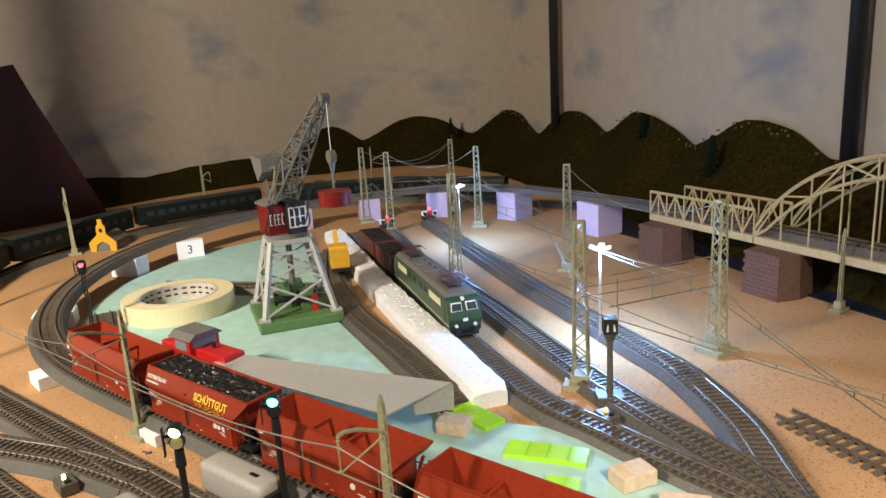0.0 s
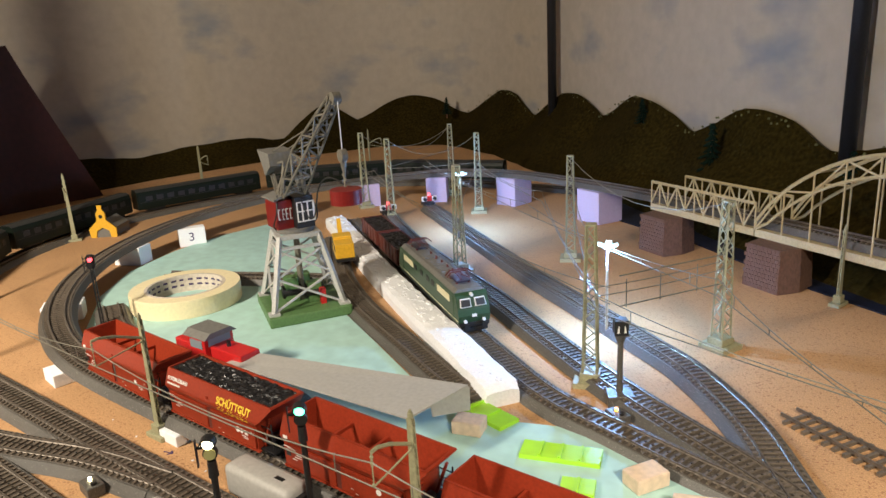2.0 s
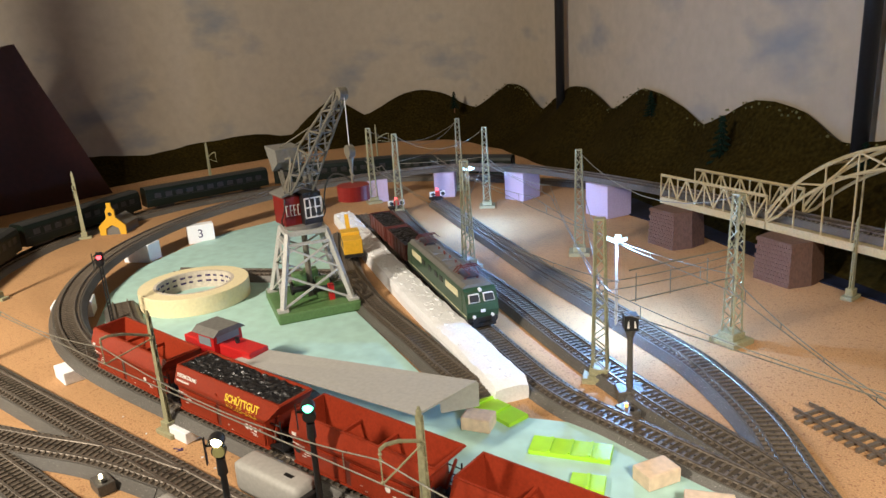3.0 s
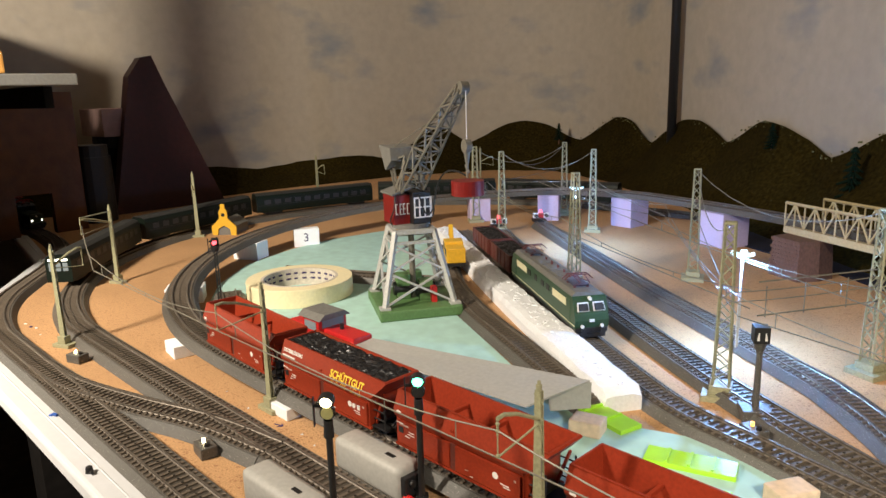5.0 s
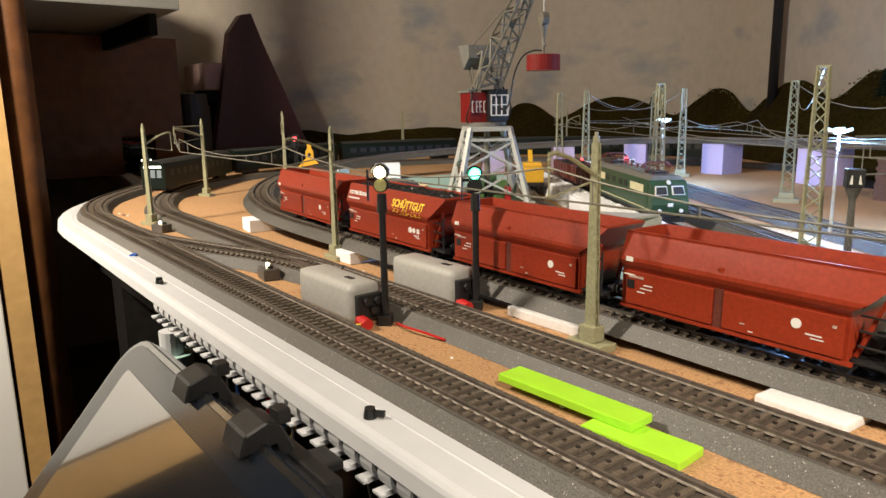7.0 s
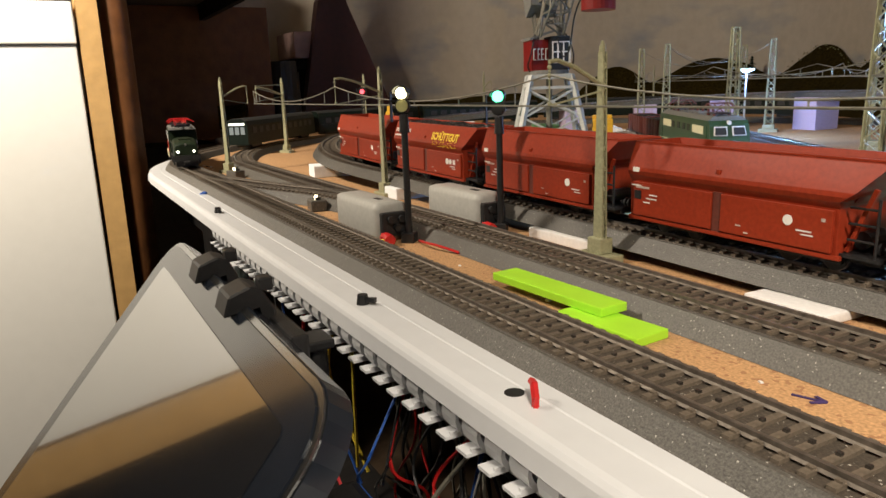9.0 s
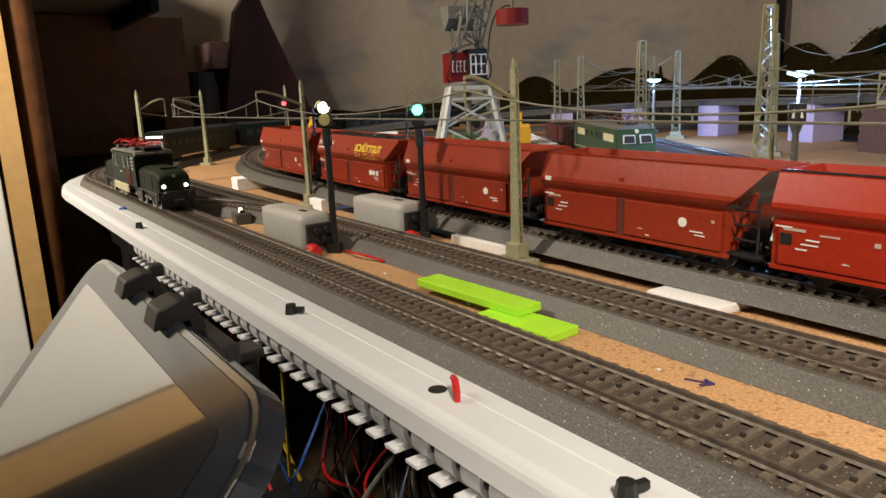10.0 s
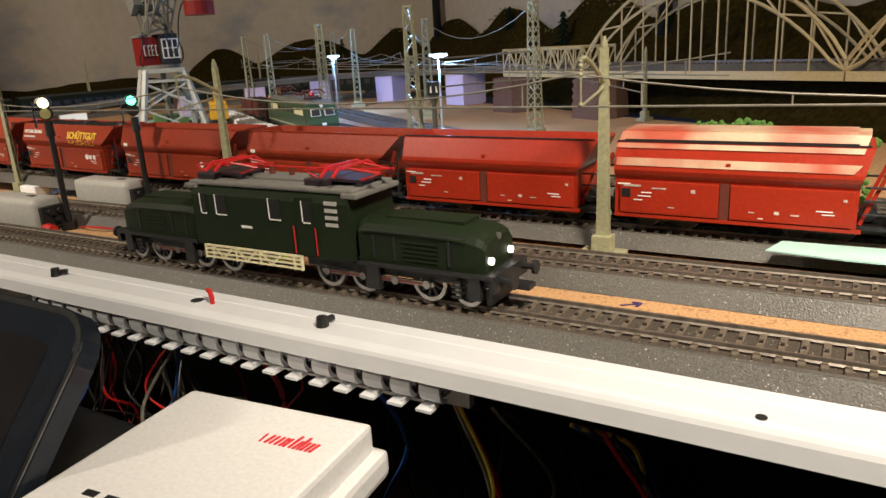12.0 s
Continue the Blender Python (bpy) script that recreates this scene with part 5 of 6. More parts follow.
def crocodile():
    """Articulated locomotive; origin on the rail top under its middle, x ahead."""
    th = thing("articulated_locomotive", "dark green articulated electric locomotive with red pantographs", "locomotive")
    # centre cab
    bm = bmesh.new()
    sec = [(-0.0158, 0.0135), (-0.0158, 0.0375), (-0.0148, 0.0405), (-0.010, 0.0425), (0.010, 0.0425), (0.0148, 0.0405), (0.0158, 0.0375), (0.0158, 0.0135)]
    poly(bm, [(-0.046, y, z) for y, z in sec], (0.092, 0, 0))
    cab = part("cab_body", bm, GREEN, th)
    part("cab_roof", bx(-0.048, 0.048, -0.0145, 0.0145, 0.0415, 0.0436, bevel=0.0008), ROOFG, th, "dull grey roof")
    for x in (-0.040, 0.026):
        part("roof_box", bx(x - 0.006, x + 0.006, -0.011, 0.011, 0.0436, 0.0466, bevel=0.0006), NAVYRIM, th)
    for e in (-1, 1):
        part("roof_end", bx(e * 0.0465 - 0.004, e * 0.0465 + 0.004, -0.0155, 0.0155, 0.040, 0.0422, bevel=0.0006), ROOFG, th)
    for s in (-1, 1):
        for x, w, h in ((-0.040, 0.003, 0.009), (-0.030, 0.006, 0.009), (0.003, 0.006, 0.009), (0.022, 0.004, 0.009)):
            win = part("window", bx(x, x + w, s * 0.01585 - 0.0003, s * 0.01585 + 0.0003, 0.029, 0.029 + h), BLACK, th)
            part("window_frame", bx(x - 0.0005, x, s * 0.0161 - 0.0002, s * 0.0161 + 0.0003, 0.029, 0.029 + h), WHITEP, win)
            part("window_frame", bx(x, x + w, s * 0.0161 - 0.0002, s * 0.0161 + 0.0003, 0.0285, 0.029), WHITEP, win)
        part("door", bx(0.018, 0.0275, s * 0.0159 - 0.0002, s * 0.0159 + 0.0003, 0.0145, 0.0395), GREEN, th)
        for z in range(4):
            part("louvre", bx(0.034, 0.0405, s * 0.0159 - 0.0002, s * 0.0159 + 0.0006, 0.028 + z * 0.003, 0.0295 + z * 0.003), GREY, th)
        part("number_plate", bx(-0.0155, -0.009, s * 0.0159 - 0.0001, s * 0.0159 + 0.0003, 0.0235, 0.0246), WHITEP, th)
        part("handrail", rod(bmesh.new(), (0.0165, s * 0.0166, 0.015), (0.0165, s * 0.0166, 0.027), 0.0003, 5), BRIGHT, th)
        part("handrail", rod(bmesh.new(), (0.0285, s * 0.0166, 0.015), (0.0285, s * 0.0166, 0.027), 0.0003, 5), BRIGHT, th)
        # cream lattice guard
        bm = bmesh.new()
        y = s * 0.0172
        for z in (0.0078, 0.0098, 0.0118, 0.0134):
            box(bm, -0.040, 0.020, y - 0.0005, y + 0.0005, z, z + 0.0008)
        for x in (-0.040, -0.035, -0.020, -0.005, 0.015, 0.0192):
            box(bm, x, x + 0.0009, y - 0.0006, y + 0.0006, 0.0075, 0.0142)
        for x in (-0.034, -0.019, -0.004):
            bar(bm, (x, y, 0.0135), (x + 0.006, y, 0.0082), 0.0009, 0.0009)
            bar(bm, (x + 0.012, y, 0.0135), (x + 0.006, y, 0.0082), 0.0009, 0.0009)
        part("guard_rail", bm, CREAM, th, "cream lattice guard")
    # roof gear
    part("roof_walkway", bx(-0.03, 0.03, -0.005, 0.005, 0.0436, 0.0446), ROOFG, th)
    for x in (-0.012, 0.0, 0.012):
        part("roof_insulator", rod(bmesh.new(), (x, 0.004, 0.0436), (x, 0.004, 0.0480), 0.0013, 8), DARKRED, th)
    part("busbar", rod(bmesh.new(), (-0.032, 0.004, 0.0482), (0.032, 0.004, 0.0482), 0.0004, 5), BRIGHT, th)
    pantograph(th, -0.032, 0.0452, BRIGHT, 0.0105)
    pantograph(th, 0.036, 0.0452, BRIGHT, 0.0105)
    # long bonnets with running gear
    for e in (-1, 1):
        def X(v):
            return e * v
        bm = bmesh.new()
        sec = [(-0.0135, 0.0135), (-0.0135, 0.0270), (-0.0115, 0.0300), (-0.006, 0.0318), (0.006, 0.0318), (0.0115, 0.0300), (0.0135, 0.0270), (0.0135, 0.0135)]
        lo = [bm.verts.new((X(0.0485), y, z)) for y, z in sec]
        steps = [lo] + [[bm.verts.new((X(v), y * ky, 0.0135 + (z - 0.0135) * kz)) for y, z in sec] for v, ky, kz in ((0.078, 1.0, 0.985), (0.092, 0.99, 0.955), (0.098, 0.97, 0.915), (0.1020, 0.94, 0.855), (0.1045, 0.90, 0.78), (0.1056, 0.86, 0.69))]
        hi = steps[-1]
        n = len(sec)
        for a, b in zip(steps, steps[1:]):
            for k in range(n):
                bm.faces.new((a[k], a[(k + 1) % n], b[(k + 1) % n], b[k]))
        bm.faces.new(lo)
        bm.faces.new(hi)
        bon = part("bonnet", bm, GREEN, th)
        part("bonnet_lid", bx(min(X(0.058), X(0.094)), max(X(0.058), X(0.094)), -0.0065, 0.0065, 0.0300, 0.0322, bevel=0.0003), GREEN, bon)
        for s in (-1, 1):
            for k in range(5):
                part("vent_slat", bx(min(X(0.070), X(0.086)), max(X(0.070), X(0.086)), s * 0.0135 - 0.0004, s * 0.0135 + 0.0004, 0.0165 + k * 0.0018, 0.0172 + k * 0.0018), GREEN, bon)
            for v in (0.056, 0.066, 0.091):
                part("bonnet_latch", bx(X(v) - 0.0006, X(v) + 0.0006, s * 0.0136 - 0.0003, s * 0.0136 + 0.0004, 0.016, 0.026), BLACK, bon)
            part("bonnet_rail", rod(bmesh.new(), (X(0.052), s * 0.0142, 0.0278), (X(0.099), s * 0.0142, 0.0278), 0.0003, 5), BLACK, bon)
            part("headlamp", rod(bmesh.new(), (X(0.103), s * 0.0085, 0.0185), (X(0.1070), s * 0.0085, 0.0185), 0.0014, 12), LIGHTH if e > 0 else CHROME, bon, "lit headlamp" if e > 0 else "")
        part("top_lamp", rod(bmesh.new(), (X(0.100), 0, 0.0262), (X(0.1060), 0, 0.0262), 0.0014, 12), CHROME, bon)
        fr = part("bogie_frame", bx(min(X(0.018), X(0.108)), max(X(0.018), X(0.108)), -0.0118, 0.0118, 0.0085, 0.0140, bevel=0.0006), BLACK, th)
        part("footplate", bx(min(X(0.048), X(0.110)), max(X(0.048), X(0.110)), -0.0150, 0.0150, 0.0128, 0.0142), BLACK, fr)
        part("buffer_beam", bx(min(X(0.108), X(0.1105)), max(X(0.108), X(0.1105)), -0.0145, 0.0145, 0.0080, 0.0145), BLACK, fr)
        part("rail_guard", bx(min(X(0.1055), X(0.1075)), max(X(0.1055), X(0.1075)), -0.0120, 0.0120, 0.002, 0.0080), BLACK, fr)
        part("coupler", bx(min(X(0.110), X(0.119)), max(X(0.110), X(0.119)), -0.003, 0.003, 0.0065, 0.0085), BLACK, fr)
        for s in (-1, 1):
            b = rod(bmesh.new(), (X(0.110), s * 0.0098, 0.0118), (X(0.1155), s * 0.0098, 0.0118), 0.0013, 8)
            rod(b, (X(0.1155), s * 0.0098, 0.0118), (X(0.1168), s * 0.0098, 0.0118), 0.0029, 14)
            part("buffer", b, BLACK, fr)
            part("step", bx(min(X(0.099), X(0.104)), max(X(0.099), X(0.104)), s * 0.0135 - 0.001, s * 0.0135 + 0.001, 0.004, 0.0128), BLACK, fr)
            part("spring_box", bx(min(X(0.052), X(0.058)), max(X(0.052), X(0.058)), s * 0.0138 - 0.0012, s * 0.0138 + 0.0012, 0.003, 0.0128), BLACK, fr)
            for z in range(4):
                part("spring", rod(bmesh.new(), (X(0.0915), s * 0.0136, 0.0042 + z * 0.002), (X(0.0955), s * 0.0136, 0.0042 + z * 0.002), 0.0007, 6), BLACK, fr)
        DR = 0.0078
        for v, r in ((0.030, DR), (0.049, DR), (0.080, DR), (0.0975, 0.0061)):
            for s in (-1, 1):
                y = s * 0.0100
                w = bmesh.new()
                for q0, q1 in ((r - 0.0016, r),):
                    n = 24
                    ring = []
                    for k in range(n):
                        c, sn = math.cos(2 * math.pi * k / n), math.sin(2 * math.pi * k / n)
                        ring.append([w.verts.new((c * rr, yy, sn * rr)) for rr, yy in ((q0, y - 0.0012), (q1, y - 0.0012), (q1, y + 0.0012), (q0, y + 0.0012))])
                    for k in range(n):
                        a, b = ring[k], ring[(k + 1) % n]
                        for j in range(4):
                            w.faces.new((a[j], b[j], b[(j + 1) % 4], a[(j + 1) % 4]))
                wh = part("wheel", w, CHROME, th)
                wh.matrix_basis = pose(X(v), 0, r)
                sp = bmesh.new()
                for k in range(5 if r == DR else 4):
                    a = math.pi * k / (5 if r == DR else 4)
                    bar(sp, (math.cos(a) * (r - 0.001), y, math.sin(a) * (r - 0.001)), (-math.cos(a) * (r - 0.001), y, -math.sin(a) * (r - 0.001)), 0.0009, 0.0012)
                rod(sp, (0, y - 0.0015, 0), (0, y + 0.0015, 0), 0.002, 10)
                part("spokes", sp, BLACK, wh)
                WHEELS.append((wh, r))
        for s in (-1, 1):
            yy = s * 0.0125
            part("coupling_rod", bx(min(X(0.027), X(0.083)), max(X(0.027), X(0.083)), yy - 0.0006, yy + 0.0006, 0.0066, 0.0084), CHROME, th)
            part("rod_inlay", bx(min(X(0.030), X(0.080)), max(X(0.030), X(0.080)), yy + s * 0.0006 - 0.0002, yy + s * 0.0006 + 0.0002, 0.0070, 0.0080), DARKRED, th, "red-painted rod recess")
            for v in (0.030, 0.049, 0.065, 0.080):
                part("crank_pin", rod(bmesh.new(), (X(v), yy - 0.0008, 0.0075), (X(v), yy + s * 0.0014, 0.0075), 0.0017, 10), CHROME, th)
    return th


LIGHTH = mat("headlamp_lit", (1, 1, 0.95), 0.3, glow=(1.0, 0.93, 0.78, 6.0))
WHEELS = []
CROC = crocodile()


def electric_loco():
    th = thing("electric_locomotive", "green six-axle electric locomotive with cream bands", "locomotive", pose(-0.352 - 0.826 * 0.112, 0.588 + 0.563 * 0.112, 0.0103, 0, 0, -34.3))
    prof = [(-0.110, 0.010), (-0.112, 0.018), (-0.1105, 0.024), (-0.1045, 0.0375), (-0.101, 0.040), (0.101, 0.040), (0.1045, 0.0375), (0.1105, 0.024), (0.112, 0.018), (0.110, 0.010)]
    bm = bmesh.new()
    poly(bm, [(x, -0.0172, z) for x, z in prof], (0, 0.0344, 0))
    part("body", bm, LGREEN, th)
    bm = bmesh.new()
    poly(bm, [(-0.1, -0.0172, 0.0395), (-0.1, -0.0125, 0.0435), (-0.1, 0.0125, 0.0435), (-0.1, 0.0172, 0.0395)], (0.2, 0, 0))
    part("roof", bm, ROOFG, th, "grey-green roof")
    part("skirt", bx(-0.111, 0.111, -0.0165, 0.0165, 0.0055, 0.0105, bevel=0.0008), BLACK, th)
    for s in (-1, 1):
        part("cream_line", bx(-0.1105, 0.1105, s * 0.0173 - 0.0002, s * 0.0173 + 0.0002, 0.0125, 0.0132), CREAM, th)
        for a, b in ((-0.086, -0.046), (0.046, 0.086)):
            part("cream_grille", bx(a, b, s * 0.0173 - 0.0003, s * 0.0173 + 0.0004, 0.0270, 0.0345), CREAM, th)
        for x in (-0.036, -0.012, 0.012, 0.030):
            part("window", bx(x - 0.005, x + 0.005, s * 0.0173 - 0.0003, s * 0.0173 + 0.0003, 0.0275, 0.034, bevel=0.0001), BLACK, th)
        for e in (-1, 1):
            part("door", bx(e * 0.094 - 0.004, e * 0.094 + 0.004, s * 0.0173 - 0.0003, s * 0.0173 + 0.0002, 0.013, 0.036), LGREEN, th)
            part("headlamp", rod(bmesh.new(), (e * 0.1115, s * 0.010, 0.0125), (e * 0.1135, s * 0.010, 0.0125), 0.0017, 12), WHITEP, th)
            b = rod(bmesh.new(), (e * 0.110, s * 0.0098, 0.0085), (e * 0.1155, s * 0.0098, 0.0085), 0.0013, 8)
            rod(b, (e * 0.1155, s * 0.0098, 0.0085), (e * 0.1165, s * 0.0098, 0.0085), 0.003, 14)
            part("buffer", b, BLACK, th)
            win = bmesh.new()
            poly(win, [(e * 0.1094, s * 0.0022, 0.0270), (e * 0.1094, s * 0.0142, 0.0270), (e * 0.1058, s * 0.0132, 0.0350), (e * 0.1058, s * 0.0022, 0.0350)], (e * 0.0012, 0, 0))
            w = part("windscreen", win, WHITEP, th, "windscreen in a white rubber frame")
            win = bmesh.new()
            poly(win, [(e * 0.1105, s * 0.0032, 0.0278), (e * 0.1105, s * 0.0132, 0.0278), (e * 0.1075, s * 0.0124, 0.0342), (e * 0.1075, s * 0.0032, 0.0342)], (e * 0.0005, 0, 0))
            part("pane", win, BLACK, w)
    for e in (-1, 1):
        part("emblem", bx(min(e * 0.1118, e * 0.1124), max(e * 0.1118, e * 0.1124), -0.0025, 0.0025, 0.0165, 0.0195), WHITEP, th)
        part("top_lamp", rod(bmesh.new(), (e * 0.103, 0, 0.0385), (e * 0.1065, 0, 0.038), 0.0018, 10), WHITEP, th)
        part("front_steps", bx(min(e * 0.108, e * 0.114), max(e * 0.108, e * 0.114), -0.013, 0.013, 0.002, 0.0055), BLACK, th)
        pantograph(th, e * 0.072, 0.0450, DARKRED, 0.016)
        for x in (0.068, 0.050, 0.086):
            axle(th, e * x, BLACK, 0.0062)
        part("bogie", bx(e * 0.068 - 0.028, e * 0.068 + 0.028, -0.0135, 0.0135, 0.004, 0.0085, bevel=0.0008), BLACK, th)
    for x in (-0.035, -0.015, 0.005, 0.025, 0.042):
        part("roof_insulator", rod(bmesh.new(), (x, 0.003, 0.0435), (x, 0.003, 0.0480), 0.0013, 8), DARKRED, th)
    part("roof_line", rod(bmesh.new(), (-0.06, 0.003, 0.0482), (0.06, 0.003, 0.0482), 0.0004, 5), WIRE, th)
    for x in (-0.03, 0.0, 0.028):
        part("roof_hatch", bx(x - 0.010, x + 0.010, -0.009, 0.009, 0.0434, 0.0448, bevel=0.0003), ROOFG, th)


electric_loco()


def coal_wagon(d):
    th = thing("coal_wagon", "dark red open goods wagon filled with coal", "goods wagon", pose(-0.352 - 0.826 * d, 0.588 + 0.563 * d, 0.0103, 0, 0, -34.5), "open coal wagons")
    for s in (-1, 1):
        part("side", bx(-0.050, 0.050, s * 0.0165 - 0.0007, s * 0.0165 + 0.0007, 0.0085, 0.030), DARKRED, th)
        for x in range(6):
            part("stake", bx(-0.046 + x * 0.0184 - 0.0008, -0.046 + x * 0.0184 + 0.0008, s * 0.0175 - 0.0005, s * 0.0175 + 0.0005, 0.0085, 0.030), DARKRED, th)
        part("end", bx(s * 0.050 - 0.0007, s * 0.050 + 0.0007, -0.0165, 0.0165, 0.0085, 0.030), DARKRED, th)
    part("floor", bx(-0.052, 0.052, -0.016, 0.016, 0.0065, 0.0085), BLACK, th)
    bm = bmesh.new()
    g = [[bm.verts.new((-0.0492 + 0.0984 * i / 40, -0.0157 + 0.0314 * j / 12, 0.0275 + 0.002 * random.random())) for j in range(13)] for i in range(41)]
    for i in range(40):
        for j in range(12):
            bm.faces.new((g[i][j], g[i + 1][j], g[i + 1][j + 1], g[i][j + 1]))
    part("coal_load", bm, COAL, th)
    for x in (-0.03, 0.03):
        axle(th, x)


coal_wagon(0.285)
coal_wagon(0.395)


def coach(a, lit=False):
    x, y = T2C[0] + T2R * math.cos(radians(a)), T2C[1] + T2R * math.sin(radians(a))
    th = thing("passenger_coach", "dark green passenger coach in shadow" if not lit else "dark green railcar with a lit front panel", "coach", pose(x, y, 0.0105, 0, 0, a + 90), "dark green coaches")
    L = 0.131
    sec = [(-0.0165, 0.006), (-0.0168, 0.034), (-0.0145, 0.040), (-0.008, 0.0435), (0.008, 0.0435), (0.0145, 0.040), (0.0168, 0.034), (0.0165, 0.006)]
    bm = bmesh.new()
    poly(bm, [(-L, yy, z) for yy, z in sec], (2 * L, 0, 0))
    part("body", bm, COACH, th)
    bm = bmesh.new()
    poly(bm, [(-L, yy * 1.01, z + 0.0006) for yy, z in sec[2:6]], (2 * L, 0, 0))
    part("roof", bm, COACHROOF, th)
    for s in (-1, 1):
        for i in range(11):
            xx = -0.108 + i * 0.0216
            part("window", bx(xx - 0.0065, xx + 0.0065, s * 0.0168 - 0.0003, s * 0.0168 + 0.0003, 0.022, 0.031), BLACK, th)
        part("window_band", bx(-L + 0.004, L - 0.004, s * 0.0169 - 0.0001, s * 0.0169 + 0.0002, 0.0195, 0.0202), COACHROOF, th)
        part("bogie", bx(s * 0.095 - 0.018, s * 0.095 + 0.018, -0.012, 0.012, 0.001, 0.006, bevel=0.0008), BLACK, th)
        for k in (-0.012, 0.012):
            axle(th, s * 0.095 + k)
    if lit:
        part("light_panel", bx(L, L + 0.0006, -0.0125, 0.0125, 0.0345, 0.0375), LIGHTP, th, "glowing white end panel")
        for yy in (-0.009, 0.0, 0.009):
            part("end_window", bx(L, L + 0.0005, yy - 0.0032, yy + 0.0032, 0.021, 0.032), PANE, th)
    part("gangway", bx(-L - 0.003, -L, -0.007, 0.007, 0.006, 0.034), BLACK, th)


LIGHTP = mat("end_light_panel", (1, 1, 0.9), 0.4, glow=(0.95, 0.95, 0.8, 2.2))
coach(229.4, True)
for a in (198.5, 167.6, 136.7, 105.8):
    coach(a)


def shunter():
    th = thing("diesel_shunter", "bright red diesel shunter with grey cab roof", "locomotive", pose(-0.505, 0.389, 0.0127, 0, 0, 0))
    part("frame", bx(-0.052, 0.052, -0.0145, 0.0145, 0.006, 0.010, bevel=0.0006), BLACK, th)
    part("bonnet", bx(0.004, 0.050, -0.0105, 0.0105, 0.010, 0.029, bevel=0.0015), BRIGHT, th)
    part("bonnet", bx(-0.050, -0.018, -0.0105, 0.0105, 0.010, 0.027, bevel=0.0015), BRIGHT, th)
    part("cab", bx(-0.020, 0.006, -0.0155, 0.0155, 0.010, 0.038, bevel=0.0008), BRIGHT, th)
    bm = bmesh.new()
    poly(bm, [(-0.024, -0.0175, 0.0375), (-0.024, -0.011, 0.0425), (-0.024, 0.011, 0.0425), (-0.024, 0.0175, 0.0375)], (0.034, 0, 0))
    part("cab_roof", bm, ROOFG, th, "grey curved cab roof")
    for s in (-1, 1):
        part("side_window", bx(-0.016, 0.002, s * 0.0156 - 0.0003, s * 0.0156 + 0.0003, 0.027, 0.035), PANE, th)
        for x in (-0.032, 0.032):
            axle(th, x)
    part("front_window", bx(0.0060, 0.0066, -0.012, 0.012, 0.0295, 0.0365), PANE, th)
    part("exhaust", rod(bmesh.new(), (0.02, 0, 0.029), (0.02, 0, 0.034), 0.002, 8), BLACK, th)


shunter()

# yellow track machine
th = thing("track_machine", "yellow track maintenance machine with open cab", "track machine", pose(-0.672, 0.722, 0.0103, 0, 0, -40))
part("frame", bx(-0.045, 0.045, -0.013, 0.013, 0.006, 0.010), BLACK, th)
part("cab", bx(-0.012, 0.012, -0.013, 0.013, 0.010, 0.034, bevel=0.001), YELLOW, th)
part("low_body", bx(0.012, 0.042, -0.013, 0.013, 0.010, 0.030, bevel=0.001), YELLOW, th)
part("crane_arm", bar(bmesh.new(), (-0.012, 0, 0.022), (-0.036, 0, 0.048), 0.006, 0.004), YELLOW, th)
part("arm_tip", bar(bmesh.new(), (-0.036, 0, 0.048), (-0.046, 0, 0.032), 0.005, 0.004), YELLOW, th)
for s in (-1, 1):
    part("window", bx(-0.009, 0.009, s * 0.0131 - 0.0003, s * 0.0131 + 0.0003, 0.023, 0.031), BLACK, th)
    part("window", bx(0.016, 0.038, s * 0.0131 - 0.0003, s * 0.0131 + 0.0003, 0.019, 0.027), BLACK, th)
for x in (-0.03, 0.03):
    axle(th, x)

# little yellow chapel
th = thing("chapel", "small yellow toy chapel with bell gable", "chapel", pose(-1.205, 0.665, 0, 0, 0, 38))
bm = bmesh.new()
poly(bm, [(-0.02, -0.03, 0), (0.02, -0.03, 0), (0.02, -0.03, 0.016), (0, -0.03, 0.03), (-0.02, -0.03, 0.016)], (0, 0.06, 0))
part("nave", bm, ROOFG, th)
bm = bmesh.new()
poly(bm, [(-0.023, -0.033, 0), (-0.013, -0.033, 0), (-0.011, -0.033, 0.012), (0, -0.033, 0.018), (0.011, -0.033, 0.012), (0.013, -0.033, 0), (0.023, -0.033, 0), (0.024, -0.033, 0.016), (0.008, -0.033, 0.031), (0.008, -0.033, 0.044), (0.004, -0.033, 0.05), (0.004, -0.033, 0.058), (-0.004, -0.033, 0.058), (-0.004, -0.033, 0.05), (-0.008, -0.033, 0.044), (-0.008, -0.033, 0.031), (-0.024, -0.033, 0.016)], (0, 0.003, 0))
part("gable", bm, YELLOW, th, "yellow gable with bell opening")
part("bell_opening", rod(bmesh.new(), (0, -0.0334, 0.038), (0, -0.0296, 0.038), 0.0035, 14), BLACK, th)

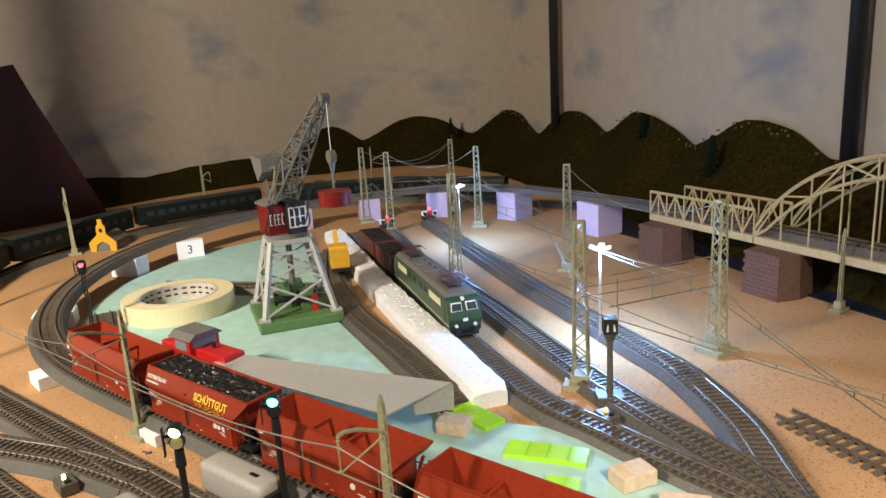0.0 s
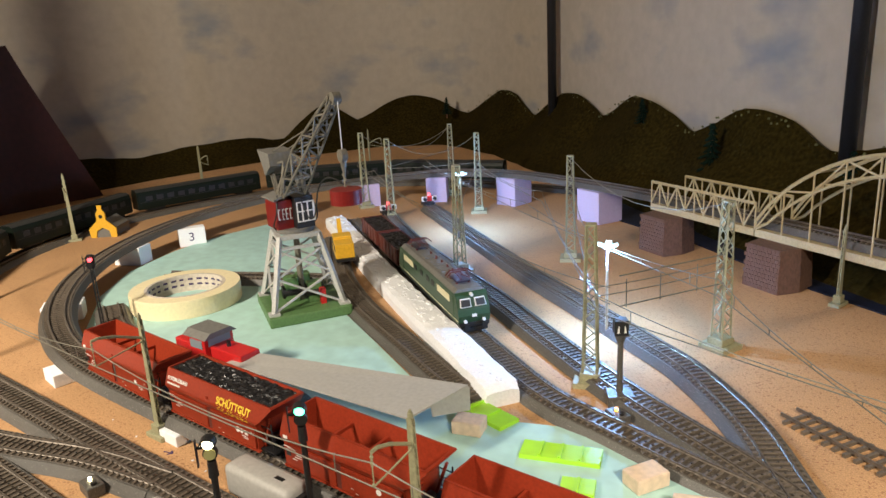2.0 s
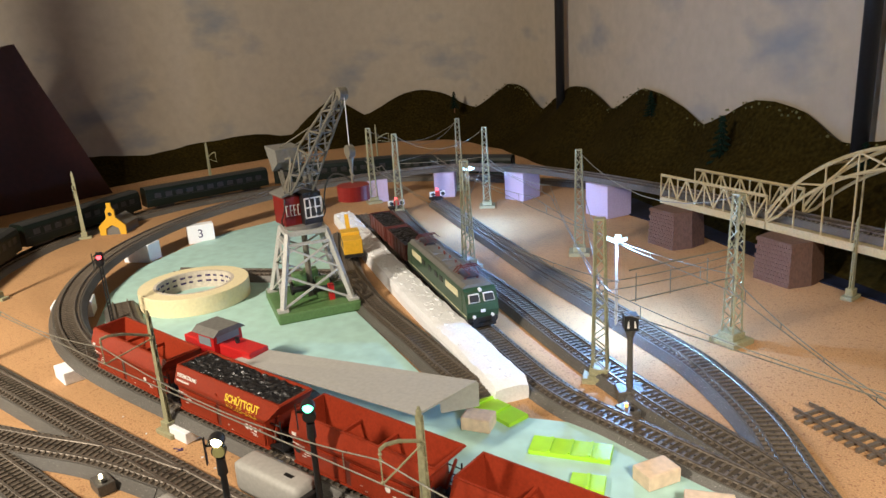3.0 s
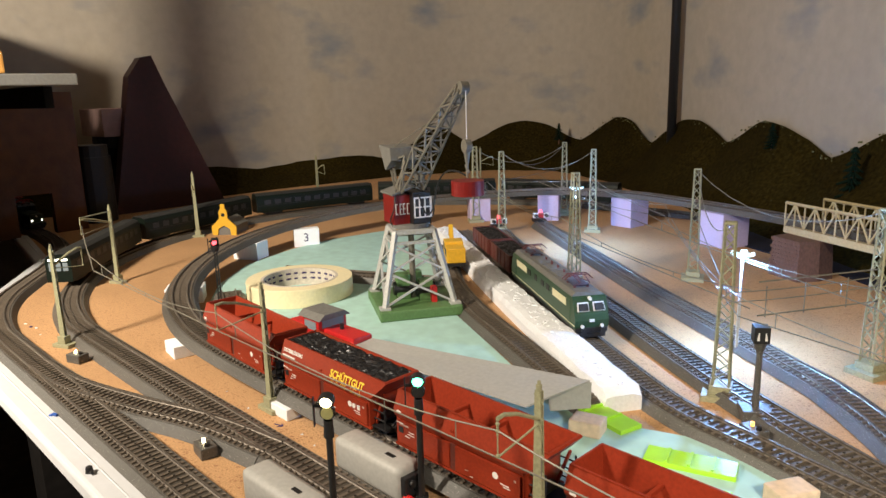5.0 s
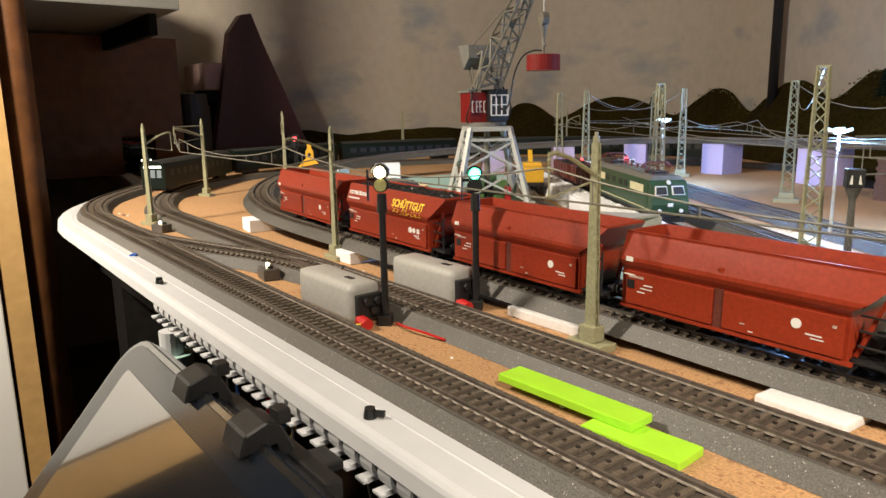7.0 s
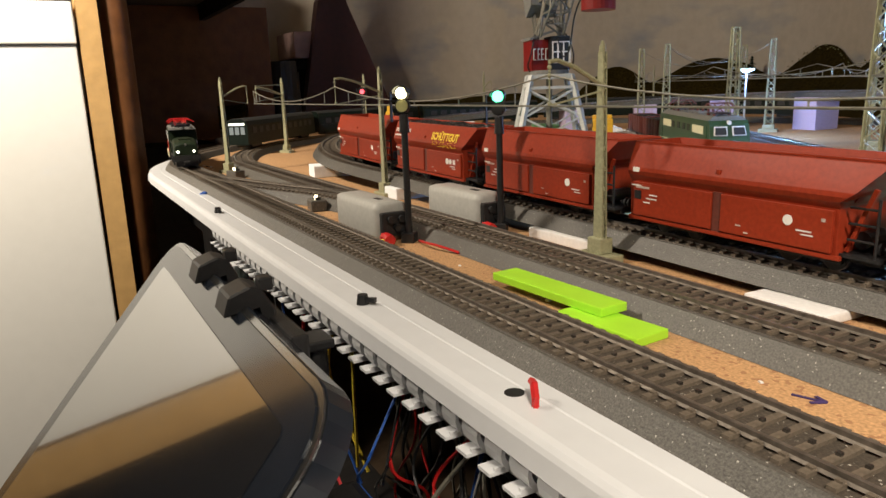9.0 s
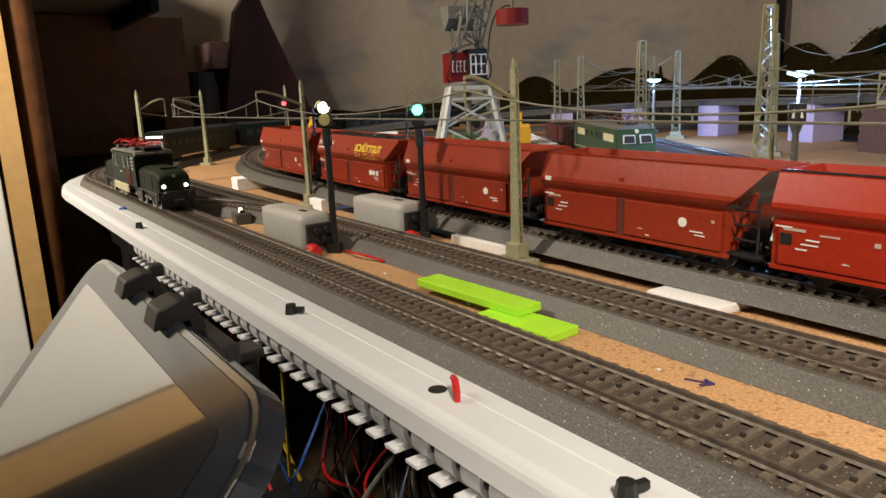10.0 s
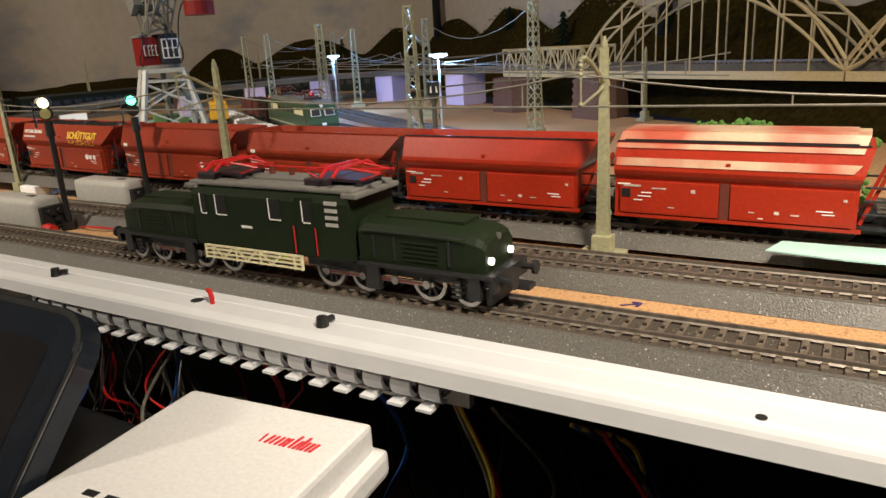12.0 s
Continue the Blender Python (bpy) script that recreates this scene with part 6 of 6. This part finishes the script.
# ---- in front of and under the board ----
duct = thing("cable_duct", "white slotted cable duct hung under the board's edge", "cable duct")
part("duct_back", bx(-0.47, 0.050, 0.186, 0.190, -0.035, -0.0125), GREY, duct)
part("duct_floor", bx(-0.47, 0.050, 0.1605, 0.186, -0.0206, -0.0195), GREY, duct)
fin0 = None
x = -0.466
while x < 0.046:
    if fin0 is None:
        bm = bmesh.new()
        prof = [(0.1595, -0.0088), (0.1575, -0.0094), (0.1563, -0.0110), (0.1560, -0.0132), (0.1566, -0.0158), (0.1582, -0.0178), (0.1605, -0.0186)]
        outer = [(0, y, z) for y, z in prof]
        inner = [(0, y + 0.0014, z + (0.0010 if z < -0.014 else 0.0)) for y, z in reversed(prof[2:])]
        poly(bm, outer + inner, (0.0088, 0, 0))
        box(bm, -0.0006, 0.0058, 0.1540, 0.1605, -0.0206, -0.0195)
        box(bm, 0.0046, 0.0058, 0.1560, 0.1605, -0.0197, -0.0183)
        box(bm, 0, 0.0088, 0.1600, 0.1862, -0.0140, -0.0128)
        fin0 = part("duct_finger", bm, WHITE, duct)
        fin0.location.x = x
    else:
        share("duct_finger", fin0.data, duct, pose(x, 0, 0))
    x += 0.0128
random.seed(4)
CABLES = [BLACK, BLACK, REDP, BCABLE, YCABLE, BLACK, WIRE, BRIGHT]
for i in range(34):
    x = -0.45 + 0.56 * random.random()
    y = 0.19 + 0.05 * random.random()
    z = -0.05 - 0.03 * random.random()
    bm = cable(bmesh.new(), [(x, 0.188, -0.033), (x + 0.02, y - 0.015, z), (x + 0.03 - 0.05 * random.random(), y - 0.01, z - 0.05), (x - 0.04 + 0.08 * random.random(), y, z - 0.11)], 0.0007 + 0.0006 * random.random())
    tagged(part("hanging_cable", bm, CABLES[i % 8]), "thin loose cable hanging below the cable duct", "cable", "cables under the board")

random.seed(15)
TANGLE = [WIRE, BLACK, BCABLE, BLACK, WIRE, BLACK, BRIGHT]
for i in range(14):
    x, y, z = -0.17 + 0.07 * random.random(), 0.150 + 0.03 * random.random(), -0.045 - 0.02 * random.random()
    bm = cable(bmesh.new(), [(x, 0.172, -0.021), (x + random.uniform(-0.02, 0.02), y, z), (x + random.uniform(-0.03, 0.03), y + random.uniform(-0.01, 0.02), z - 0.02), (x + random.uniform(-0.02, 0.02), y + 0.02, z - 0.06 * random.random()), (x + random.uniform(-0.01, 0.03), 0.195, -0.10)], 0.0005 + 0.0004 * random.random())
    tagged(part("tangled_cable", bm, TANGLE[i % 7]), "loose cable in the tangle under the board's edge", "cable", "cables under the board")
# bolts, holes and wire loop on the white edge
for i, (x, y) in enumerate(((-0.472, 0.163), (-0.187, 0.163), (-0.004, 0.164))):
    bm = rod(bmesh.new(), (0, 0, 0), (0, 0, 0.0042), 0.0028, 8, 0.0022)
    box(bm, 0.001, 0.006, -0.001, 0.001, 0.001, 0.003)
    tagged(part("black_fixing", bm, BLACK), "small black plastic fixing on the white edging", "fixing", "edge fixings").matrix_basis = pose(x, y, 0.0012, 0, 0, 40 * i)
bm = bmesh.new()
cable(bm, [(-0.069, 0.165, 0.0), (-0.0692, 0.1652, 0.0045), (-0.0712, 0.1662, 0.0066), (-0.0742, 0.1676, 0.0066), (-0.0765, 0.1688, 0.0045)], 0.0012)
tagged(part("red_wire_loop", bm, BRIGHT), "short red insulated wire sticking out of the edging", "wire")
for x, y in ((-0.080, 0.1655), (0.16, 0.160)):
    tagged(part("drilled_hole", rod(bmesh.new(), (x, y, 0.0008), (x, y, 0.0014), 0.003 if x < 0 else 0.0017, 16), BLACK), "dark drilled hole in the white edging", "hole", "edge holes")
for i, (x, y, mt) in enumerate(((-0.48, 0.185, BRIGHT), (-0.59, 0.172, BCABLE))):
    bm = cable(bmesh.new(), [(0, 0, 0.0012), (0.004, 0.003, 0.003), (0.010, 0.004, 0.0015)], 0.0013)
    tagged(part("wire_end", bm, mt), "short coloured wire end on the board's edge", "wire", "wire ends").matrix_basis = pose(x, y, 0)
bm = cable(bmesh.new(), [(-0.285, 0.240, 0.001), (-0.27, 0.236, 0.003), (-0.255, 0.238, 0.003), (-0.24, 0.243, 0.001)], 0.0007)
tagged(part("red_wire", bm, BRIGHT), "thin red wire running under the track bed", "wire")

# purple pencil marks on the cork
for x, y, r in ((-0.035, 0.232, 20), (0.035, 0.229, 60), (0.1, 0.234, 35), (-0.19, 0.243, 10), (-0.02, 0.293, 20), (0.03, 0.296, 30), (-0.44, 0.290, 15)):
    th = thing("ink_mark", "violet felt-pen arrow drawn on the cork", "pen mark", pose(x, y, 0.0001, 0, 0, r), "felt-pen marks")
    part("stroke", bx(-0.003, 0.006, -0.0005, 0.0005, 0, 0.0003), INK, th)
    part("stroke", box(bmesh.new(), -0.0045, 0, -0.0005, 0.0005, 0, 0.00035, m=pose(0.006, 0, 0, 0, 0, 38)), INK, th)
    part("stroke", box(bmesh.new(), -0.0040, 0, -0.0005, 0.0005, 0, 0.0004, m=pose(0.006, 0, 0, 0, 0, -34)), INK, th)

# scraps on the board
random.seed(9)
for i in range(26):
    x, y = (-0.9 + 1.1 * random.random(), random.choice((0.229, 0.292, 0.231)) + 0.006 * (random.random() - 0.5))
    w = 0.0006 + 0.0012 * random.random()
    tagged(part("paper_scrap", bx(-w, w, -w * 0.6, w * 0.6, 0, w * 0.6), (PAPER, PAPER, STYRO, INK, BRIGHT, PAPER)[i % 6]), "tiny scrap lying on the cork", "scrap", "scraps on the cork").matrix_basis = pose(x, y, 0.0, 0, 0, 180 * random.random())
bm = bmesh.new()
poly(bm, [(0.145, 0.286, 0.013), (0.175, 0.278, 0.014), (0.19, 0.281, 0.013), (0.24, 0.272, 0.012), (0.26, 0.278, 0.013), (0.26, 0.302, 0.0135), (0.15, 0.301, 0.0135)], (0, 0, 0.0006))
tagged(part("torn_paper", bm, TURQ), "torn pale turquoise paper beside the hopper train", "paper")

# tablet in a clamp holder on the board's edge


def rounded(x0, x1, y0, y1, r, n=6):
    pts = []
    for cx, cy, a in ((x1 - r, y1 - r, 0), (x0 + r, y1 - r, 90), (x0 + r, y0 + r, 180), (x1 - r, y0 + r, 270)):
        for k in range(n + 1):
            t = radians(a + 90 * k / n)
            pts.append((cx + r * math.cos(t), cy + r * math.sin(t)))
    return pts


SCREEN = mat("screen_glass", (0.012, 0.013, 0.016), 0.06, grain=40, amount=0.1, bump=0.0, coat=1.0)
EDGE = mat("dark_polished_edge", (0.16, 0.165, 0.17), 0.16, 0.9, grain=80, amount=0.05, bump=0.0)
BEZEL = mat("bezel_grey", (0.014, 0.018, 0.026), 0.10, 0.0, spec=0.3, grain=80, amount=0.1, bump=0.0)
tab = thing("tablet", "dark glossy tablet leaning in a clamp before the board", "tablet", pose(-0.19, 0.110, 0.0165, 50, 0, 0))


def slab(x0, x1, y0, y1, r, z0, z1):
    bm = bmesh.new()
    poly(bm, [(x, y, z0) for x, y in rounded(x0, x1, y0, y1, r)], (0, 0, z1 - z0))
    return bm


part("case", slab(-0.122, 0.122, -0.168, 0.0, 0.02, -0.009, -0.001), BEZEL, tab, "dark grey rounded case")
part("edge_band", slab(-0.1215, 0.1215, -0.1675, -0.0005, 0.0195, -0.001, 0.0), EDGE, tab, "polished metal edge")
part("bezel", slab(-0.119, 0.119, -0.165, -0.003, 0.0175, 0.0, 0.0006), BEZEL, tab)
part("screen", slab(-0.104, 0.104, -0.152, -0.015, 0.004, 0.0006, 0.0009), SCREEN, tab, "black reflective screen")
clamp = thing("tablet_clamp", "black plastic clamp holding the tablet at the board", "clamp", pose(-0.19, 0.112, 0.0165))
for x in (-0.036, 0.018):
    jaw = bmesh.new()
    poly(jaw, [(x - 0.008, -0.010, -0.004), (x - 0.008, -0.0075, 0.0035), (x - 0.008, 0.0, 0.0062), (x - 0.008, 0.0045, 0.0045), (x - 0.008, 0.0085, -0.004), (x - 0.008, 0.0085, -0.012), (x - 0.008, 0.0045, -0.012), (x - 0.008, 0.0035, -0.001)], (0.016, 0, 0))
    bmesh.ops.bevel(jaw, geom=list(jaw.edges), offset=0.0007, segments=1, affect="EDGES")
    part("jaw", jaw, BLACK, clamp)
    part("hook", bx(x + 0.001, x + 0.0075, 0.0035, 0.0085, 0.0035, 0.0085, bevel=0.0008), BLACK, clamp)
part("cross_bar", bx(-0.034, 0.052, 0.006, 0.012, -0.030, -0.006, bevel=0.001), BLACK, clamp)
part("table_jaw", bx(-0.008, 0.008, 0.008, 0.036, -0.0300, -0.0260, bevel=0.001), BLACK, clamp)
part("knob", rod(bmesh.new(), (0.0, 0.030, -0.045), (0.0, 0.030, -0.0305), 0.005, 12), BLACK, clamp)

# shelf, white carton
tagged(part("lower_shelf", bx(-0.45, 0.9, -0.26, 0.24, -0.22, -0.193), DARK), "dark shelf below the layout board", "shelf")
car = thing("white_carton", "flat white carton with a red maker's emblem on its lid", "carton", pose(-0.073, 0.150, -0.193, 0, 0, 6))
part("carton_body", bx(-0.003, 0.0985, -0.215, 0.003, 0.134, 0.146, bevel=0.003), PAPER, car)
part("lid", bx(0, 0.0935, -0.212, 0, 0.144, 0.158, bevel=0.0022), PAPER, car)
emblem = part("emblem", bx(0.0580, 0.0587, -0.0262, -0.0206, 0.1579, 0.1584), REDP, car, "red maker's emblem")
for x, h in ((0.0544, 0.0056), (0.0566, 0.0056), (0.0590, 0.0056), (0.0612, 0.0056), (0.0630, 0.0056), (0.0656, 0.0084), (0.0676, 0.0056), (0.0694, 0.0084), (0.0710, 0.0056), (0.0730, 0.0056), (0.0750, 0.0056)):
    bm = bmesh.new()
    x += 0.006
    poly(bm, [(x, -0.0262, 0.1580), (x + 0.0011, -0.0262, 0.1580), (x + 0.0021, -0.0262 + h, 0.1580), (x + 0.0010, -0.0262 + h, 0.1580)], (0, 0, 0.0004))
    part("stroke", bm, REDP, emblem)
for k in range(2):
    part("print_bar", bx(0.020 + k * 0.01, 0.026 + k * 0.01, -0.075, -0.072, 0.1579, 0.1583), BLACK, car)
tagged(part("black_case", bx(-0.16, 0.46, -0.26, 0.125, -0.193, -0.0592, bevel=0.004), BLACK), "black plastic case under the white carton", "case").matrix_basis = pose(0.0, 0.02, 0)

# red-lidded tin with a chrome ring, and a pale bottle, standing under the board
stool = thing("small_table", "low dark side table under the layout", "side table")
part("top", bx(-0.80, -0.46, 0.02, 0.30, -0.325, -0.305), DARK, stool)
for x, y in ((-0.78, 0.04), (-0.48, 0.04), (-0.78, 0.28), (-0.48, 0.28)):
    part("leg", bx(x - 0.012, x + 0.012, y - 0.012, y + 0.012, -0.85, -0.325), DARK, stool)
tin = thing("round_tin", "round tin with red lid and chrome rim", "tin", pose(-0.715, 0.212, -0.305))
part("can", rod(bmesh.new(), (0, 0, 0), (0, 0, 0.10), 0.052, 32), STEEL, tin)
part("red_lid", rod(bmesh.new(), (0, 0, 0.10), (0, 0, 0.104), 0.044, 32), BRIGHT, tin)
part("rim", tube(bmesh.new(), [(0.05 * math.cos(i * math.pi / 16), 0.05 * math.sin(i * math.pi / 16), 0.105) for i in range(33)], 0.005, 8), CHROME, tin, "chrome ring")
bot = thing("plastic_bottle", "pale turquoise plastic bottle standing under the board", "bottle", pose(-0.556, 0.19, -0.305))
part("bottle", rod(bmesh.new(), (0, 0, 0), (0, 0, 0.225), 0.0165, 20), TURQ, bot, smooth=False)
part("cap", rod(bmesh.new(), (0, 0, 0.225), (0, 0, 0.245), 0.010, 16), WHITE, bot)

# ---- left side furniture ----
fr = thing("refrigerator", "white enamelled refrigerator beside the layout", "refrigerator")
part("body", bx(-1.62, -1.06, -0.29, 0.109, -0.85, 0.165, bevel=0.002), FRIDGE, fr)
part("top_panel", bx(-1.63, -1.055, -0.29, 0.110, 0.1662, 0.222, bevel=0.002), FRIDGE, fr)
pl = thing("wooden_plank", "upright pale wooden plank beside the refrigerator", "plank")
part("plank", bx(-1.12, -1.06, 0.114, 0.142, -0.85, 1.2), WOOD, pl)
po = thing("wooden_post", "round brown wooden post beside the layout", "post")
part("post", rod(bmesh.new(), (-1.09, 0.1645, -0.85), (-1.09, 0.1645, 1.59), 0.02, 20), DKWOOD, po, smooth=True)
cb = thing("brown_cabinet", "dark brown wooden cabinet standing beside the layout", "cabinet")
part("side_panel", bx(-1.80, -1.125, 0.165, 0.185, -0.85, 0.268), DKWOOD, cb)
part("back_panel", bx(-1.83, -1.81, 0.185, 0.55, 0.0, 0.268), DKWOOD, cb)
part("front_panel", bx(-1.50, -1.48, 0.185, 0.378, 0.0, 0.268), DKWOOD, cb)
part("front_panel", bx(-1.50, -1.48, 0.378, 0.50, 0.078, 0.268), DKWOOD, cb)
part("front_panel", bx(-1.50, -1.48, 0.442, 0.50, 0.0, 0.078), DKWOOD, cb)
sh = thing("wall_shelf", "grey shelf board above the cabinet", "shelf")
part("board", bx(-1.75, -1.09, 0.0, 0.39, 0.272, 0.288, bevel=0.002), ROOFG, sh)
part("bracket", bx(-1.75, -1.15, 0.36, 0.372, 0.24, 0.272), DARK, sh)
tagged(part("folder", bx(-1.43, -1.10, 0.13, 0.303, 0.2885, 0.318, bevel=0.003), ORANGE), "orange-brown folder lying on the shelf", "folder")
tagged(part("cardboard_box", bx(-1.72, -1.44, 0.13, 0.378, 0.2885, 0.43, bevel=0.003), BROWNC), "brown cardboard box lying on the shelf", "box")
for x, y in ((-1.16, 0.20), (-1.18, 0.255), (-1.30, 0.285)):
    b = thing("glass_bottle", "small green glass bottle standing on the folder", "bottle", pose(x, y, 0.318), "green bottles")
    part("glass", rod(bmesh.new(), (0, 0, 0), (0, 0, 0.055), 0.021, 18, 0.019), GLASSG, b)
    part("neck", rod(bmesh.new(), (0, 0, 0.055), (0, 0, 0.085), 0.009, 12, 0.007), GLASSG, b)
tagged(part("pink_carton", bx(-1.76, -1.62, 0.60, 0.70, 0.171, 0.232, bevel=0.002), PINKC), "faded pink carton standing on a dark jar", "carton")
for x, y, r, h, mt in ((-1.56, 0.545, 0.040, 0.16, BLACK), (-1.69, 0.645, 0.050, 0.17, DARK)):
    jar = thing("storage_jar", "dark glass storage jar in the shadow", "jar", pose(x, y, 0.0), "storage jars")
    part("glass", rod(bmesh.new(), (0, 0, 0), (0, 0, h * 0.85), r, 20), mt, jar)
    part("lid", rod(bmesh.new(), (0, 0, h * 0.85), (0, 0, h), r * 0.9, 20), BLACK, jar)
bm = bmesh.new()
poly(bm, [(-1.63, 0.60, 0.0), (-1.63, 0.86, 0.0), (-1.63, 0.80, 0.14), (-1.63, 0.74, 0.28), (-1.63, 0.715, 0.345), (-1.63, 0.69, 0.34), (-1.63, 0.66, 0.30)], (0.03, 0, 0))
tagged(part("maroon_board", bm, MAROON), "dark maroon cut-out board leaning upright", "board")

side = thing("side_cabinet", "brown wooden cabinet with a dark door beside the refrigerator", "cabinet")
part("side_panel", bx(-1.60, -1.06, -0.372, -0.296, -0.85, 0.29, bevel=0.002), WOOD, side)
part("door", bx(-1.60, -1.07, -0.80, -0.376, -0.85, 0.29, bevel=0.002), DARK, side)
# poles before the backdrop
for x, y, r, h, label in ((-0.850, 1.682, 0.0112, 1.58, "thin black vertical pole before the painted sky"), (-0.1, 1.1, 0.0105, 1.58, "dark glossy vertical pole before the painted sky")):
    p = thing("vertical_pole", label, "pole", pose(x, y, 0), "vertical poles")
    part("pole", rod(bmesh.new(), (0, 0, 0), (0, 0, h), r, 20), BLACK, p, smooth=True)

# firs on the hills
def fir(x, y, z, h):
    th = thing("fir_tree", "small dark green model fir on the hillside", "tree", pose(x, y, z), "model firs")
    part("trunk", rod(bmesh.new(), (0, 0, -0.01), (0, 0, h * 0.9), h * 0.03, 6, h * 0.01), DKWOOD, th)
    bm = bmesh.new()
    for k in range(9):
        u = k / 9
        r = h * 0.24 * (1 - u) + 0.003
        for j in range(11):
            a = j * 2 * math.pi / 11 + k * 0.7
            rr = r * (0.7 + 0.5 * random.random())
            rod(bm, (0, 0, h * (0.12 + 0.86 * u)), (rr * math.cos(a), rr * math.sin(a), h * (0.05 + 0.86 * u)), h * 0.035, 4, 0.0006)
    part("crown", bm, FIR, th)


for x, y, z, h in ((-0.50, 1.40, 0.125, 0.055), (-0.31, 1.22, 0.06, 0.10), (-1.30, 1.83, 0.09, 0.06), (-0.09, 1.08, 0.09, 0.05)):
    fir(x, y, z, h)

# moss clumps on the last wagons
def moss(x, y, z, r):
    bm = bmesh.new()
    rod(bm, (0, 0, -z + 0.0022), (0, 0, 0), r * 0.12, 6)
    for i in range(90):
        d = Vector((random.gauss(0, 1), random.gauss(0, 0.5), abs(random.gauss(0, 0.45))))
        d = d.normalized() * r * (0.5 + 0.5 * random.random())
        d.z = d.z * 0.5 + z * (0.0 if i % 3 else -random.random() ** 2)
        bmesh.ops.create_icosphere(bm, subdivisions=1, radius=r * (0.1 + 0.1 * random.random()), matrix=Matrix.Translation(d))
    tagged(part("shrub", bm, MOSS), "small green foam shrub behind the hopper wagon", "shrub", "foam shrubs").matrix_basis = pose(x, y, z)


moss(0.098, 0.40, 0.049, 0.013)
moss(0.120, 0.40, 0.049, 0.014)
moss(0.170, 0.40, 0.043, 0.014)


# ---- what moves ----
CURVE = smooth_path(T1END, 0.004)


def front_track(s):
    """Place on the front track, s metres along x; runs into the curve and behind the cabinet."""
    if s >= T1C[0]:
        return Vector((s, T1Y, 0))
    return CURVE[min(len(CURVE) - 1, int((T1C[0] - s) / 0.004))]


SPEED = 0.2735


def middle(t):
    """Where the locomotive's middle is: it waits behind the cabinet, then runs on at a steady pace."""
    if t >= 8.2:
        return -0.0445 - SPEED * (12.0 - t)
    end = -0.0445 - SPEED * 3.8
    u = max(0.0, (t - 6.7) / 1.5)
    h = 1 - u
    return -1.64 + (end + 1.64) * u * u * (3 - 2 * u) - SPEED * 1.5 * u * u * h


def loco_pose(t):
    mid = middle(t)
    a, b = front_track(mid - 0.06), front_track(mid + 0.06)
    c = (a + b) / 2
    return pose(c.x, c.y, 0.0103, 0, 0, math.degrees(math.atan2(b.y - a.y, b.x - a.x)))


def motions():
    times = [0.0, 3.0] + [6.0 + i * 0.25 for i in range(25)]
    walk(CROC, [(t, loco_pose(t)) for t in times])
    for wh, r in WHEELS:
        base = wh.matrix_basis.copy()
        turn = SPEED / r
        walk(wh, [(i / 30, base @ Matrix.Rotation(turn * max(0.0, i / 30 - 6.7), 4, "Y")) for i in range(361)])


motions()
